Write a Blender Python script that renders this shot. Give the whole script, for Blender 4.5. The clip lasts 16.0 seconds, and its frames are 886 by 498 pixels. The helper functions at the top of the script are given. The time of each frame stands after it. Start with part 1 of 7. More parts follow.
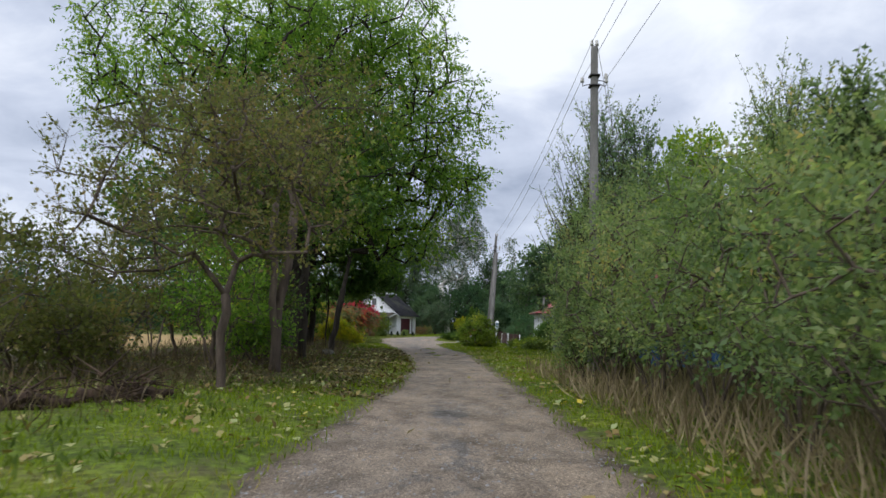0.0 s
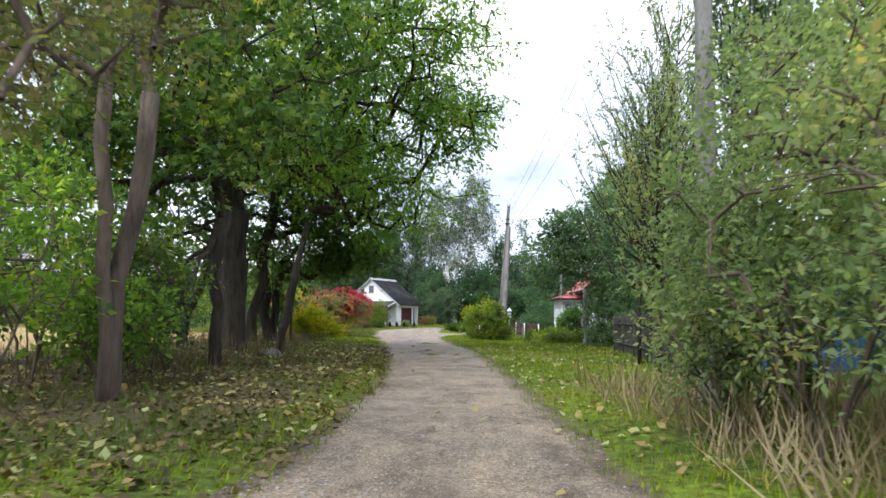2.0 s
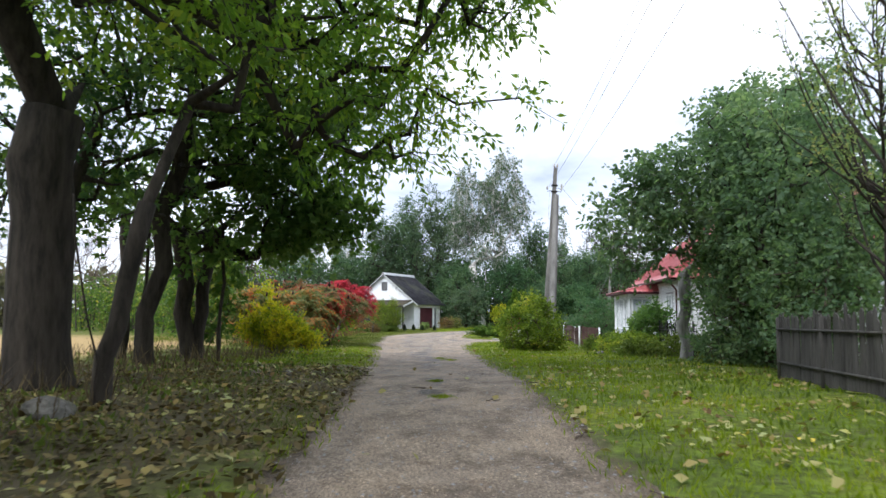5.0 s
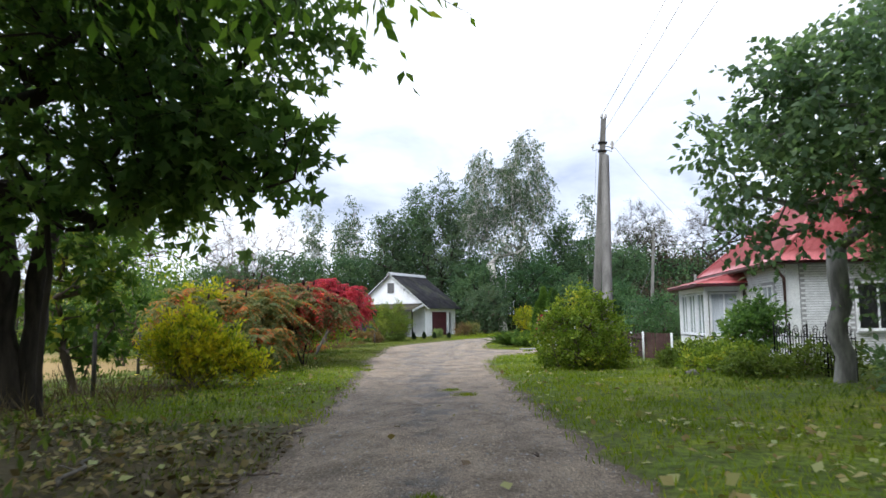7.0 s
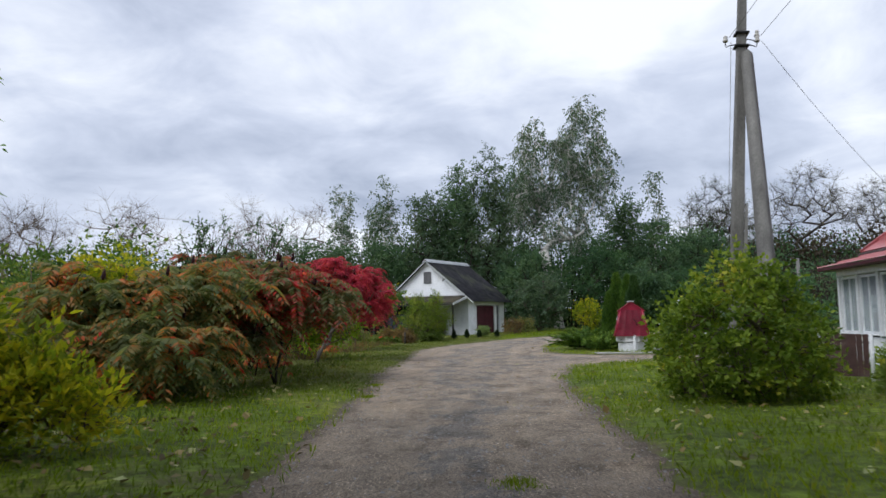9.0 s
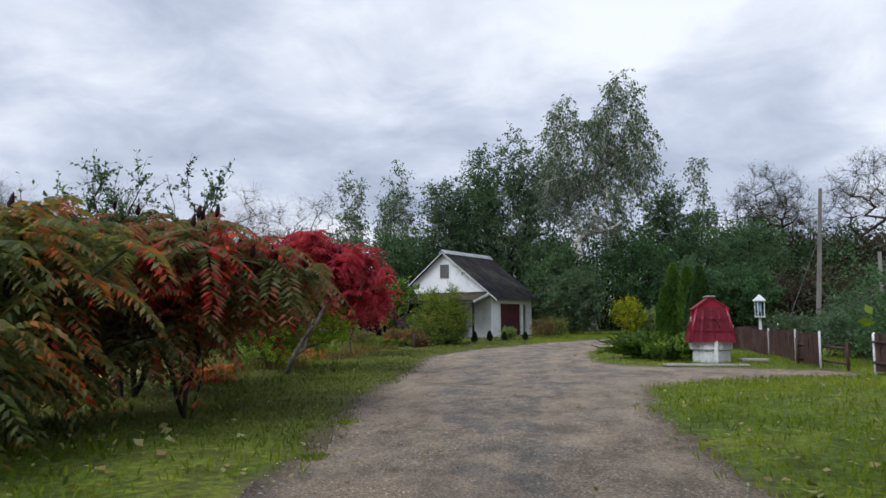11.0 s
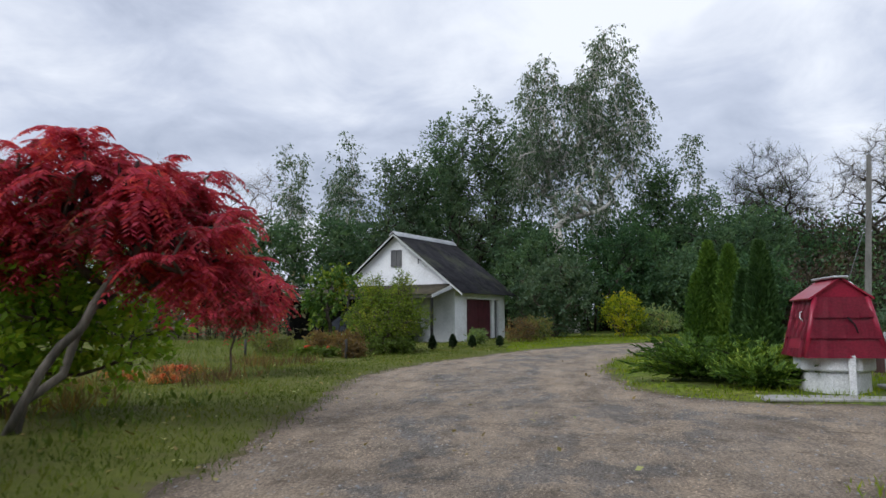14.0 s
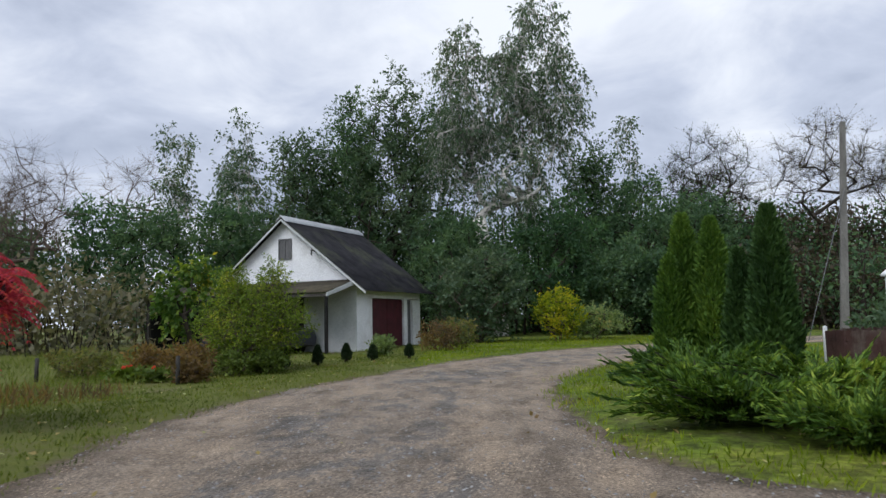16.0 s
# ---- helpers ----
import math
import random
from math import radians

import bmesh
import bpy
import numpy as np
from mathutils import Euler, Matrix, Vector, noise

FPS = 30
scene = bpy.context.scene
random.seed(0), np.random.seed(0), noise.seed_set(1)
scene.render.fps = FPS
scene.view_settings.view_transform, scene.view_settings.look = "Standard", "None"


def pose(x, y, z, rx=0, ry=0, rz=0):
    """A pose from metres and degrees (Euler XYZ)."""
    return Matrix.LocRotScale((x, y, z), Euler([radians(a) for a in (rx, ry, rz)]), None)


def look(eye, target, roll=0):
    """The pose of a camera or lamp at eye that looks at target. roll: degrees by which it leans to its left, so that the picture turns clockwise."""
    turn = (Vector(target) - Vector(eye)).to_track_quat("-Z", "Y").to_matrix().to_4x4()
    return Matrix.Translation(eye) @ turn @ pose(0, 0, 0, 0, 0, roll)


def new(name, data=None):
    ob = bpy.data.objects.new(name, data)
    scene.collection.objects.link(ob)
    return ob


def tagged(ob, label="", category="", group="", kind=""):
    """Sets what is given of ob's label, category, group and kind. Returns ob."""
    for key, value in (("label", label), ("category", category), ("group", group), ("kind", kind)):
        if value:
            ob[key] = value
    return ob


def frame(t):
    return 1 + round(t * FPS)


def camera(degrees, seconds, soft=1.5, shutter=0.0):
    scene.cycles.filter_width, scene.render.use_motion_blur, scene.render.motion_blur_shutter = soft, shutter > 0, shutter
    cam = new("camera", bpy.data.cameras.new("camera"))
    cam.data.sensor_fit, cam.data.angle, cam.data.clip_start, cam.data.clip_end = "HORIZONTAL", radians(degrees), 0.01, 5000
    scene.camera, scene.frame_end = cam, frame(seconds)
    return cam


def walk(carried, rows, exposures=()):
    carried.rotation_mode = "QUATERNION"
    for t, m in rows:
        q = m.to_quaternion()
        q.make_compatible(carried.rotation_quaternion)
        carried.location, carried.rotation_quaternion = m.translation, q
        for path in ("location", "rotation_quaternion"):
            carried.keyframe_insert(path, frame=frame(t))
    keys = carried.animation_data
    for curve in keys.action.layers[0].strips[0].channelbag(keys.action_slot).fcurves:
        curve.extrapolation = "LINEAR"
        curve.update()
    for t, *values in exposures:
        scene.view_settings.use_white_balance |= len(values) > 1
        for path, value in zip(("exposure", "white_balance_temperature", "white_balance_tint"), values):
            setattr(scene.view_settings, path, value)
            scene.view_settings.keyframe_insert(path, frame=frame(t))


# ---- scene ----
cam = camera(62.0, 16.0, shutter=0.25)
PATH = [  # seconds, eye, yaw, pitch, lean
    (0.0, (4.305, -6.900, 1.545), 1.85, 5.85, 1.39),
    (0.5, (4.339, -4.338, 1.505), 1.74, 5.70, 1.21),
    (1.0, (4.359, -1.818, 1.469), 1.79, 5.52, 1.23),
    (1.5, (4.389, 0.582, 1.444), 2.01, 5.19, 1.07),
    (2.0, (4.410, 2.697, 1.437), 2.47, 5.11, 0.76),
    (2.5, (4.368, 4.548, 1.404), 2.90, 4.89, 0.66),
    (3.0, (4.400, 6.633, 1.397), 3.54, 4.66, 0.62),
    (3.5, (4.383, 8.716, 1.388), 4.00, 4.64, 1.04),
    (4.0, (4.304, 10.826, 1.386), 4.29, 4.76, 1.06),
    (4.5, (4.180, 12.964, 1.398), 4.46, 4.96, 0.81),
    (5.0, (4.031, 15.133, 1.414), 4.59, 5.19, 0.39),
    (5.5, (3.873, 17.334, 1.426), 4.72, 5.38, -0.08),
    (6.0, (3.723, 19.571, 1.428), 4.94, 5.48, -0.49),
    (6.5, (3.601, 21.844, 1.450), 5.29, 5.43, -0.73),
    (7.0, (3.463, 24.124, 1.463), 5.84, 5.54, -0.81),
    (7.5, (3.287, 26.401, 1.473), 6.58, 5.62, -0.94),
    (8.0, (3.073, 28.707, 1.460), 7.50, 5.38, -0.94),
    (8.5, (2.766, 31.028, 1.428), 8.40, 5.18, -0.99),
    (9.0, (2.437, 33.281, 1.411), 9.34, 5.29, -0.95),
    (9.5, (2.141, 35.240, 1.399), 10.13, 5.39, -0.92),
    (10.0, (1.874, 36.897, 1.350), 10.61, 5.44, -0.77),
    (10.5, (1.632, 38.351, 1.321), 10.85, 5.44, -0.55),
    (11.0, (1.409, 39.693, 1.300), 10.90, 5.41, -0.33),
    (11.5, (1.201, 41.019, 1.286), 10.80, 5.35, -0.16),
    (12.0, (1.002, 42.423, 1.265), 10.61, 5.26, -0.10),
    (12.5, (0.808, 43.998, 1.256), 10.38, 5.16, -0.20),
    (13.0, (0.601, 45.545, 1.247), 10.01, 5.26, -0.27),
    (13.5, (0.408, 47.142, 1.258), 9.33, 5.38, -0.24),
    (14.0, (0.274, 48.693, 1.248), 8.10, 5.43, -0.29),
    (14.5, (0.215, 50.288, 1.252), 6.48, 5.40, -0.51),
    (15.0, (0.216, 51.846, 1.252), 4.66, 5.47, -0.66),
    (15.5, (0.276, 53.465, 1.268), 3.01, 5.53, -1.08),
    (16.0, (0.330, 55.000, 1.265), 2.25, 5.55, -1.26),
]


def carried_pose(eye, yaw, pitch, lean):
    ya, pi = radians(yaw), radians(pitch)
    ahead = Vector((-math.sin(ya) * math.cos(pi), math.cos(ya) * math.cos(pi), math.sin(pi)))
    return look(eye, Vector(eye) + 2 * ahead, lean)


walk(cam, [(t, carried_pose(eye, yaw, pitch, lean)) for t, eye, yaw, pitch, lean in PATH],
     [(0.0, 0.15), (1.5, 0.68), (2.0, 1.12), (2.5, 1.18), (3.5, 1.28), (6.0, 0.84), (7.0, 0.86), (8.0, 0.42), (9.0, 0.18), (12.0, 0.07), (16.0, 0.06)])

# ---- world and light ----
world = bpy.data.worlds.new("overcast_sky")
scene.world = world
world.use_nodes = True
wn, wl = world.node_tree.nodes, world.node_tree.links
wn.clear()
w_out = wn.new("ShaderNodeOutputWorld")
w_bg = wn.new("ShaderNodeBackground")
w_sky = wn.new("ShaderNodeTexSky")
w_sky.sky_type, w_sky.sun_disc = "NISHITA", False
w_sky.sun_elevation, w_sky.sun_rotation = radians(50), radians(220)
w_sky.air_density, w_sky.dust_density = 1.0, 2.0
w_tc = wn.new("ShaderNodeTexCoord")
w_sep = wn.new("ShaderNodeSeparateXYZ")
wl.new(w_tc.outputs["Generated"], w_sep.inputs[0])
w_add = wn.new("ShaderNodeMath")
w_add.operation = "ADD"
w_abs = wn.new("ShaderNodeMath")
w_abs.operation = "ABSOLUTE"
wl.new(w_sep.outputs["Z"], w_abs.inputs[0])
wl.new(w_abs.outputs[0], w_add.inputs[0])
w_add.inputs[1].default_value = 0.3
w_div = wn.new("ShaderNodeVectorMath")
w_div.operation = "DIVIDE"
w_cmb = wn.new("ShaderNodeCombineXYZ")
for k in range(3):
    wl.new(w_add.outputs[0], w_cmb.inputs[k])
wl.new(w_tc.outputs["Generated"], w_div.inputs[0])
wl.new(w_cmb.outputs[0], w_div.inputs[1])
w_noise = wn.new("ShaderNodeTexNoise")
w_noise.inputs["Scale"].default_value = 1.05
w_noise.inputs["Detail"].default_value = 6
w_noise.inputs["Roughness"].default_value = 0.5
w_noise.inputs["Distortion"].default_value = 0.25
wl.new(w_div.outputs[0], w_noise.inputs["Vector"])
w_puff = wn.new("ShaderNodeTexNoise")
w_puff.inputs["Scale"].default_value = 3.4
w_puff.inputs["Detail"].default_value = 9
w_puff.inputs["Roughness"].default_value = 0.56
w_puff.inputs["Distortion"].default_value = 0.4
wl.new(w_div.outputs[0], w_puff.inputs["Vector"])
w_both = wn.new("ShaderNodeMix")
w_both.inputs[0].default_value = 0.36
wl.new(w_noise.outputs["Fac"], w_both.inputs[2])
wl.new(w_puff.outputs["Fac"], w_both.inputs[3])
w_ramp = wn.new("ShaderNodeValToRGB")
w_ramp.color_ramp.elements[0].position, w_ramp.color_ramp.elements[0].color = 0.36, (0.36, 0.42, 0.56, 1)
w_ramp.color_ramp.elements[1].position, w_ramp.color_ramp.elements[1].color = 0.63, (1.0, 1.05, 1.15, 1)
w_mid = w_ramp.color_ramp.elements.new(0.5)
w_mid.color = (0.65, 0.715, 0.87, 1)
wl.new(w_both.outputs[0], w_ramp.inputs[0])
w_skyk = wn.new("ShaderNodeVectorMath")
w_skyk.operation = "SCALE"
w_skyk.inputs["Scale"].default_value = 0.1
wl.new(w_sky.outputs[0], w_skyk.inputs[0])
w_mix = wn.new("ShaderNodeMix")
w_mix.data_type = "RGBA"
w_mix.inputs[0].default_value = 0.9
wl.new(w_skyk.outputs[0], w_mix.inputs[6])
wl.new(w_ramp.outputs[0], w_mix.inputs[7])
wl.new(w_mix.outputs[2], w_bg.inputs[0])
w_bg.inputs[1].default_value = 0.95
wl.new(w_bg.outputs[0], w_out.inputs[0])

sun_data = bpy.data.lights.new("sun", "SUN")
sun_data.energy, sun_data.angle, sun_data.color = 2.1, radians(40), (0.96, 0.98, 1.0)
sun = new("sun", sun_data)
sun.matrix_world = look((-22, 14, 40), (0, 40, 0))


# ---- materials ----
def srgb(r, g, b):
    return tuple(((c / 255 + 0.055) / 1.055) ** 2.4 if c > 10 else c / 255 / 12.92 for c in (r, g, b))


def nodes_of(name):
    m = bpy.data.materials.new(name)
    m.use_nodes = True
    n, l = m.node_tree.nodes, m.node_tree.links
    b = n["Principled BSDF"]
    b.inputs["Specular IOR Level"].default_value = 0.3
    return m, n, l, b


def ramp_node(n, stops):
    r = n.new("ShaderNodeValToRGB")
    e = r.color_ramp.elements
    for k, (p, c) in enumerate(stops):
        x = e[k] if k < 2 else e.new(p)
        x.position, x.color = p, (*c, 1)
    return r


def noise_node(n, l, scale, detail=4, rough=0.6, coord=None, stretch=None):
    t = n.new("ShaderNodeTexNoise")
    t.inputs["Scale"].default_value, t.inputs["Detail"].default_value = scale, detail
    t.inputs["Roughness"].default_value = rough
    c = coord
    if c is None:
        c = n.new("ShaderNodeNewGeometry").outputs["Position"]
    if stretch:
        mp = n.new("ShaderNodeMapping")
        mp.inputs["Scale"].default_value = stretch
        l.new(c, mp.inputs[0])
        c = mp.outputs[0]
    l.new(c, t.inputs["Vector"])
    return t


def mix_node(n, l, fac, a, b, blend="MIX"):
    m = n.new("ShaderNodeMix")
    m.data_type, m.blend_type = "RGBA", blend
    for k, v in ((0, fac), (6, a), (7, b)):
        if isinstance(v, (int, float)):
            m.inputs[k].default_value = v
        elif isinstance(v, tuple):
            m.inputs[k].default_value = (*v, 1) if len(v) == 3 else v
        else:
            l.new(v, m.inputs[k])
    return m.outputs[2]


def bump_to(n, l, b, height, strength=0.3, dist=0.02):
    k = n.new("ShaderNodeBump")
    k.inputs["Strength"].default_value, k.inputs["Distance"].default_value = strength, dist
    l.new(height, k.inputs["Height"])
    l.new(k.outputs[0], b.inputs["Normal"])


def surface(name, c1, c2, scale=3.0, fine=40.0, rough=0.8, metal=0.0, bump=0.3, dist=0.01, stretch=None, c3=None, spec=0.3):
    """Two scales of noise between two or three colours, with a fine relief."""
    m, n, l, b = nodes_of(name)
    a = noise_node(n, l, scale, 5, 0.6, None, stretch)
    f = noise_node(n, l, fine, 3, 0.6, None, stretch)
    r = ramp_node(n, [(0.32, c1), (0.68, c2)])
    l.new(a.outputs["Fac"], r.inputs[0])
    g = ramp_node(n, [(0.3, (0.72, 0.72, 0.72)), (0.7, (1.12, 1.12, 1.12))])
    l.new(f.outputs["Fac"], g.inputs[0])
    col = r.outputs[0]
    if c3:
        s = noise_node(n, l, scale * 0.37, 6, 0.65)
        sr = ramp_node(n, [(0.52, (0, 0, 0)), (0.66, (1, 1, 1))])
        l.new(s.outputs["Fac"], sr.inputs[0])
        col = mix_node(n, l, sr.outputs[0], col, c3)
    l.new(mix_node(n, l, 1.0, col, g.outputs[0], "MULTIPLY"), b.inputs["Base Color"])
    b.inputs["Roughness"].default_value, b.inputs["Metallic"].default_value = rough, metal
    b.inputs["Specular IOR Level"].default_value = spec
    bump_to(n, l, b, f.outputs["Fac"], bump, dist)
    return m


def leafage(name, stops, through_light=0.42, rough=0.55, patch=0.6):
    """Leaves: every leaf takes its own colour from the stops, in patches of a metre or so."""
    m, n, l, b = nodes_of(name)
    geo = n.new("ShaderNodeNewGeometry")
    big = noise_node(n, l, patch, 2, 0.5, geo.outputs["Position"])
    ma = n.new("ShaderNodeMath")
    ma.operation = "MULTIPLY_ADD"
    l.new(geo.outputs["Random Per Island"], ma.inputs[0])
    ma.inputs[1].default_value = 0.55
    mb = n.new("ShaderNodeMath")
    mb.operation = "MULTIPLY_ADD"
    l.new(big.outputs["Fac"], mb.inputs[0])
    mb.inputs[1].default_value, mb.inputs[2].default_value = 1.5, -0.53
    l.new(mb.outputs[0], ma.inputs[2])
    r = ramp_node(n, stops)
    l.new(ma.outputs[0], r.inputs[0])
    l.new(r.outputs[0], b.inputs["Base Color"])
    b.inputs["Roughness"].default_value, b.inputs["Specular IOR Level"].default_value = rough, 0.18
    tr = n.new("ShaderNodeBsdfTranslucent")
    l.new(mix_node(n, l, 1.0, r.outputs[0], (1.25, 1.3, 0.7), "MULTIPLY"), tr.inputs[0])
    mx = n.new("ShaderNodeMixShader")
    mx.inputs[0].default_value = through_light
    l.new(b.outputs[0], mx.inputs[1])
    l.new(tr.outputs[0], mx.inputs[2])
    l.new(mx.outputs[0], n["Material Output"].inputs[0])
    return m


def glass_mat(name):
    m, n, l, b = nodes_of(name)
    b.inputs["Base Color"].default_value = (0.8, 0.85, 0.85, 1)
    b.inputs["Roughness"].default_value = 0.03
    b.inputs["Transmission Weight"].default_value = 1.0
    b.inputs["IOR"].default_value = 1.45
    return m


def bark_mat(name, c1, c2, ring=False):
    m, n, l, b = nodes_of(name)
    a = noise_node(n, l, 6, 5, 0.65, None, (1, 1, 0.22))
    r = ramp_node(n, [(0.35, c1), (0.65, c2)])
    l.new(a.outputs["Fac"], r.inputs[0])
    col = r.outputs[0]
    if ring:
        k = noise_node(n, l, 4, 4, 0.7, None, (0.5, 0.5, 3.5))
        kr = ramp_node(n, [(0.55, (1, 1, 1)), (0.62, (0.06, 0.055, 0.05))])
        l.new(k.outputs["Fac"], kr.inputs[0])
        col = mix_node(n, l, 1.0, col, kr.outputs[0], "MULTIPLY")
    l.new(col, b.inputs["Base Color"])
    b.inputs["Roughness"].default_value = 0.9
    bump_to(n, l, b, a.outputs["Fac"], 0.7, 0.04)
    return m


BARK_DARK = bark_mat("dark_bark", (0.016, 0.013, 0.01), (0.055, 0.045, 0.035))
BARK_GREY = bark_mat("grey_bark", (0.06, 0.055, 0.045), (0.19, 0.17, 0.14))
BARK_PALE = bark_mat("pale_bark", (0.13, 0.125, 0.12), (0.32, 0.31, 0.29))
BARK_BIRCH = bark_mat("birch_bark", (0.42, 0.4, 0.37), (0.68, 0.66, 0.62), True)
BARK_TWIG = bark_mat("twig_bark", (0.06, 0.045, 0.035), (0.15, 0.115, 0.09))
LEAF_ASH = leafage("ash_leaves", [(0.0, (0.065, 0.14, 0.03)), (0.45, (0.15, 0.275, 0.046)), (0.8, (0.26, 0.4, 0.06)), (1.0, (0.42, 0.43, 0.07))], 0.64)
LEAF_LINDEN = leafage("linden_leaves", [(0.0, (0.06, 0.11, 0.066)), (0.5, (0.14, 0.225, 0.135)), (1.0, (0.24, 0.33, 0.19))], 0.6)
LEAF_SCRUB = leafage("scrub_leaves", [(0.0, (0.08, 0.082, 0.06)), (0.5, (0.165, 0.16, 0.105)), (1.0, (0.27, 0.23, 0.15))], 0.4)
LEAF_BRUSH = leafage("dark_brush_leaves", [(0.0, (0.03, 0.026, 0.02)), (0.5, (0.066, 0.054, 0.038)), (1.0, (0.12, 0.09, 0.058))], 0.3)
# dark and alder greens lean blue to paint in distance haze
LEAF_DARK = leafage("dark_leaves", [(0.0, (0.03, 0.068, 0.037)), (0.5, (0.066, 0.138, 0.068)), (1.0, (0.13, 0.225, 0.098))], 0.46)
LEAF_ALDER = leafage("alder_leaves", [(0.0, (0.042, 0.085, 0.05)), (0.5, (0.085, 0.155, 0.085)), (1.0, (0.165, 0.245, 0.125))], 0.46)
LEAF_SHADE = leafage("shaded_maple_leaves", [(0.0, (0.045, 0.095, 0.032)), (0.5, (0.1, 0.185, 0.056)), (1.0, (0.2, 0.3, 0.09))], 0.58)
LEAF_MAPLE = leafage("maple_leaves", [(0.0, (0.034, 0.076, 0.020)), (0.55, (0.085, 0.162, 0.034)), (0.85, (0.238, 0.306, 0.051)), (1.0, (0.510, 0.442, 0.051))])
LEAF_BROWN = leafage("brownish_leaves", [(0.0, (0.09, 0.095, 0.034)), (0.5, (0.165, 0.19, 0.06)), (1.0, (0.28, 0.2, 0.1))], 0.5)
LEAF_WILLOW = leafage("willow_leaves", [(0.0, (0.09, 0.145, 0.07)), (0.45, (0.2, 0.28, 0.125)), (0.8, (0.31, 0.36, 0.16)), (1.0, (0.47, 0.37, 0.15))], 0.6)
LEAF_BRIGHT = leafage("bright_leaves", [(0.0, (0.1, 0.19, 0.02)), (0.5, (0.2, 0.34, 0.034)), (1.0, (0.4, 0.46, 0.055))], 0.52)
# birch green with the blue of distance haze mixed into its colour
LEAF_BIRCH = leafage("birch_leaves", [(0.0, (0.048, 0.085, 0.056)), (0.5, (0.092, 0.15, 0.09)), (1.0, (0.17, 0.215, 0.13))])
LEAF_LILAC = leafage("lilac_leaves", [(0.0, (0.051, 0.094, 0.014)), (0.4, (0.131, 0.203, 0.026)), (0.75, (0.246, 0.319, 0.041)), (1.0, (0.464, 0.435, 0.058))], patch=1.1)
LEAF_YELLOW = leafage("yellow_leaves", [(0.0, (0.072, 0.132, 0.014)), (0.35, (0.240, 0.300, 0.024)), (0.75, (0.53, 0.47, 0.03)), (1.0, (0.68, 0.5, 0.036))], 0.55, patch=0.9)
LEAF_SUMAC = leafage("autumn_sumac_leaves", [(0.0, (0.09, 0.13, 0.055)), (0.5, (0.2, 0.215, 0.09)), (0.66, (0.36, 0.23, 0.09)), (0.8, (0.57, 0.19, 0.065)), (0.92, (0.56, 0.09, 0.04)), (1.0, (0.58, 0.05, 0.04))], 0.5, patch=1.3)
LEAF_SUMAC_RED = leafage("reddening_sumac_leaves", [(0.0, (0.1, 0.125, 0.05)), (0.45, (0.19, 0.185, 0.09)), (0.58, (0.33, 0.13, 0.08)), (0.76, (0.42, 0.05, 0.05)), (0.93, (0.55, 0.045, 0.045)), (1.0, (0.66, 0.13, 0.04))], patch=1.4)
LEAF_RED = leafage("crimson_sumac_leaves", [(0.0, (0.13, 0.1, 0.06)), (0.2, (0.27, 0.05, 0.065)), (0.5, (0.45, 0.045, 0.095)), (0.8, (0.6, 0.075, 0.125)), (1.0, (0.66, 0.13, 0.09))], 0.55, patch=1.3)
LEAF_SCARLET = leafage("scarlet_sumac_leaves", [(0.0, (0.3, 0.05, 0.04)), (0.5, (0.55, 0.045, 0.04)), (1.0, (0.68, 0.12, 0.05))], 0.55, patch=1.3)
LEAF_THUJA = leafage("thuja_sprays", [(0.0, (0.036, 0.085, 0.018)), (0.5, (0.09, 0.175, 0.03)), (1.0, (0.185, 0.28, 0.044))], 0.25)
LEAF_CONIFER = leafage("dark_thuja_sprays", [(0.0, (0.018, 0.045, 0.016)), (0.5, (0.042, 0.09, 0.028)), (1.0, (0.08, 0.15, 0.04))], 0.15)
LEAF_JUNIPER = leafage("juniper_sprays", [(0.0, (0.018, 0.045, 0.014)), (0.5, (0.075, 0.15, 0.026)), (0.8, (0.19, 0.29, 0.04)), (1.0, (0.38, 0.46, 0.07))], 0.2)
LEAF_SPRUCE = leafage("spruce_needles", [(0.0, (0.012, 0.026, 0.014)), (1.0, (0.035, 0.06, 0.025))], 0.1)
LEAF_RUST = leafage("rusty_leaves", [(0.0, (0.072, 0.060, 0.036)), (0.5, (0.156, 0.102, 0.048)), (1.0, (0.288, 0.180, 0.060))])
LEAF_FALLEN = leafage("fallen_leaves", [(0.0, (0.09, 0.05, 0.025)), (0.35, (0.26, 0.19, 0.07)), (0.65, (0.34, 0.33, 0.13)), (0.85, (0.3, 0.35, 0.16)), (1.0, (0.6, 0.45, 0.06))], 0.15, patch=0.8)
LEAF_WEED = leafage("weed_leaves", [(0.0, (0.05, 0.08, 0.018)), (0.5, (0.1, 0.15, 0.028)), (1.0, (0.2, 0.25, 0.05))], 0.35)
LEAF_LITTER = leafage("rotting_leaves", [(0.0, (0.04, 0.028, 0.016)), (0.45, (0.11, 0.085, 0.036)), (0.8, (0.2, 0.16, 0.065)), (1.0, (0.28, 0.28, 0.12))], 0.1, patch=0.9)
LEAF_ORANGE = leafage("dying_lily_leaves", [(0.0, (0.4, 0.28, 0.1)), (0.4, (0.5, 0.19, 0.05)), (0.75, (0.55, 0.1, 0.045)), (1.0, (0.5, 0.05, 0.035))], 0.4, patch=1.6)
GRASS_BLADE = leafage("grass_blades", [(0.0, (0.08, 0.122, 0.007)), (0.45, (0.158, 0.228, 0.01)), (0.8, (0.245, 0.31, 0.014)), (1.0, (0.36, 0.31, 0.05))], 0.42, patch=0.5)
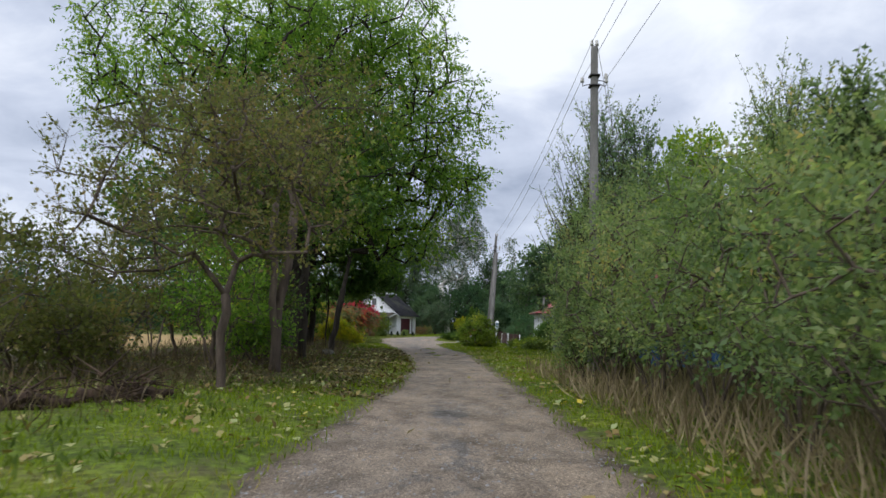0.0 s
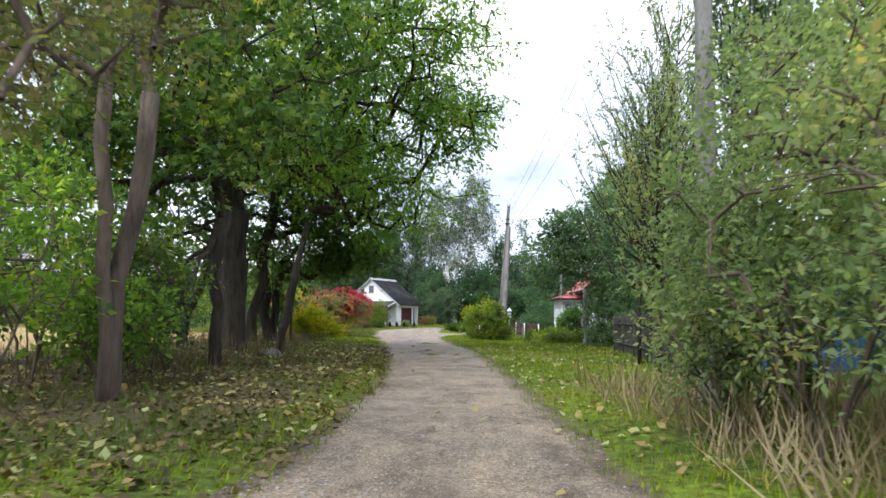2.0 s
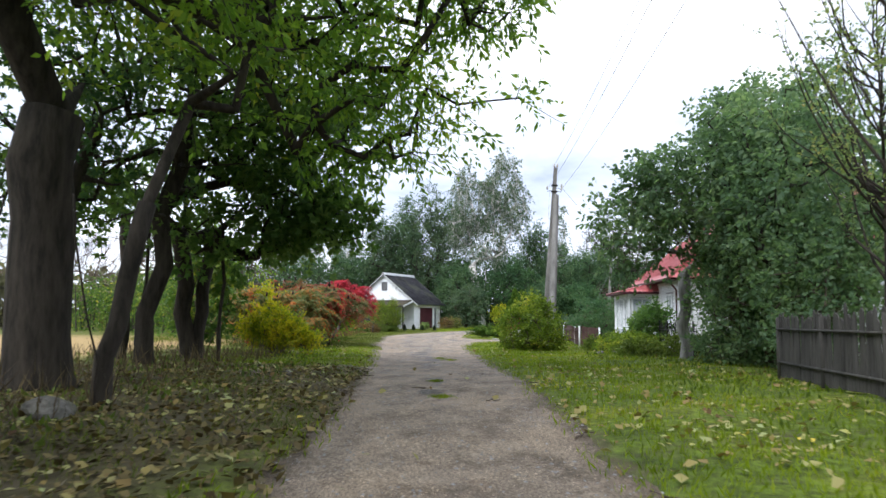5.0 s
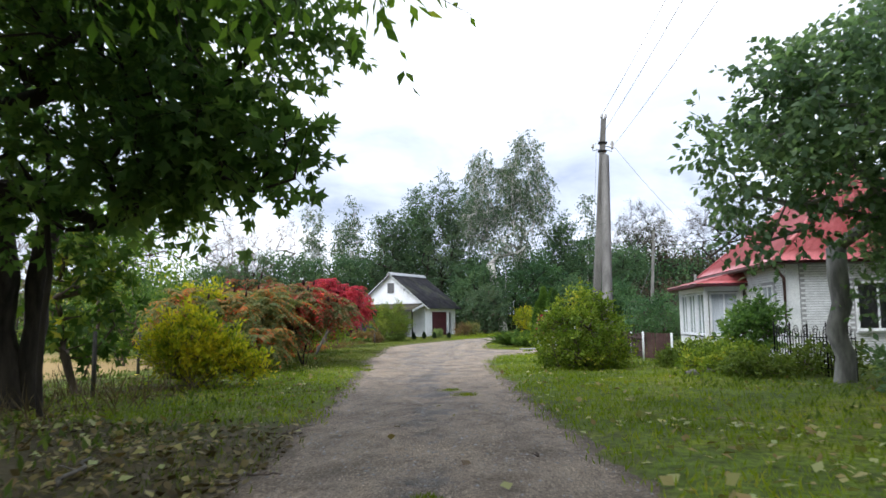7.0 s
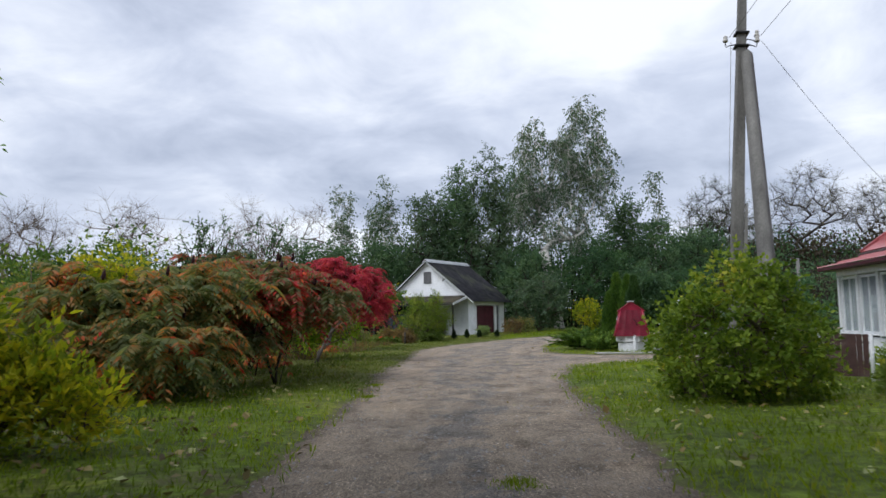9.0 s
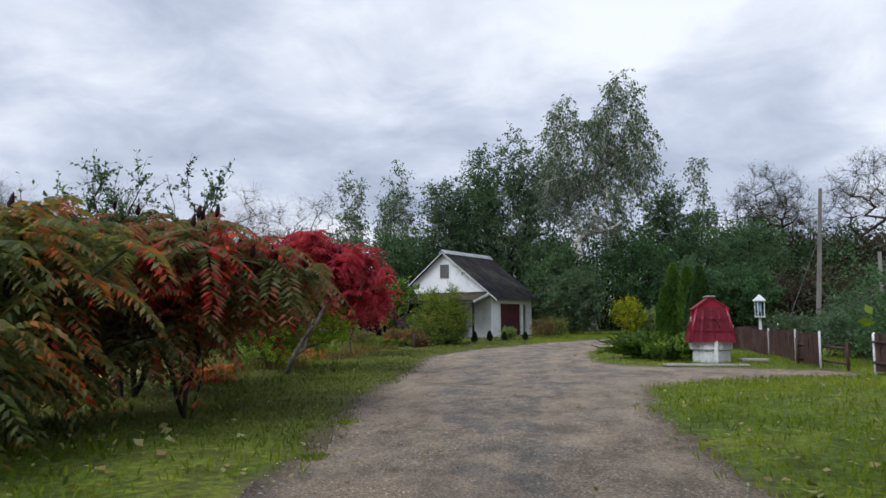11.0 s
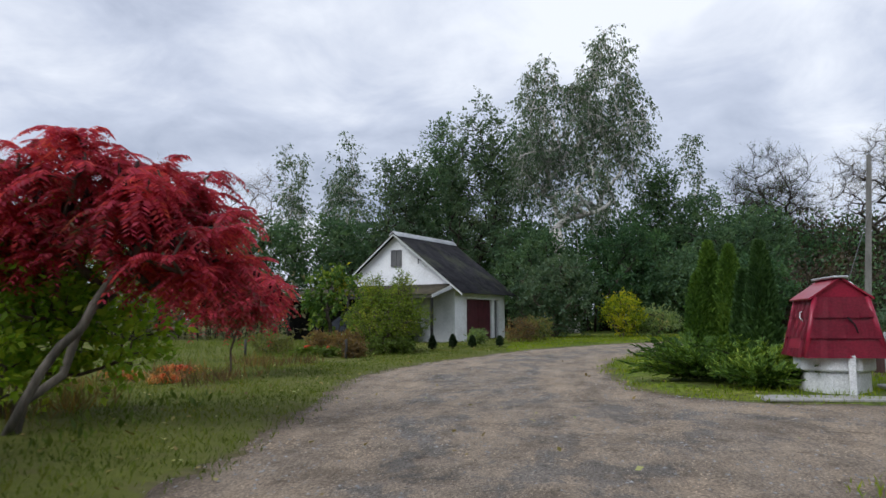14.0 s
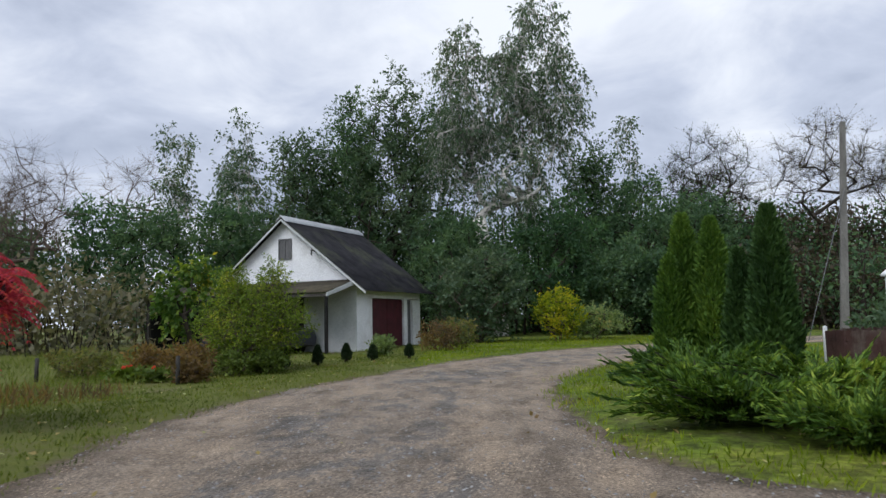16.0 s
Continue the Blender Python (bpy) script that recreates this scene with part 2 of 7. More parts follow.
MOSS_BLADE = leafage("mossy_grass_blades", [(0.0, (0.05, 0.075, 0.012)), (0.4, (0.1, 0.142, 0.017)), (0.75, (0.155, 0.19, 0.022)), (1.0, (0.22, 0.205, 0.05))], 0.25, patch=0.7)
BROWN_STALK = leafage("dead_brown_stalks", [(0.0, (0.05, 0.035, 0.02)), (0.5, (0.1, 0.075, 0.04)), (1.0, (0.2, 0.15, 0.08))], 0.15)
DRY_STALK = leafage("dry_stalks", [(0.0, (0.12, 0.09, 0.05)), (0.5, (0.24, 0.19, 0.11)), (1.0, (0.4, 0.32, 0.19))], 0.2)
FRUIT_SUMAC = surface("sumac_fruit", (0.016, 0.006, 0.007), (0.05, 0.01, 0.012), 20, 120)

PLASTER = surface("white_plaster", (0.8, 0.82, 0.85), (0.9, 0.91, 0.93), 1.2, 30, 0.85, bump=0.15, c3=(0.68, 0.68, 0.68))
# pale grey of the roof boards, also the wall shade painted below the lean-to
GREY_TRIM_AND_SHADE = surface("grey_trim_and_wall_shade", (0.5, 0.53, 0.53), (0.64, 0.66, 0.66), 1.4, 30, 0.85, bump=0.15)
SLATE = surface("dark_fibre_cement", (0.014, 0.014, 0.017), (0.036, 0.036, 0.04), 1.8, 25, 0.95, c3=(0.05, 0.055, 0.04), spec=0.1)
MOSSY = surface("mossy_roof_sheet", (0.04, 0.035, 0.024), (0.1, 0.085, 0.055), 2.5, 25, 0.9)
ZINC = surface("galvanised_sheet", (0.5, 0.52, 0.54), (0.68, 0.69, 0.7), 2, 20, 0.45, 0.5)
BURGUNDY = surface("burgundy_paint", (0.055, 0.012, 0.018), (0.1, 0.02, 0.03), 3, 40, 0.55, bump=0.1)
RED_METAL = surface("red_roof_paint", (0.25, 0.01, 0.034), (0.36, 0.018, 0.05), 1.5, 30, 0.32, bump=0.08, spec=0.5)
ROOF_RED = surface("faded_red_roof_paint", (0.4, 0.08, 0.085), (0.55, 0.15, 0.155), 1.0, 30, 0.33, bump=0.08, spec=0.5)
WHITE_PAINT = surface("white_paint", (0.66, 0.68, 0.7), (0.82, 0.83, 0.84), 3, 40, 0.5, bump=0.08)
WHITE_BRICK = surface("whitewashed_brick", (0.62, 0.63, 0.65), (0.82, 0.83, 0.85), 5, 60, 0.9, bump=0.3)
MORTAR = surface("grey_mortar", (0.3, 0.3, 0.31), (0.42, 0.42, 0.43), 6, 70, 0.95)
CONCRETE = surface("pole_concrete", (0.13, 0.125, 0.118), (0.24, 0.232, 0.218), 2.5, 50, 0.9, bump=0.3, stretch=(1, 1, 0.3))
SLAB = surface("pale_concrete", (0.27, 0.265, 0.25), (0.42, 0.415, 0.4), 3, 50, 0.9)
OLD_WOOD = surface("weathered_planks", (0.028, 0.026, 0.024), (0.085, 0.08, 0.074), 4, 45, 0.9, stretch=(1, 1, 0.15))
# blue of the boards, lowered to hold the shade the shed stands in
BLUE_PAINT = surface("blue_painted_boards", (0.02, 0.06, 0.15), (0.04, 0.11, 0.25), 3, 30, 0.7, stretch=(1, 1, 0.2))
BROWN_FENCE = surface("brown_fence_paint", (0.05, 0.026, 0.024), (0.1, 0.052, 0.046), 3, 40, 0.65, c3=(0.14, 0.11, 0.095))
IRON = surface("black_iron", (0.012, 0.012, 0.013), (0.035, 0.033, 0.032), 8, 60, 0.55, 0.6)
DARK = surface("dark_interior", (0.015, 0.015, 0.017), (0.035, 0.034, 0.036), 3, 20, 0.9)
SHUTTER = surface("grey_board", (0.1, 0.1, 0.105), (0.16, 0.16, 0.165), 5, 60, 0.8, stretch=(1, 1, 0.2))
CURTAIN = surface("net_curtain", (0.42, 0.43, 0.47), (0.62, 0.63, 0.68), 9, 60, 0.95, stretch=(1, 1, 0.05))
PORCELAIN = surface("insulator_porcelain", (0.45, 0.43, 0.4), (0.62, 0.6, 0.57), 20, 80, 0.25)
WIRE = surface("aluminium_wire", (0.12, 0.12, 0.125), (0.2, 0.2, 0.205), 5, 60, 0.5, 0.6)
STONE = surface("field_stone", (0.2, 0.2, 0.2), (0.46, 0.45, 0.44), 6, 50, 0.9)
BOULDER = surface("lichened_boulder", (0.08, 0.075, 0.066), (0.24, 0.225, 0.2), 8, 50, 0.9, c3=(0.12, 0.13, 0.07))
ROT_WOOD = surface("rotten_wood", (0.022, 0.015, 0.011), (0.075, 0.046, 0.03), 5, 40, 0.95, c3=(0.12, 0.08, 0.05))
CAR_PAINT = surface("dark_blue_car_paint", (0.02, 0.025, 0.04), (0.04, 0.045, 0.06), 2, 30, 0.3, spec=0.5)
RUBBER = surface("black_rubber", (0.012, 0.012, 0.012), (0.03, 0.03, 0.03), 8, 60, 0.85)
BLUE_GLAZE = surface("pale_blue_plaster", (0.2, 0.38, 0.5), (0.35, 0.52, 0.62), 6, 40, 0.6)
GLASS = glass_mat("window_glass")


def ground_mat():
    m, n, l, b = nodes_of("meadow_ground")
    geo = n.new("ShaderNodeNewGeometry")
    pos = geo.outputs["Position"]
    a = noise_node(n, l, 0.35, 5, 0.6, pos)
    f = noise_node(n, l, 9, 5, 0.7, pos)
    g = ramp_node(n, [(0.32, (0.075, 0.12, 0.014)), (0.5, (0.13, 0.19, 0.018)), (0.68, (0.2, 0.225, 0.03))])
    l.new(a.outputs["Fac"], g.inputs[0])
    d = ramp_node(n, [(0.4, (0.45, 0.42, 0.38)), (0.62, (1.15, 1.15, 1.1))])
    l.new(f.outputs["Fac"], d.inputs[0])
    green = mix_node(n, l, 1.0, g.outputs[0], d.outputs[0], "MULTIPLY")
    tuft = noise_node(n, l, 2.6, 6, 0.7, pos)
    tf = ramp_node(n, [(0.36, (0.55, 0.56, 0.5)), (0.52, (1.0, 1.0, 1.0)), (0.66, (1.25, 1.2, 1.0))])
    l.new(tuft.outputs["Fac"], tf.inputs[0])
    green = mix_node(n, l, 1.0, green, tf.outputs[0], "MULTIPLY")
    straw = mix_node(n, l, f.outputs["Fac"], (0.3, 0.19, 0.075), (0.42, 0.31, 0.14))
    sep = n.new("ShaderNodeSeparateXYZ")
    l.new(pos, sep.inputs[0])

    def band(value, lo, hi, wob):
        k = n.new("ShaderNodeMath")
        k.operation = "MULTIPLY_ADD"
        l.new(a.outputs["Fac"], k.inputs[0])
        k.inputs[1].default_value = wob
        l.new(value, k.inputs[2])
        r = n.new("ShaderNodeMapRange")
        r.interpolation_type = "SMOOTHSTEP"
        r.inputs[1].default_value, r.inputs[2].default_value = lo, hi
        l.new(k.outputs[0], r.inputs[0])
        return r.outputs[0]

    # mossy, shorter grass on the west verge
    g1, g2 = band(sep.outputs["X"], 0.4, -1.4, 1.5), band(sep.outputs["Y"], 46.0, 54.0, 4.0)
    k0 = n.new("ShaderNodeMath")
    k0.operation = "MULTIPLY"
    l.new(g1, k0.inputs[0])
    l.new(g2, k0.inputs[1])
    moss = mix_node(n, l, f.outputs["Fac"], (0.05, 0.062, 0.012), (0.145, 0.16, 0.024))
    green = mix_node(n, l, k0.outputs[0], green, moss)
    # the mown straw field west of the trees
    west = band(sep.outputs["X"], -7.0, -8.6, 2.0)
    south = band(sep.outputs["Y"], 20.0, 27.0, 4.0)
    north = band(sep.outputs["Y"], 66.0, 57.0, 6.0)
    k1 = n.new("ShaderNodeMath")
    k1.operation = "MULTIPLY"
    l.new(west, k1.inputs[0])
    l.new(south, k1.inputs[1])
    k2 = n.new("ShaderNodeMath")
    k2.operation = "MULTIPLY"
    l.new(k1.outputs[0], k2.inputs[0])
    l.new(north, k2.inputs[1])
    col = mix_node(n, l, k2.outputs[0], green, straw)
    # brown litter under the row of trees, its colour darkened for their dense shade
    l1, l2, l3 = band(sep.outputs["X"], 3.6, 1.6, 1.4), band(sep.outputs["Y"], 10.0, 14.0, 3.0), band(sep.outputs["Y"], 37.0, 33.5, 3.0)
    k3 = n.new("ShaderNodeMath")
    k3.operation = "MULTIPLY"
    l.new(l1, k3.inputs[0])
    l.new(l2, k3.inputs[1])
    k4 = n.new("ShaderNodeMath")
    k4.operation = "MULTIPLY"
    l.new(k3.outputs[0], k4.inputs[0])
    l.new(l3, k4.inputs[1])
    k5 = n.new("ShaderNodeMath")
    k5.operation = "MULTIPLY"
    k5.inputs[1].default_value = 0.92
    l.new(k4.outputs[0], k5.inputs[0])
    litter = mix_node(n, l, f.outputs["Fac"], (0.032, 0.025, 0.016), (0.11, 0.085, 0.045))
    west_free = mix_node(n, l, k2.outputs[0], k5.outputs[0], (0.0, 0.0, 0.0))
    col = mix_node(n, l, west_free, col, litter)
    # leaf litter and bare soil in irregular spots
    s = noise_node(n, l, 0.8, 6, 0.7, pos)
    sr = ramp_node(n, [(0.54, (0, 0, 0)), (0.68, (0.5, 0.5, 0.5))])
    l.new(s.outputs["Fac"], sr.inputs[0])
    col = mix_node(n, l, sr.outputs[0], col, (0.11, 0.085, 0.05))
    # bare brown soil where the grass thins out beside the road
    ed = n.new("ShaderNodeAttribute")
    ed.attribute_name = "road_gap"
    e1 = n.new("ShaderNodeMath")
    e1.operation = "MULTIPLY_ADD"
    l.new(s.outputs["Fac"], e1.inputs[0])
    e1.inputs[1].default_value = 1.6
    l.new(ed.outputs["Fac"], e1.inputs[2])
    e2 = n.new("ShaderNodeMapRange")
    e2.inputs[1].default_value, e2.inputs[2].default_value = 0.98, 0.62
    l.new(e1.outputs[0], e2.inputs[0])
    col = mix_node(n, l, e2.outputs[0], col, mix_node(n, l, f.outputs["Fac"], (0.06, 0.044, 0.03), (0.17, 0.125, 0.085)))
    l.new(col, b.inputs["Base Color"])
    b.inputs["Roughness"].default_value = 0.95
    bump_to(n, l, b, f.outputs["Fac"], 0.8, 0.05)
    return m


def road_mat():
    m, n, l, b = nodes_of("worn_asphalt_and_sand")
    pos = n.new("ShaderNodeNewGeometry").outputs["Position"]
    big = noise_node(n, l, 0.55, 6, 0.65, pos, (1.3, 0.5, 1))
    mid = noise_node(n, l, 3.2, 5, 0.7, pos)
    fine = noise_node(n, l, 38, 4, 0.75, pos)
    vor = n.new("ShaderNodeTexVoronoi")
    vor.inputs["Scale"].default_value = 22
    l.new(pos, vor.inputs["Vector"])
    tar = mix_node(n, l, mid.outputs["Fac"], (0.128, 0.117, 0.107), (0.248, 0.226, 0.204))
    sand = mix_node(n, l, mid.outputs["Fac"], (0.262, 0.202, 0.146), (0.45, 0.36, 0.272))
    # sandy wheel tracks along both sides, greyer crown, dark soil at the very edge
    ed = n.new("ShaderNodeAttribute")
    ed.attribute_name = "road_gap"
    dg = n.new("ShaderNodeMath")
    dg.operation = "MULTIPLY_ADD"
    l.new(big.outputs["Fac"], dg.inputs[0])
    dg.inputs[1].default_value = 1.5
    l.new(ed.outputs["Fac"], dg.inputs[2])
    mr = n.new("ShaderNodeMapRange")
    mr.inputs[1].default_value, mr.inputs[2].default_value = 1.0, -1.8
    l.new(dg.outputs[0], mr.inputs[0])
    tr = ramp_node(n, [(0.1, (0.75, 0.75, 0.75)), (0.34, (1.0, 1.0, 1.0)), (0.52, (0.75, 0.75, 0.75)), (0.68, (0.22, 0.22, 0.22)), (0.9, (0.35, 0.35, 0.35))])
    l.new(mr.outputs[0], tr.inputs[0])
    br = ramp_node(n, [(0.4, (0, 0, 0)), (0.62, (1, 1, 1))])
    l.new(big.outputs["Fac"], br.inputs[0])
    crumb = noise_node(n, l, 0.9, 9, 0.74, pos, (1.5, 0.8, 1))
    cm = n.new("ShaderNodeMath")
    cm.operation = "MULTIPLY_ADD"
    l.new(tr.outputs[0], cm.inputs[0])
    cm.inputs[1].default_value = 0.34
    l.new(crumb.outputs["Fac"], cm.inputs[2])
    sr = ramp_node(n, [(0.56, (0, 0, 0)), (0.6, (0.8, 0.8, 0.8)), (0.72, (1, 1, 1))])
    l.new(cm.outputs[0], sr.inputs[0])
    sf = mix_node(n, l, 0.25, sr.outputs[0], br.outputs[0])
    col = mix_node(n, l, sf, tar, sand)
    sl = n.new("ShaderNodeMath")
    sl.operation = "MULTIPLY_ADD"
    l.new(mid.outputs["Fac"], sl.inputs[0])
    sl.inputs[1].default_value = 0.7
    l.new(ed.outputs["Fac"], sl.inputs[2])
    sm = n.new("ShaderNodeMapRange")
    sm.inputs[1].default_value, sm.inputs[2].default_value, sm.inputs[4].default_value = 0.05, 0.38, 0.8
    l.new(sl.outputs[0], sm.inputs[0])
    col = mix_node(n, l, sm.outputs[0], col, (0.11, 0.084, 0.058))
    st = ramp_node(n, [(0.0, (2.5, 2.48, 2.4)), (0.2, (1.7, 1.68, 1.64)), (0.3, (0.8, 0.8, 0.8))])
    l.new(vor.outputs["Distance"], st.inputs[0])
    fr = ramp_node(n, [(0.34, (0.36, 0.35, 0.34)), (0.5, (0.95, 0.95, 0.95)), (0.66, (1.7, 1.68, 1.64))])
    l.new(fine.outputs["Fac"], fr.inputs[0])
    col = mix_node(n, l, 1.0, col, fr.outputs[0], "MULTIPLY")
    gm = noise_node(n, l, 1.1, 3, 0.6, pos)
    gr = ramp_node(n, [(0.42, (0.15, 0.15, 0.15)), (0.6, (0.95, 0.95, 0.95))])
    l.new(gm.outputs["Fac"], gr.inputs[0])
    col = mix_node(n, l, gr.outputs[0], col, mix_node(n, l, 1.0, col, st.outputs[0], "MULTIPLY"))
    cr = noise_node(n, l, 1.9, 7, 0.75, pos, (1.0, 0.8, 1))
    crr = ramp_node(n, [(0.55, (1, 1, 1)), (0.66, (0.6, 0.58, 0.56))])
    l.new(cr.outputs["Fac"], crr.inputs[0])
    col = mix_node(n, l, 1.0, col, crr.outputs[0], "MULTIPLY")
    pat = noise_node(n, l, 1.0, 8, 0.72, pos, (1.6, 0.7, 1))
    pr = ramp_node(n, [(0.38, (0.66, 0.65, 0.64)), (0.5, (1.0, 1.0, 1.0)), (0.6, (1.22, 1.19, 1.15))])
    l.new(pat.outputs["Fac"], pr.inputs[0])
    col = mix_node(n, l, 1.0, col, pr.outputs[0], "MULTIPLY")
    l.new(col, b.inputs["Base Color"])
    b.inputs["Roughness"].default_value = 0.85
    hh = n.new("ShaderNodeMath")
    hh.operation = "ADD"
    l.new(fine.outputs["Fac"], hh.inputs[0])
    l.new(mid.outputs["Fac"], hh.inputs[1])
    bump_to(n, l, b, hh.outputs[0], 1.0, 0.04)
    return m


GROUND, ROAD = ground_mat(), road_mat()


# ---- building blocks ----
def mesh_of(name, verts, faces, smooth=False):
    me = bpy.data.meshes.new(name)
    verts = np.asarray(verts, np.float32)
    faces = np.asarray(faces, np.int32)
    nf, k = faces.shape
    me.vertices.add(len(verts))
    me.vertices.foreach_set("co", verts.ravel())
    me.loops.add(nf * k)
    me.loops.foreach_set("vertex_index", faces.ravel())
    me.polygons.add(nf)
    me.polygons.foreach_set("loop_start", np.arange(0, nf * k, k, dtype=np.int32))
    me.polygons.foreach_set("loop_total", np.full(nf, k, np.int32))
    if smooth:
        me.polygons.foreach_set("use_smooth", np.ones(nf, bool))
    me.update(calc_edges=True)
    return me


def part(name, data, material, parent=None, label="", at=None):
    """One mesh object, from a bmesh or a mesh, under a thing or a part."""
    if isinstance(data, bmesh.types.BMesh):
        me = bpy.data.meshes.new(name)
        bmesh.ops.recalc_face_normals(data, faces=data.faces)
        data.to_mesh(me)
        data.free()
        data = me
    if material is not None and not data.materials:
        data.materials.append(material)
    ob = new(name, data)
    if parent is not None:
        ob.parent = parent
    if at is not None:
        ob.matrix_basis = at
    if label:
        ob["label"] = label
    return ob


def thing(name, x, y, z, label, category, group="", turn=0, kind=""):
    ob = new(name)
    ob.matrix_basis = pose(x, y, z, 0, 0, turn)
    return tagged(ob, label, category, group, kind)


def box(bm, x0, y0, z0, x1, y1, z1, bevel=0.0):
    """A box with bevelled edges, added to bm."""
    r = bmesh.ops.create_cube(bm, size=1)
    vs = r["verts"]
    bmesh.ops.scale(bm, vec=(abs(x1 - x0), abs(y1 - y0), abs(z1 - z0)), verts=vs)
    bmesh.ops.translate(bm, vec=((x0 + x1) / 2, (y0 + y1) / 2, (z0 + z1) / 2), verts=vs)
    if bevel:
        es = list({e for v in vs for e in v.link_edges})
        bmesh.ops.bevel(bm, geom=es, offset=bevel, segments=1, affect="EDGES")
    return bm


def boxed(*args):
    return box(bmesh.new(), *args)


def prism(points, y0, y1, bevel=0.0):
    """An outline in x and z drawn out from y0 to y1."""
    bm = bmesh.new()
    a = [bm.verts.new((x, y0, z)) for x, z in points]
    b = [bm.verts.new((x, y1, z)) for x, z in points]
    bm.faces.new(a)
    bm.faces.new(b[::-1])
    k = len(points)
    for i in range(k):
        bm.faces.new((a[i], b[i], b[(i + 1) % k], a[(i + 1) % k]))
    if bevel:
        bmesh.ops.bevel(bm, geom=list(bm.edges), offset=bevel, segments=1, affect="EDGES")
    return bm


def tube_arrays(p0, p1, r0, r1, sides=5):
    """Tapered tubes from p0 to p1, all at once."""
    p0, p1 = np.asarray(p0, float), np.asarray(p1, float)
    r0, r1 = np.broadcast_to(r0, len(p0)), np.broadcast_to(r1, len(p0))
    d = p1 - p0
    d /= np.maximum(np.linalg.norm(d, axis=1, keepdims=True), 1e-6)
    side = np.cross(d, np.where(np.abs(d[:, 2:3]) > 0.9, [[1.0, 0, 0]], [[0, 0, 1.0]]))
    side /= np.linalg.norm(side, axis=1, keepdims=True)
    up = np.cross(side, d)
    an = np.arange(sides) * 2 * np.pi / sides
    ring = np.cos(an)[None, :, None] * side[:, None] + np.sin(an)[None, :, None] * up[:, None]
    v = np.concatenate([p0[:, None] + r0[:, None, None] * ring, p1[:, None] + r1[:, None, None] * ring], 1)
    k = np.arange(sides)
    f = np.stack([k, (k + 1) % sides, sides + (k + 1) % sides, sides + k], 1)
    f = (f[None] + (np.arange(len(p0)) * 2 * sides)[:, None, None]).reshape(-1, 4)
    return v.reshape(-1, 3), f


def tube_path(points, radii, sides=8):
    """One closed tube along points."""
    pts, rad = np.asarray([tuple(p) for p in points], float), np.asarray(radii, float)
    d = np.gradient(pts, axis=0)
    d /= np.maximum(np.linalg.norm(d, axis=1, keepdims=True), 1e-6)
    ref = np.array([1.0, 0, 0]) if abs(d[0][2]) > 0.8 else np.array([0, 0, 1.0])
    side = np.cross(d, ref)
    side /= np.maximum(np.linalg.norm(side, axis=1, keepdims=True), 1e-6)
    up = np.cross(side, d)
    an = np.arange(sides) * 2 * np.pi / sides
    v = (pts[:, None] + rad[:, None, None] * (np.cos(an)[None, :, None] * side[:, None] + np.sin(an)[None, :, None] * up[:, None])).reshape(-1, 3)
    k, m = np.arange(sides), len(pts)
    f = [np.stack([j * sides + k, j * sides + (k + 1) % sides, (j + 1) * sides + (k + 1) % sides, (j + 1) * sides + k], 1) for j in range(m - 1)]
    n = len(v)
    v = np.concatenate([v, pts[:1], pts[-1:]])
    f = np.concatenate(f)
    half = sides - sides % 2
    caps = []
    for base, c, flip in ((0, n, 1), ((m - 1) * sides, n + 1, 0)):
        for q in range(0, half, 2):
            ring = (base + q, base + (q + 1) % sides, base + (q + 2) % sides, c)
            caps.append(ring[::-1] if flip else ring)
    return v, np.concatenate([f, np.array(caps)])


def joined(*sets):
    vs, fs, off = [], [], 0
    for v, f in sets:
        vs.append(v)
        fs.append(f + off)
        off += len(v)
    return np.concatenate(vs), np.concatenate(fs)


def unit(v):
    return v / np.maximum(np.linalg.norm(v, axis=-1, keepdims=True), 1e-6)


def leaf_arrays(at, ahead, size, wide, rng, fold=0.25, flat=0.0):
    """Leaves as folded four-cornered blades at the given places, pointing ahead."""
    n = len(at)
    ahead = unit(ahead)
    q = rng.normal(size=(n, 3))
    q[:, 2] += flat * 3
    side = unit(np.cross(ahead, q))
    nor = np.cross(side, ahead)
    s = np.asarray(size)[:, None] if np.ndim(size) else np.full((n, 1), size)
    mid = at + ahead * s * 0.42
    v = np.stack([at, mid + side * s * wide * 0.5 + nor * s * fold * 0.3, at + ahead * s, mid - side * s * wide * 0.5 + nor * s * fold * 0.3], 1)
    f = np.arange(n * 4).reshape(n, 4)
    return v.reshape(-1, 3), f


def lobed_arrays(at, ahead, size, wide, rng, flat=0.0):
    """Three-lobed leaves, each a fan of four triangles."""
    n = len(at)
    ahead = unit(ahead)
    q = rng.normal(size=(n, 3))
    q[:, 2] += flat * 3
    side = unit(np.cross(ahead, q))
    nor = np.cross(side, ahead)
    s = np.asarray(size)[:, None]
    v = []
    for x, y, z in ((0, 0, 0), (-0.5, 0.62, 0.08), (-0.17, 0.55, 0), (0, 1, -0.06), (0.17, 0.55, 0), (0.5, 0.62, 0.08)):
        v.append(at + ahead * s * y + side * s * x * wide + nor * s * z)
    f = np.array([[0, 2, 1], [0, 3, 2], [0, 4, 3], [0, 5, 4]])
    f = (f[None] + (np.arange(n) * 6)[:, None, None]).reshape(-1, 3)
    return np.stack(v, 1).reshape(-1, 3), f


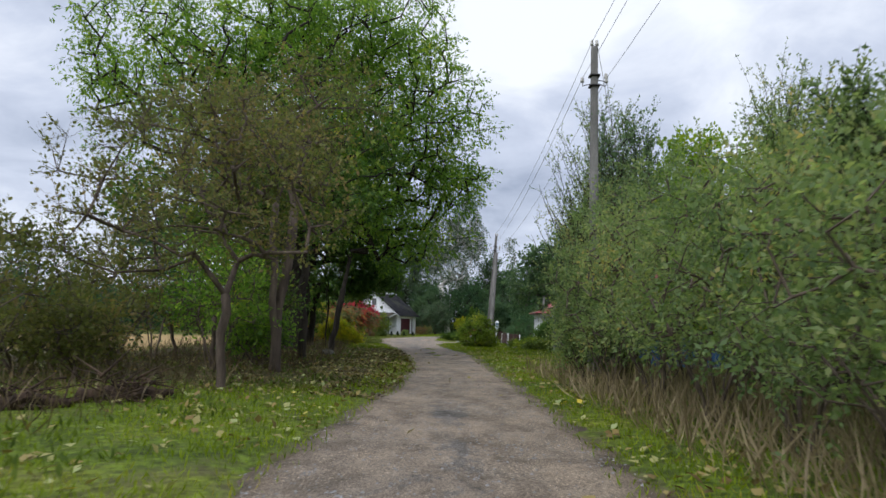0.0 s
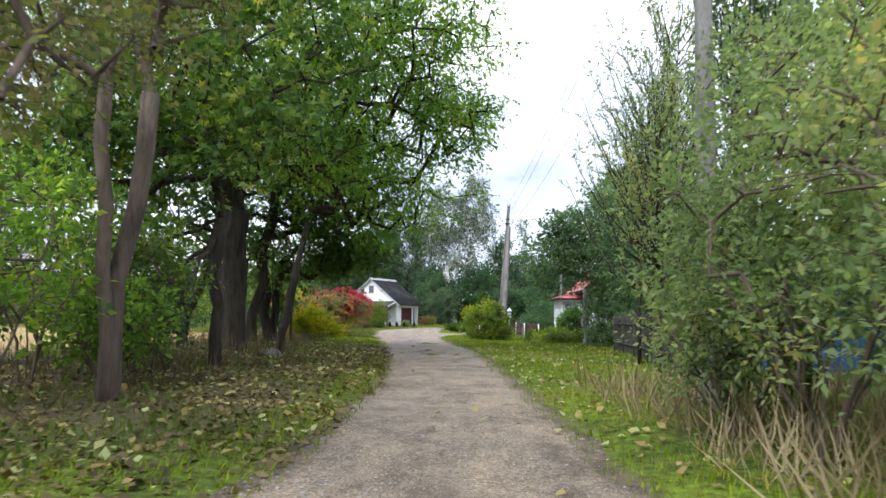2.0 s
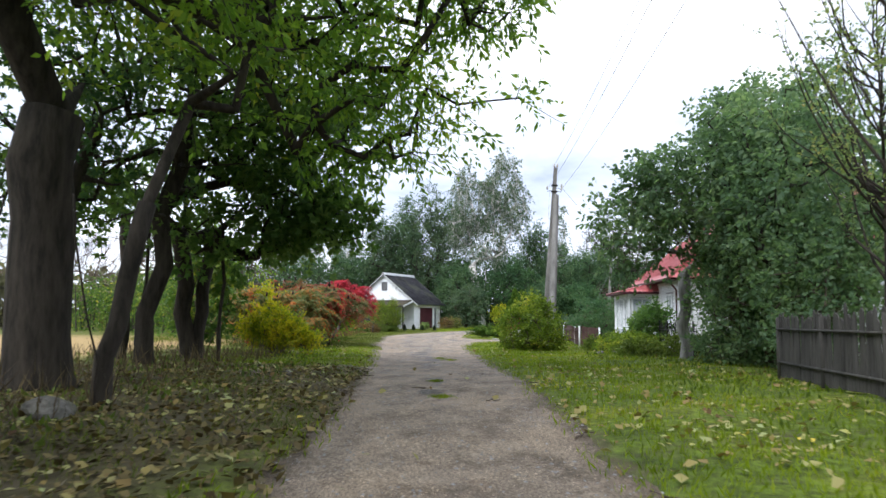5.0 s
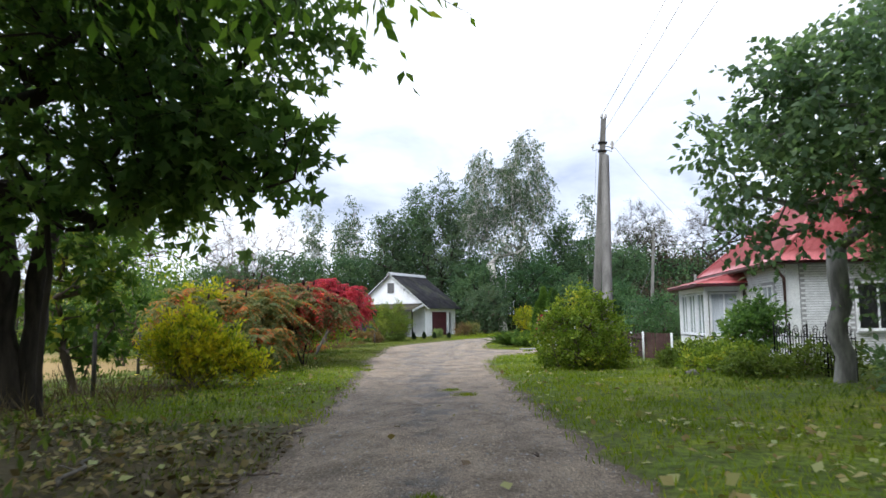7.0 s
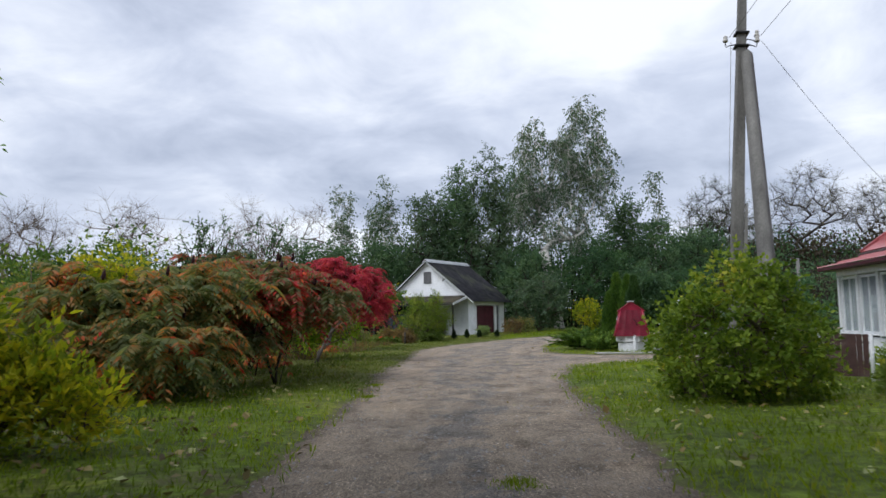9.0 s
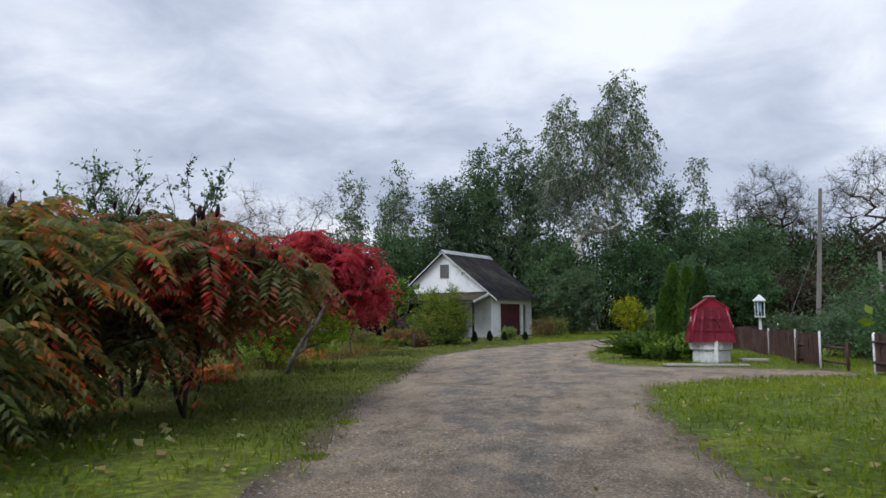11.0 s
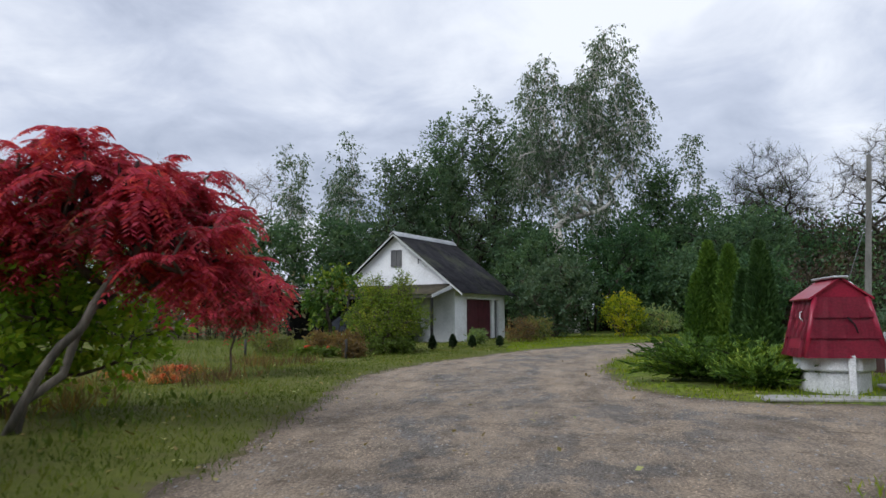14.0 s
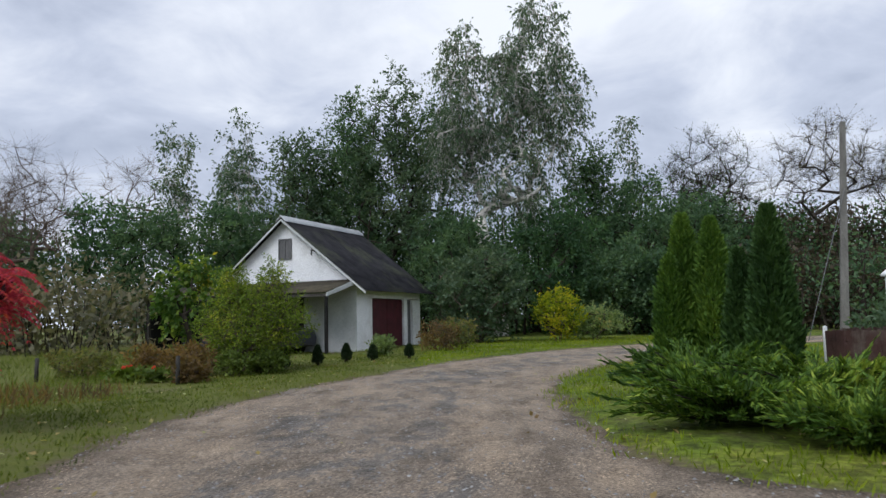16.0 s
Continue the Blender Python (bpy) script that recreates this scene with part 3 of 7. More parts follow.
def grow(rng, stems, clumps, tip, power=0.45, top=None):
    """Limbs: each clump is joined to the nearest node that is nearer to the foot. Returns tubes, the end nodes and their directions."""
    nodes, parent = [], []
    for st in stems:
        for k, p in enumerate(st):
            nodes.append(np.array(p, float))
            parent.append(-1 if k == 0 else len(nodes) - 2)
    foot = np.mean([s[0] for s in stems], axis=0)
    heart = np.mean([s[-1] for s in stems], axis=0)
    order = np.argsort(np.linalg.norm(clumps - heart, axis=1))
    ends, heads = [], []
    skip = [k for k in range(len(nodes)) if nodes[k][2] < foot[2] + 0.35 * (heart[2] - foot[2])]
    for c in clumps[order]:
        arr = np.array(nodes)
        dd = np.linalg.norm(arr - c, axis=1) + 0.6 * np.maximum(arr[:, 2] - c[2], 0)
        dd[skip] += 100
        j = int(np.argmin(dd))
        a = arr[j]
        gap = c - a
        steps = max(1, int(np.linalg.norm(gap) / 1.3))
        last = j
        for s in range(1, steps + 1):
            u = s / steps
            p = a + gap * u + np.array([0, 0, 0.06 * np.linalg.norm(gap) * math.sin(math.pi * u)])
            if s < steps:
                p = p + rng.normal(size=3) * 0.06 * np.linalg.norm(gap) / steps
            nodes.append(p)
            parent.append(last)
            last = len(nodes) - 1
        ends.append(last)
        heads.append(gap)
    nodes, parent = np.array(nodes), np.array(parent)
    load = np.zeros(len(nodes))
    load[ends] += 1
    for k in range(len(nodes) - 1, -1, -1):
        if parent[k] >= 0:
            load[parent[k]] += load[k]
    rad = tip * np.maximum(load, 1) ** power
    e = np.where(parent >= 0)[0]
    back = nodes[parent[e]] - unit(nodes[e] - nodes[parent[e]]) * np.minimum(0.6 * rad[parent[e]], 0.08)[:, None]
    return back, nodes[e], rad[parent[e]], rad[e], nodes[ends], unit(np.array(heads)), rad


def crown_points(rng, lobes, n, inner=0.45):
    lob = np.array(lobes, float)
    w = (lob[:, 3] * lob[:, 4] * lob[:, 5]) ** 0.75
    k = rng.choice(len(lob), n, p=w / w.sum())
    d = unit(rng.normal(size=(n, 3)))
    r = inner + (1 - inner) * rng.random(n) ** 0.7
    return lob[k, :3] + d * r[:, None] * lob[k, 3:]


def make_tree(name, x, y, z, label, category, lobes, clumps, per, leaf, spread, bark, leaves, trunk=(2.5, 0.2), stems=1, seed=1,
              splay=0.4, droop=0.0, wide=0.55, twigs=0, tip=0.012, power=0.45, group="", lean=(0, 0), hang=0.0, inner=0.45, flat=0.3, crown_name="crown", lobed=False):
    """A tree or shrub: trunk and limbs in one mesh, and a crown of single leaves in clumps."""
    rng = np.random.default_rng(seed)
    ob = thing(name, x, y, z, label, category, group)
    cl = crown_points(rng, lobes, clumps, inner)
    cl[:, 2] = np.maximum(cl[:, 2], 0.12)
    st = []
    for k in range(stems):
        a = 2 * math.pi * (k + rng.random() * 0.6) / stems
        o = np.array([math.cos(a), math.sin(a), 0]) * (0 if stems == 1 else 0.05 + 0.06 * rng.random() * splay)
        out = np.array([math.cos(a), math.sin(a), 0]) * splay * (0 if stems == 1 else 1) + np.array([lean[0], lean[1], 0])
        pts = []
        for s in range(6):
            u = s / 5
            pts.append(o + out * u ** 1.3 + np.array([0, 0, trunk[0] * u - (0.15 if s == 0 else 0)]) + (rng.normal(size=3) * 0.05 * trunk[0] / 3 if 0 < s < 5 else 0))
        st.append(pts)
    p0, p1, r0, r1, ends, heads, rad = grow(rng, st, cl, tip, power)
    k = trunk[1] / max(rad[0], 1e-6)
    r0, r1 = np.where(r0 > 4 * tip, r0 * np.clip(k, 0.4, 1.6), r0), np.where(r1 > 4 * tip, r1 * np.clip(k, 0.4, 1.6), r1)
    base = p0[:, 2] < 0.0
    r0 = np.where(base, r0 * 1.35, r0)
    sides = 7 if trunk[1] > 0.12 else 5
    thin = r0 < 0.03 if trunk[1] > 0.1 else r0 < 0.012
    wood = []
    for k in range(stems):
        j = np.arange(5 * k, 5 * k + 5)
        line = np.concatenate([[st[k][0]], p1[j]])
        line = np.insert(line, 1, line[0] + (line[1] - line[0]) * 0.3, 0)
        wide_r = np.concatenate([[r0[j[0]]], [r0[j[0]] * 0.8], r1[j]])
        wood.append(tube_path(line, wide_r, 12 if trunk[1] > 0.12 else 7))
    r0, r1 = np.where(r0 > 0.03, 0.03 + (r0 - 0.03) * 0.6, r0), np.where(r1 > 0.03, 0.03 + (r1 - 0.03) * 0.6, r1)
    p0, p1, r0, r1, thin = p0[5 * stems:], p1[5 * stems:], r0[5 * stems:], r1[5 * stems:], thin[5 * stems:]
    wood += [tube_arrays(p0[~thin], p1[~thin], r0[~thin], r1[~thin], sides), tube_arrays(p0[thin], p1[thin], r0[thin], r1[thin], 3)]
    # sprays: twigs from each limb's end, with leaves along them
    tw = max(3, per // 9) + twigs
    ti = np.repeat(np.arange(len(ends)), tw)
    td = heads[ti] * 0.55 + unit(rng.normal(size=(len(ti), 3))) + np.array([0, 0, 0.2 - 0.4 * droop])
    td = unit(td)
    ln = spread * 1.9 * (0.55 + 0.7 * rng.random(len(ti)))
    tp = ends[ti] + unit(rng.normal(size=(len(ti), 3))) * spread * 0.12
    sag = np.zeros((len(ti), 3))
    sag[:, 2] = -(0.25 * droop * ln + hang * rng.random(len(ti)))
    mid = tp + td * ln[:, None] * 0.55 + sag * 0.25
    end = tp + td * ln[:, None] + sag
    end[:, 2] = np.maximum(end[:, 2], 0.05)
    sel = np.arange(len(ti)) if twigs else np.arange(0, len(ti), 4)
    if twigs >= 4 and tip < 0.0095:
        wood += [tube_arrays(tp[sel], mid[sel], tip * 0.6, tip * 0.4, 3), tube_arrays(mid[sel], end[sel], tip * 0.4, tip * 0.15, 3)]
    else:
        wood += [tube_arrays(tp[sel], end[sel], tip * 0.6, tip * 0.2, 3)]
    part("trunk", mesh_of("trunk", *joined(*wood), True), bark, ob)
    if per:
        m = max(1, round(per * 1.0 / tw))
        li = np.repeat(np.arange(len(ti)), m)
        u = 0.12 + 0.9 * rng.random(len(li)) ** 0.8
        a, b, c = tp[li], mid[li], end[li]
        low = (u < 0.55)[:, None]
        at = np.where(low, a + (b - a) * (u / 0.55)[:, None], b + (c - b) * ((u - 0.55) / 0.45)[:, None])
        size = leaf * (0.65 + 0.7 * rng.random(len(li)))
        off = unit(rng.normal(size=(len(li), 3)))
        at = at + off * (size * 0.25)[:, None]
        aim = unit(c - a) * 0.7 + off * 0.9
        aim[:, 2] -= droop
        at[:, 2] = np.maximum(at[:, 2], 0.04)
        part(crown_name, mesh_of("crown", *(lobed_arrays(at, aim, size, wide, rng, flat) if lobed else leaf_arrays(at, aim, size, wide, rng, flat=flat))), leaves, ob)
    return ob


# ---- lie of the land ----
ROAD_EDGE = [(2.4, -40), (2.45, 0), (2.5, 5), (2.65, 10), (2.6, 16), (2.3, 20), (1.6, 26), (0.9, 31.5), (-0.2, 39), (-0.9, 43), (-1.6, 48), (-2.5, 52),
             (-2.8, 56), (-3.3, 60), (-3.8, 63.5), (-3.5, 66.5), (-2.9, 69), (-1.8, 72), (-0.3, 75.5), (2.4, 79.5), (6, 83), (12, 87), (25, 92),
             (26, 88), (13, 82.5), (8, 78.5), (4.7, 74.7), (3, 72), (1.9, 69.3), (1.65, 67), (1.6, 64), (1.75, 62), (2.4, 60.7), (3.4, 60.3), (5.4, 59.9), (7.2, 59.3),
             (7.8, 57.6), (6, 57), (4.3, 56.2), (2.6, 54.5), (2.35, 50.5), (2.75, 46), (3.35, 40.5), (3.9, 35), (4.4, 31), (4.85, 25), (5.3, 17), (5.6, 12), (5.9, 5), (5.95, 0), (5.9, -40)]


def level(y):
    return np.interp(y, [-10, 0, 10, 20, 30, 40, 50, 60, 70, 80, 90, 100, 130], [0.26, 0.15, 0.09, 0.14, 0.14, 0.0, -0.05, 0.0, 0.08, 0.19, 0.26, 0.32, 0.4])


def road_distance(x, y):
    """Metres outside the road's edge (negative on the road)."""
    x, y = np.asarray(x, float), np.asarray(y, float)
    e = np.array(ROAD_EDGE, float)
    best, inside = np.full(x.shape, 1e9), np.zeros(x.shape, bool)
    for (ax, ay), (bx, by) in zip(e, np.roll(e, -1, axis=0)):
        dx, dy = bx - ax, by - ay
        u = np.clip(((x - ax) * dx + (y - ay) * dy) / (dx * dx + dy * dy), 0, 1)
        best = np.minimum(best, np.hypot(x - ax - u * dx, y - ay - u * dy))
        if dy != 0:
            inside ^= ((ay > y) != (by > y)) & (x < ax + (y - ay) * dx / dy)
    return np.where(inside, -best, best)


def wobble(x, y, s, seed=0.0):
    return (np.sin(x * s + seed) * np.cos(y * s * 1.13 + seed * 2.1) + 0.6 * np.sin(x * s * 2.3 + y * s * 1.7 + seed) + 0.4 * np.cos(y * s * 4.1 - x * s * 3.3 + seed * 3)) / 2


def land(x, y):
    """The height of the ground."""
    x, y = np.asarray(x, float), np.asarray(y, float)
    d = road_distance(x, y) + 0.16 * wobble(x, y, 2.1) + 0.07 * wobble(x, y, 6.3, 1.0)
    verge = np.clip(d / 0.5, -1, 1) * 0.05
    far = np.clip((d - 1) / 6, 0, 1)
    fade = np.clip((60 - np.hypot(x, y - 40)) / 25, 0, 1)
    return level(y) + verge + fade * (0.03 * wobble(x, y, 1.3, 2.0) * np.clip(d, 0, 1) + far * 0.1 * wobble(x, y, 0.35, 4.0))


def spot(x, y):
    return float(land(np.array([x]), np.array([y]))[0])


def sheet(xs, ys, height):
    gx, gy = np.meshgrid(xs, ys)
    v = np.stack([gx.ravel(), gy.ravel(), height(gx.ravel(), gy.ravel())], 1)
    nx = len(xs)
    i = (np.arange(len(ys) - 1)[:, None] * nx + np.arange(nx - 1)[None]).ravel()
    return v, np.stack([i, i + 1, i + nx + 1, i + nx], 1)


xs = np.concatenate([[-900, -400, -200, -120, -80, -60, -45, -35, -28, -22, -18, -15], np.arange(-12, 12.01, 0.22), [14, 17, 20, 25, 30, 40, 55, 80, 120, 200, 400, 900]])
ys = np.concatenate([[-500, -200, -100, -60, -40, -30, -22, -16, -12], np.arange(-9, 94.01, 0.27), [97, 101, 106, 112, 120, 130, 150, 180, 230, 320, 500, 1000]])


def add_gap(ob):
    """Stores at each point of the mesh how far it lies outside the road's edge."""
    co = np.empty(len(ob.data.vertices) * 3, np.float32)
    ob.data.vertices.foreach_get("co", co)
    gap = ob.data.attributes.new("road_gap", "FLOAT", "POINT")
    gap.data.foreach_set("value", np.clip(road_distance(co[0::3], co[1::3]), -4, 4).astype(np.float32))


ground = part("ground", mesh_of("ground", *sheet(xs, ys, land), True), GROUND)
add_gap(ground)
tagged(ground, "grassy ground with leaf litter and a straw field", "ground", kind="structure")


def road_height(x, y):
    return level(y) + 0.012 * wobble(x, y, 1.7, 5.0) + 0.008 * wobble(x, y, 5.0, 6.0)


road = part("road", mesh_of("road", *sheet(np.concatenate([np.arange(-5.5, 9.01, 0.25), np.arange(10, 28, 1.0)]), np.concatenate([[-40, -25, -15], np.arange(-9, 94, 0.3)]), road_height), True), ROAD)
add_gap(road)
tagged(road, "worn grey asphalt lane with sandy patches and crumbled edges", "road", kind="structure")


# ---- garage ----
def corrugated(x0, x1, y0, y1, za, zb, pitch=0.16, amp=0.025, thick=0.012):
    """A corrugated sheet whose waves run along x, from height za at x0 to zb at x1."""
    n = max(4, int((y1 - y0) / pitch * 4))
    yy = np.linspace(y0, y1, n + 1)
    w = amp * np.sin((yy - y0) * 2 * np.pi / pitch)
    rows = []
    for x, z in ((x0, za), (x1, zb)):
        rows.append(np.stack([np.full(n + 1, x), yy, z + w], 1))
    top = np.concatenate(rows)
    low = top - np.array([0, 0, thick])
    v = np.concatenate([top, low])
    k, m = n + 1, 2 * (n + 1)
    i = np.arange(n)
    f = [np.stack([i, i + 1, i + k + 1, i + k], 1), np.stack([m + i + k, m + i + k + 1, m + i + 1, m + i], 1),
         np.stack([i, m + i, m + i + 1, i + 1], 1), np.stack([i + k, i + k + 1, m + i + k + 1, m + i + k], 1),
         np.array([[0, k, m + k, m], [n, m + n, m + k + n, k + n]])]
    return v, np.concatenate(f)


def build_garage():
    """Local axes: x along the gable from the corner (to the left is negative), y along the door wall."""
    g = thing("garage", -3.9, 81.72, 0.2, "white plastered garage with a dark corrugated gable roof and lean-to", "garage", turn=-22)
    wid, deep, eave, ridge = 6.3, 5.2, 2.58, 5.05
    hx = -3.15
    t = 0.25
    gable = [(-wid, 0), (0, 0), (0, eave), (hx, ridge), (-wid, eave)]
    bm = prism(gable, 0, t)
    part("gable_wall", bm, PLASTER, g)
    part("back_wall", prism(gable, deep - t, deep), PLASTER, g)
    part("side_wall", boxed(-wid, t, 0, -wid + t, deep - t, eave), PLASTER, g)
    # the wall with the double door and a narrow door
    bm = bmesh.new()
    box(bm, -t, t + 0.002, 0, 0, 1.12, eave)
    box(bm, -t, 3.72, 0, 0, 4.02, eave)
    box(bm, -t, 4.5, 0, 0, deep - t - 0.002, eave)
    box(bm, -t, 1.12, 1.98, 0, 3.72, eave)
    box(bm, -t, 4.02, 1.98, 0, 4.5, eave)
    part("door_wall", bm, PLASTER, g)
    for k in range(2):
        d = part("garage_door", boxed(-0.14, 1.14 + k * 1.29, 0.03, -0.08, 2.41 + k * 1.29, 1.96, 0.008), BURGUNDY, g, "burgundy painted door leaf")
        for z in (0.35, 1.6):
            part("hinge", boxed(-0.08, (1.17 if k == 0 else 3.2), z, -0.065, (1.65 if k == 0 else 3.68), z + 0.06, 0.004), BURGUNDY, d)
    part("side_door", boxed(-0.16, 4.04, 0.03, -0.1, 4.48, 1.96, 0.01), SHUTTER, g, "dark grey narrow door")
    # roof
    over = 0.55
    for s in (1, -1):
        half = -hx if s > 0 else wid + hx
        sl = (ridge - eave) / half
        xe = hx + s * (half + over)
        v, f = corrugated(hx, xe, -0.3, deep + 0.3, ridge + 0.06, eave + 0.06 - sl * over, 0.2, 0.022)
        if s < 0:
            f = f[:, ::-1]
        part("roof_slope", mesh_of("roof_slope", v, f), SLATE, g)
        part("verge_board", prism([(hx, ridge + 0.02), (xe, eave + 0.02 - sl * over), (xe, eave - 0.06 - sl * over), (hx, ridge - 0.06)], -0.31, -0.28), GREY_TRIM_AND_SHADE, g)
    part("ridge_cap", prism([(hx - 0.22, ridge - 0.09), (hx, ridge + 0.12), (hx + 0.22, ridge - 0.09), (hx + 0.2, ridge - 0.03), (hx, ridge + 0.16), (hx - 0.2, ridge - 0.03)], -0.33, deep + 0.33), ZINC, g, "pale galvanised ridge cap")
    w = part("gable_window", boxed(hx - 0.26, -0.02, 3.56, hx + 0.26, 0.05, 4.28, 0.01), SHUTTER, g, "small boarded gable window")
    for a, b, c, d in ((-0.3, 3.52, 0.3, 3.57), (-0.3, 4.27, 0.3, 4.32), (-0.3, 3.57, -0.25, 4.27), (0.25, 3.57, 0.3, 4.27), (-0.02, 3.57, 0.02, 4.27)):
        part("frame_bar", boxed(hx + a, -0.045, b, hx + c, -0.022, d), SHUTTER, w)
    part("bracket", mesh_of("bracket", *tube_path([(-1.75, -0.02, 3.75), (-1.75, -0.3, 3.8), (-1.7, -0.38, 3.6)], [0.025, 0.025, 0.03])), IRON, g)
    # lean-to over the gable front, open below
    v, f = corrugated(0, 1, 0, 8.3, 0, 0, 0.16, 0.022)
    v2 = np.stack([-v[:, 1] - 0.05, -0.02 - v[:, 0] * 1.9, 2.64 + v[:, 2] - 0.5 * v[:, 0]], 1)
    part("lean_to_roof", mesh_of("lean_to_roof", v2, f), MOSSY, g, "mossy brown corrugated sheet")
    bm = bmesh.new()
    a = [(-0.04, -0.02, 2.62), (-0.04, -1.95, 2.1), (-0.04, -1.95, 1.98), (-0.04, -0.02, 2.46)]
    lo = [bm.verts.new(p) for p in a]
    hi = [bm.verts.new((p[0] + 0.04, p[1], p[2])) for p in a]
    bm.faces.new(lo)
    bm.faces.new(hi[::-1])
    for k in range(4):
        bm.faces.new((lo[k], hi[k], hi[(k + 1) % 4], lo[(k + 1) % 4]))
    part("barge_board", bm, GREY_TRIM_AND_SHADE, g)
    part("front_beam", boxed(-8.3, -1.88, 1.98, -0.05, -1.76, 2.08), OLD_WOOD, g)
    for x in (-0.12, -2.4, -4.6, -6.4, -8.2):
        part("post", boxed(x - 0.05, -1.87, -0.05, x + 0.05, -1.77, 1.98, 0.006), IRON if x > -1 else OLD_WOOD, g)
    part("side_screen", boxed(-8.35, -1.8, -0.05, -8.3, 2.2, 2.0), DARK, g)
    # dark sheet in place of the shaded depth of the open lean-to
    part("shade_wall", boxed(-8.28, -0.03, 0, -2.3, -0.004, 2.3), DARK, g, "dark sheet standing in for the shade under the open lean-to")
    # grey panel over the white gable wall paints in the lean-to's shade
    part("shaded_lower_wall", boxed(-2.28, -0.014, 0, -0.004, -0.002, 2.5), GREY_TRIM_AND_SHADE, g)
    return g


build_garage()


def wheel(parent, x, y, z, r):
    bm = bmesh.new()
    bmesh.ops.create_cone(bm, cap_ends=True, segments=20, radius1=r, radius2=r, depth=0.18, matrix=pose(x, y, z, 90))
    bmesh.ops.bevel(bm, geom=[e for e in bm.edges if e.calc_face_angle(0) > 1.2], offset=0.03, segments=2, affect="EDGES")
    w = part("wheel", bm, RUBBER, parent)
    bm = bmesh.new()
    bmesh.ops.create_cone(bm, cap_ends=True, segments=14, radius1=r * 0.6, radius2=r * 0.5, depth=0.2, matrix=pose(x, y, z, 90))
    part("rim", bm, ZINC, w)


def build_car():
    c = thing("car", -7.65, 82.15, 0.2, "dark car parked in the shade of the lean-to", "car", turn=-22)
    body = [(-2.0, 0.25), (2.0, 0.25), (2.08, 0.55), (1.95, 0.85), (1.1, 0.95), (0.55, 1.4), (-1.1, 1.42), (-1.75, 0.98), (-2.05, 0.9), (-2.08, 0.5)]
    part("body", prism(body, -0.8, 0.8, 0.05), CAR_PAINT, c)
    part("side_window", prism([(-1.5, 0.98), (0.85, 0.98), (0.48, 1.34), (-1.05, 1.35)], -0.815, -0.805), DARK, c)
    for x in (-1.3, 1.3):
        for y in (-0.72, 0.72):
            wheel(c, x, y, 0.3, 0.3)
    part("headlight", boxed(1.98, -0.7, 0.6, 2.06, -0.4, 0.75, 0.02), PORCELAIN, c)
    return c


build_car()


# ---- poles and wires ----
def hook(parent, x, y, z, side):
    h = part("hook", mesh_of("hook", *tube_path([(x, y, z), (x + side * 0.14, y, z - 0.02), (x + side * 0.22, y, z - 0.06), (x + side * 0.24, y, z + 0.02), (x + side * 0.24, y, z + 0.12)], [0.012] * 5, 6)), IRON, parent)
    v, f = tube_path([(x + side * 0.24, y, z + 0.06), (x + side * 0.24, y, z + 0.1), (x + side * 0.24, y, z + 0.14), (x + side * 0.24, y, z + 0.16), (x + side * 0.24, y, z + 0.2)], [0.055, 0.06, 0.035, 0.05, 0.03], 10)
    part("insulator", mesh_of("insulator", v, f, True), PORCELAIN, h)


def build_pole(x, y, tall, label, strut=None, tilt=0.0):
    p = thing("utility_pole", x, y, spot(x, y) - 0.05, label, "utility pole", "line of utility poles")
    p.matrix_basis = pose(x, y, spot(x, y) - 0.05, 0, tilt, 0)
    bm = bmesh.new()
    bmesh.ops.create_cone(bm, cap_ends=True, segments=4, radius1=0.21, radius2=0.125, depth=tall + 0.3, matrix=pose(0, 0, tall / 2 - 0.15, 0, 0, 45))
    bmesh.ops.bevel(bm, geom=list(bm.edges), offset=0.025, segments=1, affect="EDGES")
    part("shaft", bm, CONCRETE, p)
    for s in (-1, 1):
        hook(p, 0.1 * s, 0, tall - 1.12, s)
        part("clamp", boxed(-0.15, -0.15, tall - 1.2 + 0.3 * (s > 0), 0.15, 0.15, tall - 1.15 + 0.3 * (s > 0), 0.01), IRON, p)
        pin = part("top_pin", mesh_of("top_pin", *tube_path([(0.07 * s, 0, tall - 0.1), (0.07 * s, 0, tall + 0.1)], [0.014, 0.012], 8)), IRON, p)
        part("insulator", mesh_of("insulator", *tube_path([(0.07 * s, 0, tall + 0.03), (0.07 * s, 0, tall + 0.08), (0.07 * s, 0, tall + 0.12), (0.07 * s, 0, tall + 0.15), (0.07 * s, 0, tall + 0.19)], [0.05, 0.055, 0.035, 0.045, 0.03], 10), True), PORCELAIN, pin)
    hook(p, 0.1, 0.04, tall - 0.98, 1)
    if strut:
        v, f = tube_arrays(np.array([[strut[0], strut[1], -0.2]]), np.array([[0.1, -0.1, tall - 1.35]]), 0.19, 0.13, 4)
        part("strut", mesh_of("strut", v, f), CONCRETE, p)
    return p


build_pole(7.85, 13.7, 9.5, "grey concrete utility pole rising out of the thicket")
build_pole(6.0, 50.3, 8.6, "grey concrete utility pole with a leaning concrete strut", (0.12, -3.1), 4.0)
build_pole(7.9, -27, 9.2, "grey concrete utility pole beside the lane")
far_pole = thing("utility_pole", 13.35, 81.7, spot(13.35, 81.7), "thin grey concrete pole before the woods", "utility pole", "line of utility poles")
bm = bmesh.new()
bmesh.ops.create_cone(bm, cap_ends=True, segments=4, radius1=0.19, radius2=0.12, depth=8.1, matrix=pose(0.25, 0, 3.8, 0, 3.5, 0) @ pose(0, 0, 0, 0, 0, 30))
part("shaft", bm, CONCRETE, far_pole)
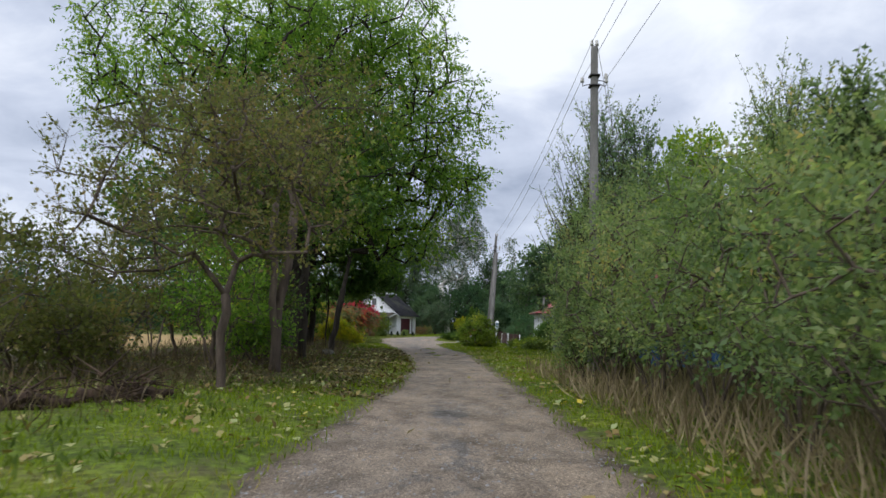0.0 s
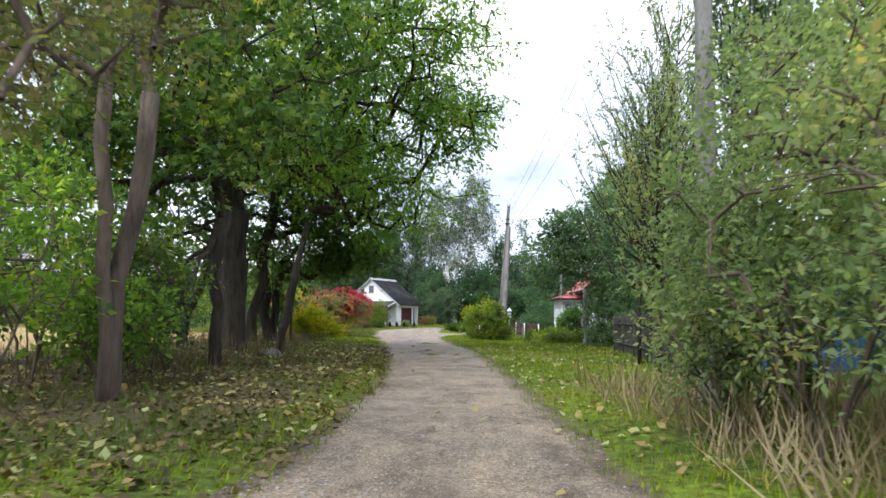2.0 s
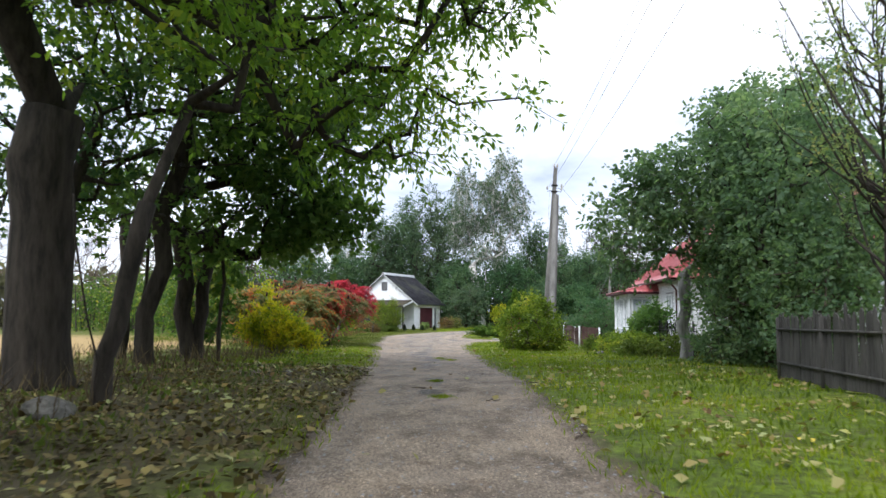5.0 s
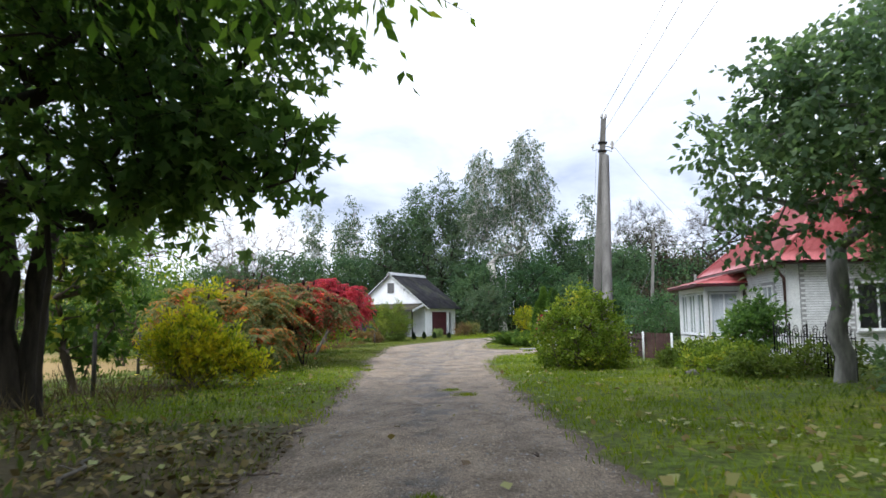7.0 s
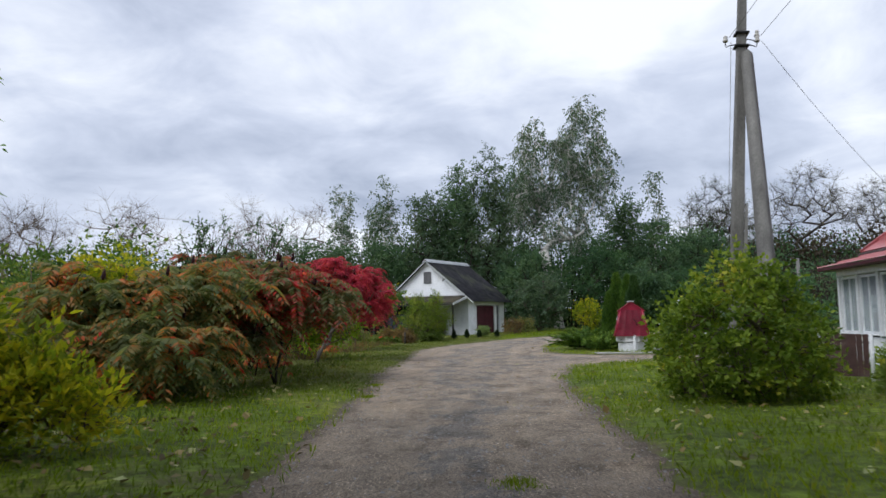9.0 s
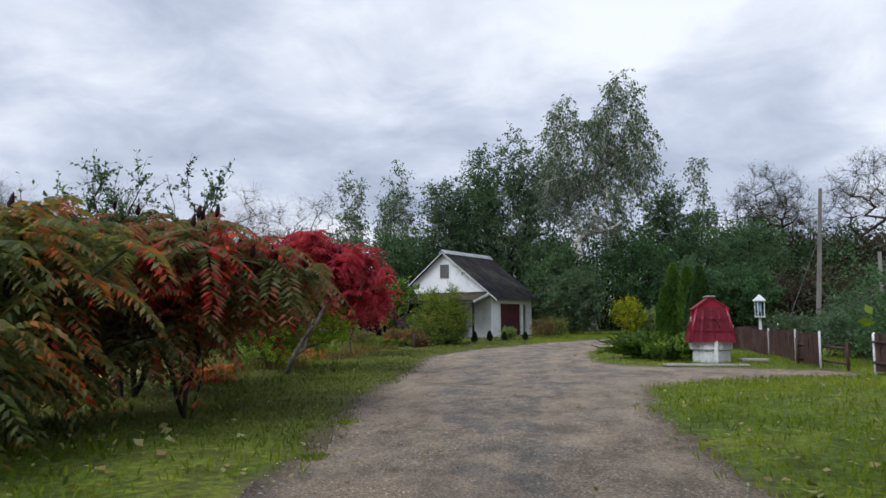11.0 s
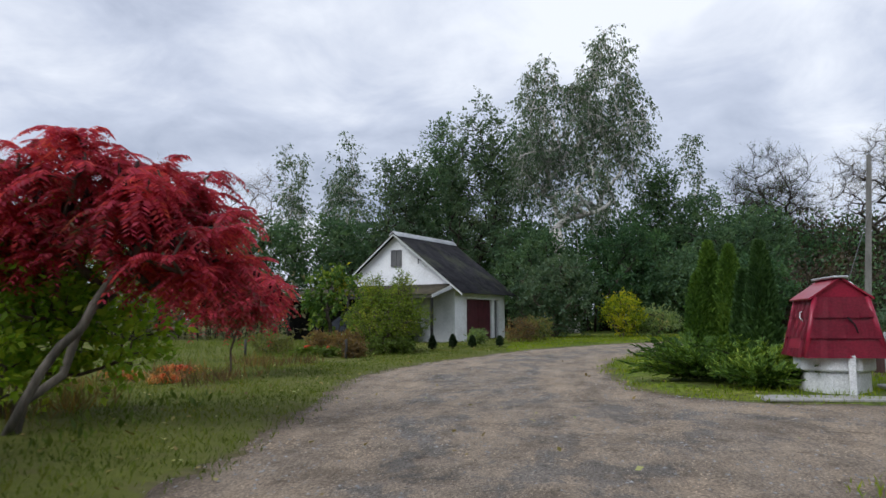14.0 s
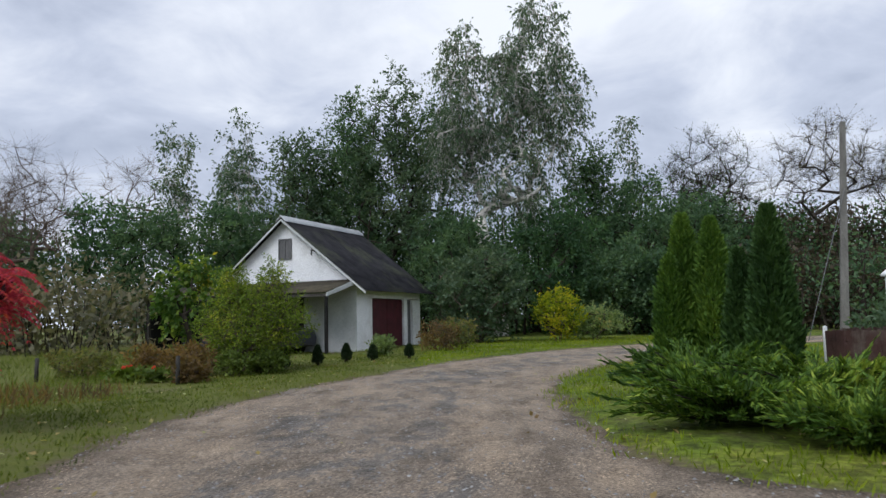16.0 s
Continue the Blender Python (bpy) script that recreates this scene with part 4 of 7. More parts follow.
part("guy_wire", mesh_of("guy_wire", *tube_path([(0.34, -0.1, 5.4), (-2.3, -2.4, 0.1)], [0.014, 0.014], 5)), WIRE, far_pole)
small_pole = thing("utility_pole", 17.2, 83.5, 0.2, "short pale wooden pole behind the house garden", "utility pole", "line of utility poles")
part("shaft", mesh_of("shaft", *tube_path([(0, 0, -0.2), (0, 0, 4.6)], [0.14, 0.1], 8)), CONCRETE, small_pole)


def hang_wire(a, b, sag, radius=0.007):
    a, b = np.array(a), np.array(b)
    pts = [a + (b - a) * u - np.array([0, 0, sag * 4 * u * (1 - u)]) for u in np.linspace(0, 1, 15)]
    w = part("wire", mesh_of("wire", *tube_path(pts, [radius] * 15, 4)), WIRE)
    tagged(w, "thin sagging overhead wire between the poles", "wire", "overhead wires")


P1, P2, P0 = (7.85, 13.7, 9.5 + spot(7.85, 13.7)), (6.61, 50.3, 8.58 + spot(6.1, 50.3)), (7.9, -27, 9.2)
for a, b in ((P1, P2), (P0, P1)):
    for dx, dz in ((-0.34, -1.0), (0.34, -1.0), (-0.07, 0.08)):
        hang_wire((a[0] + dx, a[1], a[2] + dz), (b[0] + dx, b[1], b[2] + dz), 0.55)
hang_wire((P1[0] + 0.34, P1[1], P1[2] - 0.86), (14.6, 38.3, 3.6), 0.35)
hang_wire((P1[0] + 0.07, P1[1], P1[2] + 0.08), (15.2, 38.3, 3.7), 0.35)
hang_wire((P2[0] + 0.34, P2[1], P2[2] - 1.1), (11.45, 53.0, 3.3), 0.2)
hang_wire((P2[0] - 0.3, P2[1], P2[2] - 1.1), (P2[0] - 0.55, P2[1] + 0.4, 2.2), 0.0, 0.005)


# ---- well ----
def build_well():
    w = thing("well", 4.8, 61.45, float(level(61.4)) + 0.03, "covered garden well with white rings and a red metal mansard roof", "well", turn=-2)
    for k, (z0, z1, r) in enumerate(((0, 0.36, 0.53), (0.365, 0.74, 0.6))):
        bm = bmesh.new()
        bmesh.ops.create_cone(bm, cap_ends=True, segments=8, radius1=r, radius2=r, depth=z1 - z0, matrix=pose(0, 0, (z0 + z1) / 2, 0, 0, 22.5))
        bmesh.ops.bevel(bm, geom=[e for e in bm.edges], offset=0.025, segments=1, affect="EDGES")
        part("well_ring", bm, WHITE_PAINT, w)
    part("white_board", boxed(0.02, -0.64, 0.0, 0.12, -0.58, 0.62, 0.008), WHITE_PAINT, w)
    # two sloping panels a side, folded like a barn roof, and closed ends
    hip = [(0.6, 0.58, 0.6), (1.52, 0.38, 0.48), (1.78, 0.1, 0.48)]
    bm = bmesh.new()
    rings = [[bm.verts.new((sx * a, sy * b, z)) for sx, sy in ((-1, -1), (1, -1), (1, 1), (-1, 1))] for z, a, b in hip]
    for r0, r1 in zip(rings, rings[1:]):
        for k in range(4):
            bm.faces.new((r0[k], r0[(k + 1) % 4], r1[(k + 1) % 4], r1[k]))
    bm.faces.new(rings[-1])
    bm.faces.new(rings[0][::-1])
    part("roof", bm, RED_METAL, w, "glossy red painted sheet metal roof")
    # stepped tile rows, as overlapping strips
    for z0, z1 in ((0.6, 0.92), (0.9, 1.24), (1.22, 1.52)):
        for k in range(4):
            a0 = np.interp(z0, [0.6, 1.52], [0.58, 0.38]), np.interp(z0, [0.6, 1.52], [0.6, 0.48])
            a1 = np.interp(z1, [0.6, 1.52], [0.58, 0.38]), np.interp(z1, [0.6, 1.52], [0.6, 0.48])
            c = [(-1, -1), (1, -1), (1, 1), (-1, 1)]
            n0, n1 = c[k], c[(k + 1) % 4]
            nx, ny = (n0[0] + n1[0]) / 2, (n0[1] + n1[1]) / 2
            bm = bmesh.new()
            cols = 13
            low, top = [], []
            for i in range(cols):
                u = i / (cols - 1)
                sx, sy = n0[0] + (n1[0] - n0[0]) * u, n0[1] + (n1[1] - n0[1]) * u
                wv = 0.010 * math.cos(u * 8 * math.pi)
                low.append(bm.verts.new((sx * a0[0] + nx * (0.045 + wv), sy * a0[1] + ny * (0.045 + wv), z0 - 0.02)))
                top.append(bm.verts.new((sx * a1[0] + nx * (0.008 + wv * 0.6), sy * a1[1] + ny * (0.008 + wv * 0.6), z1)))
            for i in range(cols - 1):
                bm.faces.new((low[i], low[i + 1], top[i + 1], top[i]))
            bmesh.ops.solidify(bm, geom=list(bm.faces), thickness=0.006)
            part("roof_strip", bm, RED_METAL, w)
    for s in (-1, 1):
        part("top_flap", prism([(s * 0.0, 1.81), (s * 0.47, 1.475), (s * 0.48, 1.5), (0, 1.835)], -0.53, 0.53), RED_METAL, w)
    part("ridge_strip", boxed(-0.11, -0.56, 1.815, 0.11, 0.56, 1.85, 0.01), ZINC, w, "pale metal ridge strip")
    for a, b in (((sx * 0.58, sy * 0.6, 0.58), (sx * 0.38, sy * 0.48, 1.52)) for sx in (-1, 1) for sy in (-1, 1)):
        part("corner_strip", mesh_of("corner_strip", *tube_path([a, b], [0.045, 0.045], 6)), RED_METAL, w)
    d = part("hatch", prism([(-0.3, 0), (0.3, 0), (0.26, 0.78), (-0.26, 0.78)], -0.02, 0.015, 0.006), RED_METAL, w, at=pose(-0.575, 0.0, 0.7, -14.6, 0, -90))
    part("handle", mesh_of("handle", *tube_path([(0.18, -0.02, 0.45), (0.15, -0.07, 0.5), (0.1, -0.07, 0.58), (0.08, -0.02, 0.62)], [0.012] * 4, 6)), ZINC, d)
    part("pull_handle", mesh_of("pull_handle", *tube_path([(0.06, -0.55, 1.2), (0.14, -0.6, 1.1), (0.18, -0.62, 0.96)], [0.012, 0.012, 0.012], 5)), IRON, w, "dark iron pull handle")
    return w


build_well()
slab = part("paving_slab", boxed(3.4, 60.25, 0, 5.6, 60.8, 0.055, 0.015), SLAB, at=pose(0, 0, float(level(61.4))))
tagged(slab, "pale concrete slab in front of the well", "slab")
slab2 = part("paving_slab", boxed(5.6, 61.3, 0, 6.3, 61.9, 0.08, 0.02), SLAB, at=pose(0, 0, float(level(61.6)) + 0.06))
tagged(slab2, "pale concrete slab beside the well", "slab")


# ---- shrine on a post ----
def build_shrine():
    s = thing("wayside_shrine", 7.5, 67.75, spot(7.5, 67.75), "small white glazed shrine box on a white post", "shrine", turn=12)
    s.scale = (0.58, 0.58, 0.88)
    part("post", boxed(-0.07, -0.07, -0.1, 0.07, 0.07, 1.32, 0.01), WHITE_PAINT, s)
    part("floor_board", boxed(-0.24, -0.24, 1.32, 0.24, 0.24, 1.37, 0.01), WHITE_PAINT, s)
    for x in (-0.2, 0.2):
        for y in (-0.2, 0.2):
            part("corner_post", boxed(x - 0.025, y - 0.025, 1.37, x + 0.025, y + 0.025, 1.98, 0.004), WHITE_PAINT, s)
    bm = bmesh.new()
    bmesh.ops.create_cone(bm, cap_ends=True, segments=4, radius1=0.44, radius2=0.02, depth=0.26, matrix=pose(0, 0, 2.13, 0, 0, 45))
    part("roof", bm, WHITE_PAINT, s)
    part("eave_board", boxed(-0.29, -0.29, 1.97, 0.29, 0.29, 2.0, 0.005), WHITE_PAINT, s)
    part("back_panel", boxed(-0.17, 0.19, 1.38, 0.17, 0.205, 1.96), BLUE_GLAZE, s)
    for x in (-0.2, 0.2):
        part("pane", boxed(x - 0.004, -0.17, 1.38, x + 0.004, 0.17, 1.96), GLASS, s)
    v, f = tube_path([(0, 0, 1.37), (0, 0, 1.42), (0, 0, 1.6), (0, 0, 1.74), (0, 0, 1.8)], [0.09, 0.08, 0.07, 0.05, 0.03], 10)
    fig = part("statue", mesh_of("statue", v, f, True), BLUE_GLAZE, at=pose(7.5, 67.75, spot(7.5, 67.75) - 0.04))
    tagged(fig, "small pale blue statue standing in the shrine box", "statue")
    return s


build_shrine()


# ---- fences ----
def fence_line(points, label, tall, mat, post_mat, step=0.14, width=0.1, thick=0.02, gap_z=0.05, post_every=2.5, uneven=0.04, post_r=0.045, post_top=0.1, seed=3, point=False, category="fence"):
    rng = np.random.default_rng(seed)
    pts = np.array(points, float)
    f = thing("fence", pts[0][0], pts[0][1], 0, label, category)
    org = np.array([pts[0][0], pts[0][1]])
    outline = [(-width / 2, 0), (width / 2, 0), (width / 2, 1 - (0.05 if point else 0)), (0, 1.0 if point else 1.0), (-width / 2, 1 - (0.05 if point else 0))]
    bm = prism(outline, -thick / 2, thick / 2)
    bmesh.ops.recalc_face_normals(bm, faces=bm.faces)
    slat = bpy.data.meshes.new("slat")
    bm.to_mesh(slat)
    bm.free()
    slat.materials.append(mat)
    for a, b in zip(pts, pts[1:]):
        d = b - a
        ln = np.hypot(*d)
        ang = math.degrees(math.atan2(d[1], d[0]))
        if step:
            for k in range(int(ln / step)):
                p = a + d * (k + 0.5) * step / ln
                z = spot(*p) + gap_z
                o = part("slat", slat, None, f)
                o.matrix_basis = pose(p[0] - org[0], p[1] - org[1], z, rng.normal() * 0.8, rng.normal() * 1.2, ang) @ Matrix.Diagonal((1, 1, tall + rng.normal() * uneven, 1))
        npost = max(1, int(round(ln / post_every)))
        for k in range(npost + 1):
            p = a + d * k / npost
            z = spot(*p)
            part("post", mesh_of("post", *tube_path([(0, 0, -0.2), (0, 0, tall + post_top), (0, 0, tall + post_top + 0.02)], [post_r, post_r, 0.004], 8)), post_mat, f, at=pose(p[0] - org[0], p[1] - org[1], z))
        for h in (0.25, 0.8):
            za, zb = spot(*a) + gap_z + tall * h, spot(*b) + gap_z + tall * h
            nrm = np.array([d[1], -d[0]]) / ln * -0.03
            part("rail", mesh_of("rail", *tube_path([(*(a - org + nrm), za), (*(b - org + nrm), zb)], [0.028, 0.028], 6)), mat, f)
    return f


fence_line([(9.0, 15.5), (9.25, 23.5), (9.75, 31.0)], "weathered grey plank fence along the grass verge", 1.22, OLD_WOOD, OLD_WOOD, 0.135, 0.115, 0.022, 0.06, 2.6, 0.06, 0.06, 0.05, 4, True)
fence_line([(7.6, 49.8), (8.45, 49.35)], "brown sheet gate between white posts", 0.85, BROWN_FENCE, WHITE_PAINT, 0.1, 0.098, 0.012, 0.1, 0.9, 0.0, 0.04, 0.1, 5)
fence_line([(7.6, 49.8), (7.75, 53.5), (7.5, 57.2)], "brown garden fence with pale posts", 0.8, BROWN_FENCE, WHITE_PAINT, 0.1, 0.095, 0.012, 0.1, 2.6, 0.01, 0.035, 0.12, 6)
fence_line([(6.71, 68.8), (7.2, 65.3), (6.95, 61.2), (7.1, 59.6)], "low brown panel fence with white posts by the well", 0.78, BROWN_FENCE, WHITE_PAINT, 0.1, 0.098, 0.012, 0.05, 4.0, 0.01, 0.03, 0.12, 7)
fence_line([(6.76, 68.87), (10.5, 71.2), (14.0, 72.6)], "brown panel fence round the garden", 0.78, BROWN_FENCE, WHITE_PAINT, 0.1, 0.098, 0.012, 0.05, 1.8, 0.01, 0.035, 0.12, 8)
fence_line([(6.9, 60.9), (7.5, 58.9)], "brown pipe railing with a sagging rail", 0.66, BROWN_FENCE, BROWN_FENCE, 0, 0.1, 0.012, 0.0, 1.3, 0, 0.035, 0.02, 9, category="railing")


def build_iron_fence():
    f = thing("iron_fence", 10.16, 44.6, spot(10.1, 43), "black wrought iron fence with scrolled tops", "fence")
    d = np.array([0.42, -3.8])
    n = 26
    for k in range(n + 1):
        x, y = d * k / n
        tall = 0.95 if k % 6 else 1.15
        part("bar", mesh_of("bar", *tube_path([(x, y, -0.1), (x, y, tall), (x, y, tall + 0.08)], [0.011 if k % 6 else 0.022, 0.011 if k % 6 else 0.022, 0.002], 6)), IRON, f)
    for z in (0.15, 0.85):
        part("rail", mesh_of("rail", *tube_path([(0, 0, z), (*d, z)], [0.016, 0.016], 6)), IRON, f)
    for k in range(8):
        c = d * (k + 0.5) / 8
        u = d / np.hypot(*d)
        pts = []
        for s in range(18):
            a = s / 17 * 3.6 * math.pi
            r = 0.14 * (1 - s / 22)
            pts.append((c[0] + u[0] * r * math.cos(a), c[1] + u[1] * r * math.cos(a), 1.0 + r * math.sin(a)))
        part("scroll", mesh_of("scroll", *tube_path(pts, [0.009] * 18, 5)), IRON, f)
    return f


build_iron_fence()


# ---- houses ----
def hip_roof(x0, y0, x1, y1, top, inset):
    """A hipped roof; the ridge runs along the longer side."""
    lx, ly = x1 - x0, y1 - y0
    if ly > lx:
        r = [((x0 + x1) / 2, y0 + inset, top), ((x0 + x1) / 2, y1 - inset, top)]
        quads = [((x0, y0), (x1, y0), 0, 0), ((x1, y0), (x1, y1), 0, 1), ((x1, y1), (x0, y1), 1, 1), ((x0, y1), (x0, y0), 1, 0)]
    else:
        r = [(x0 + inset, (y0 + y1) / 2, top), (x1 - inset, (y0 + y1) / 2, top)]
        quads = [((x0, y0), (x1, y0), 0, 1), ((x1, y0), (x1, y1), 1, 1), ((x1, y1), (x0, y1), 1, 0), ((x0, y1), (x0, y0), 0, 0)]
    return r, quads


def metal_slope(a, b, ra, rb, rows=9, waves=24):
    """One roof slope as stepped, rippled sheet metal between the eave a-b and the ridge ra-rb."""
    a, b, ra, rb = (np.array(p, float) for p in (a, b, ra, rb))
    nor = unit(np.cross(b - a, (ra + rb) / 2 - a))
    v, f = [], []
    m = waves * 3
    for k in range(rows):
        u0, u1 = k / rows, (k + 1) / rows
        for u, lift in ((u0, 0.045), (u1, 0.012)):
            p, q = a + (ra - a) * u, b + (rb - b) * u
            s = np.linspace(0, 1, m + 1)
            rip = 0.018 * np.cos(s * np.linalg.norm(q - p) / 0.22 * 2 * np.pi)
            v.append(p + (q - p) * s[:, None] + nor * (lift + rip)[:, None])
        o = k * 2 * (m + 1)
        i = np.arange(m)
        f.append(np.stack([o + i, o + i + 1, o + m + 2 + i, o + m + 1 + i], 1))
        if k:
            f.append(np.stack([o - m - 1 + i, o - m + i, o + i + 1, o + i], 1))
    return np.concatenate(v), np.concatenate(f)


def add_window(parent, x, y, z, w, h, turn, panes=2, frame_mat=None):
    """A window in a wall; local x along the wall, outside towards -y."""
    frame_mat = frame_mat or WHITE_PAINT
    e = part("window", boxed(-w / 2, 0.03, 0, w / 2, 0.06, h), CURTAIN, parent, "pale net curtain behind glass", at=pose(x, y, z, 0, 0, turn))
    for a, b, c, d in ((-w / 2 - 0.05, -0.06, w / 2 + 0.05, 0.0), (-w / 2 - 0.05, h, w / 2 + 0.05, h + 0.06), (-w / 2 - 0.05, 0, -w / 2 + 0.03, h), (w / 2 - 0.03, 0, w / 2 + 0.05, h)):
        part("frame", boxed(a, -0.03, b, c, 0.03, d, 0.006), frame_mat, e)
    for k in range(1, panes):
        xx = -w / 2 + w * k / panes
        part("mullion", boxed(xx - 0.025, -0.025, 0, xx + 0.025, 0.03, h, 0.005), frame_mat, e)
    part("sill", boxed(-w / 2 - 0.1, -0.12, -0.09, w / 2 + 0.1, -0.03, -0.06, 0.006), frame_mat, e)
    g = part("pane", boxed(-w / 2 + 0.03, -0.004, 0, w / 2 - 0.03, 0.004, h), GLASS, e)
    g.visible_shadow = False


def build_white_house():
    h = thing("house", 0, 0, 0.0, "white brick house with a red metal hip roof and glazed veranda", "house")
    z0, ev = -0.05, 3.05
    X0, X1, Y0, Y1 = 11.6, 18.2, 47.6, 56.2
    for c in ((X0, Y0, X0 + 0.3, Y1), (X1 - 0.3, Y0, X1, Y1), (X0 + 0.302, Y0, X1 - 0.302, Y0 + 0.3), (X0 + 0.302, Y1 - 0.3, X1 - 0.302, Y1)):
        part("wall", boxed(c[0], c[1], z0, c[2], c[3], ev), MORTAR, h)
    part("ceiling_board", boxed(X0 - 0.4, Y0 - 0.4, ev, X1 + 0.4, Y1 + 0.4, ev + 0.06), BURGUNDY, h)
    r, quads = hip_roof(X0 - 0.5, Y0 - 0.5, X1 + 0.5, Y1 + 0.5, 6.5, 3.0)
    for a, b, i, j in quads:
        part("roof_slope", mesh_of("roof_slope", *metal_slope((*a, ev + 0.04), (*b, ev + 0.04), r[i], r[j], 10, 30)), ROOF_RED, h)
    part("ridge_cap", mesh_of("ridge_cap", *tube_path([r[0], r[1]], [0.1, 0.1], 8)), ROOF_RED, h)
    for c, k in (((X0 - 0.5, Y0 - 0.5), 0), ((X1 + 0.5, Y0 - 0.5), 0), ((X0 - 0.5, Y1 + 0.5), 1), ((X1 + 0.5, Y1 + 0.5), 1)):
        part("hip_cap", mesh_of("hip_cap", *tube_path([(*c, ev + 0.07), r[k]], [0.07, 0.07], 8)), ROOF_RED, h)
    part("gutter", mesh_of("gutter", *tube_path([(X0 - 0.55, Y0 - 0.5, ev - 0.02), (X0 - 0.55, Y1 + 0.5, ev - 0.02)], [0.06, 0.06], 8)), BROWN_FENCE, h)
    part("downpipe", mesh_of("downpipe", *tube_path([(X0 - 0.5, Y0 - 0.3, ev - 0.05), (X0 - 0.12, Y0 - 0.12, ev - 0.45), (X0 - 0.12, Y0 - 0.12, 0.1)], [0.05, 0.05, 0.05], 10)), BROWN_FENCE, h, "brown metal downpipe")
    part("corner_pilaster", boxed(X0 - 0.03, Y0 - 0.03, z0, X0 + 0.35, Y0 - 0.004, ev - 0.02, 0.01), WHITE_PAINT, h)
    add_window(h, X0 - 0.03, 49.3, 1.05, 1.0, 1.35, -90, 2)
    add_window(h, 14.2, Y0 - 0.03, 1.05, 1.2, 1.35, 0, 2)
    # veranda: low base, posts, tall windows and its own low roof
    VX0, VX1, VY0, VY1 = 10.15, 11.55, 51.8, 56.0
    v = part("veranda_base", boxed(VX0, VY0, z0, VX1, VY1, 0.72, 0.02), PLASTER, h, "white plastered veranda base")
    part("veranda_beam", boxed(VX0 - 0.02, VY0 - 0.02, 2.38, VX1, VY1 + 0.02, 2.62, 0.01), WHITE_PAINT, h)
    for x, y in ((VX0 + 0.06, VY0 + 0.06), (VX0 + 0.06, VY1 - 0.06), (VX0 + 0.06, 53.25), (VX0 + 0.06, 54.6), (VX1 - 0.1, VY0 + 0.06)):
        part("veranda_post", boxed(x - 0.07, y - 0.07, 0.722, x + 0.07, y + 0.07, 2.378, 0.01), WHITE_PAINT, h)
    for y, w in ((52.55, 1.1), (53.93, 1.05), (55.25, 1.05)):
        add_window(h, VX0 + 0.06, y, 0.86, w, 1.42, -90, 2)
    add_window(h, 10.85, VY0 + 0.06, 0.86, 0.95, 1.42, 0, 2)
    part("veranda_floor", boxed(VX0 + 0.1, VY0 + 0.1, 0.722, VX1, VY1 - 0.1, 0.74), OLD_WOOD, h)
    e = 0.4
    A, B, C, D = (VX0 - e, VY0 - e, 2.62), (VX0 - e, VY1 + e, 2.62), (VX1 + 0.3, VY0 + 0.3, 3.2), (VX1 + 0.3, VY1 - 0.3, 3.2)
    part("veranda_roof", mesh_of("veranda_roof", *metal_slope(B, A, D, C, 4, 16)), ROOF_RED, h)
    part("veranda_roof", mesh_of("veranda_roof", *metal_slope(A, (VX1 + 0.2, VY0 - e, 2.62), C, (VX1 + 0.3, VY0 + 0.3, 3.2), 4, 8)), ROOF_RED, h)
    part("veranda_eave", boxed(VX0 - e, VY0 - e, 2.55, VX1 + 0.1, VY1 + e, 2.64, 0.01), BURGUNDY, h)
    return h


white_house = build_white_house()


def build_far_house():
    h = thing("house", 0, 0, 0.0, "white house with a faded red roof behind the plank fence", "house")
    X0, X1, Y0, Y1, ev = 14.2, 23.5, 38.5, 45.5, 3.1
    for c in ((X0, Y0, X0 + 0.3, Y1), (X1 - 0.3, Y0, X1, Y1), (X0 + 0.302, Y0, X1 - 0.302, Y0 + 0.3), (X0 + 0.302, Y1 - 0.3, X1 - 0.302, Y1)):
        part("wall", boxed(c[0], c[1], 0, c[2], c[3], ev), PLASTER, h)
    part("eave_board", boxed(X0 - 0.4, Y0 - 0.4, ev, X1 + 0.4, Y1 + 0.4, ev + 0.08), BURGUNDY, h)
    r, quads = hip_roof(X0 - 0.5, Y0 - 0.5, X1 + 0.5, Y1 + 0.5, 5.9, 2.6)
    for a, b, i, j in quads:
        part("roof_slope", mesh_of("roof_slope", *metal_slope((*a, ev + 0.06), (*b, ev + 0.06), r[i], r[j], 8, 26)), ROOF_RED, h)
    part("ridge_cap", mesh_of("ridge_cap", *tube_path([r[0], r[1]], [0.1, 0.1], 8)), ROOF_RED, h)
    for x in (16.1, 18.4, 21.0):
        add_window(h, x, Y0 - 0.03, 1.2, 0.8, 1.3, 0, 2)
    add_window(h, X0 - 0.03, 41.5, 1.2, 0.9, 1.3, -90, 2)
    return h


build_far_house()


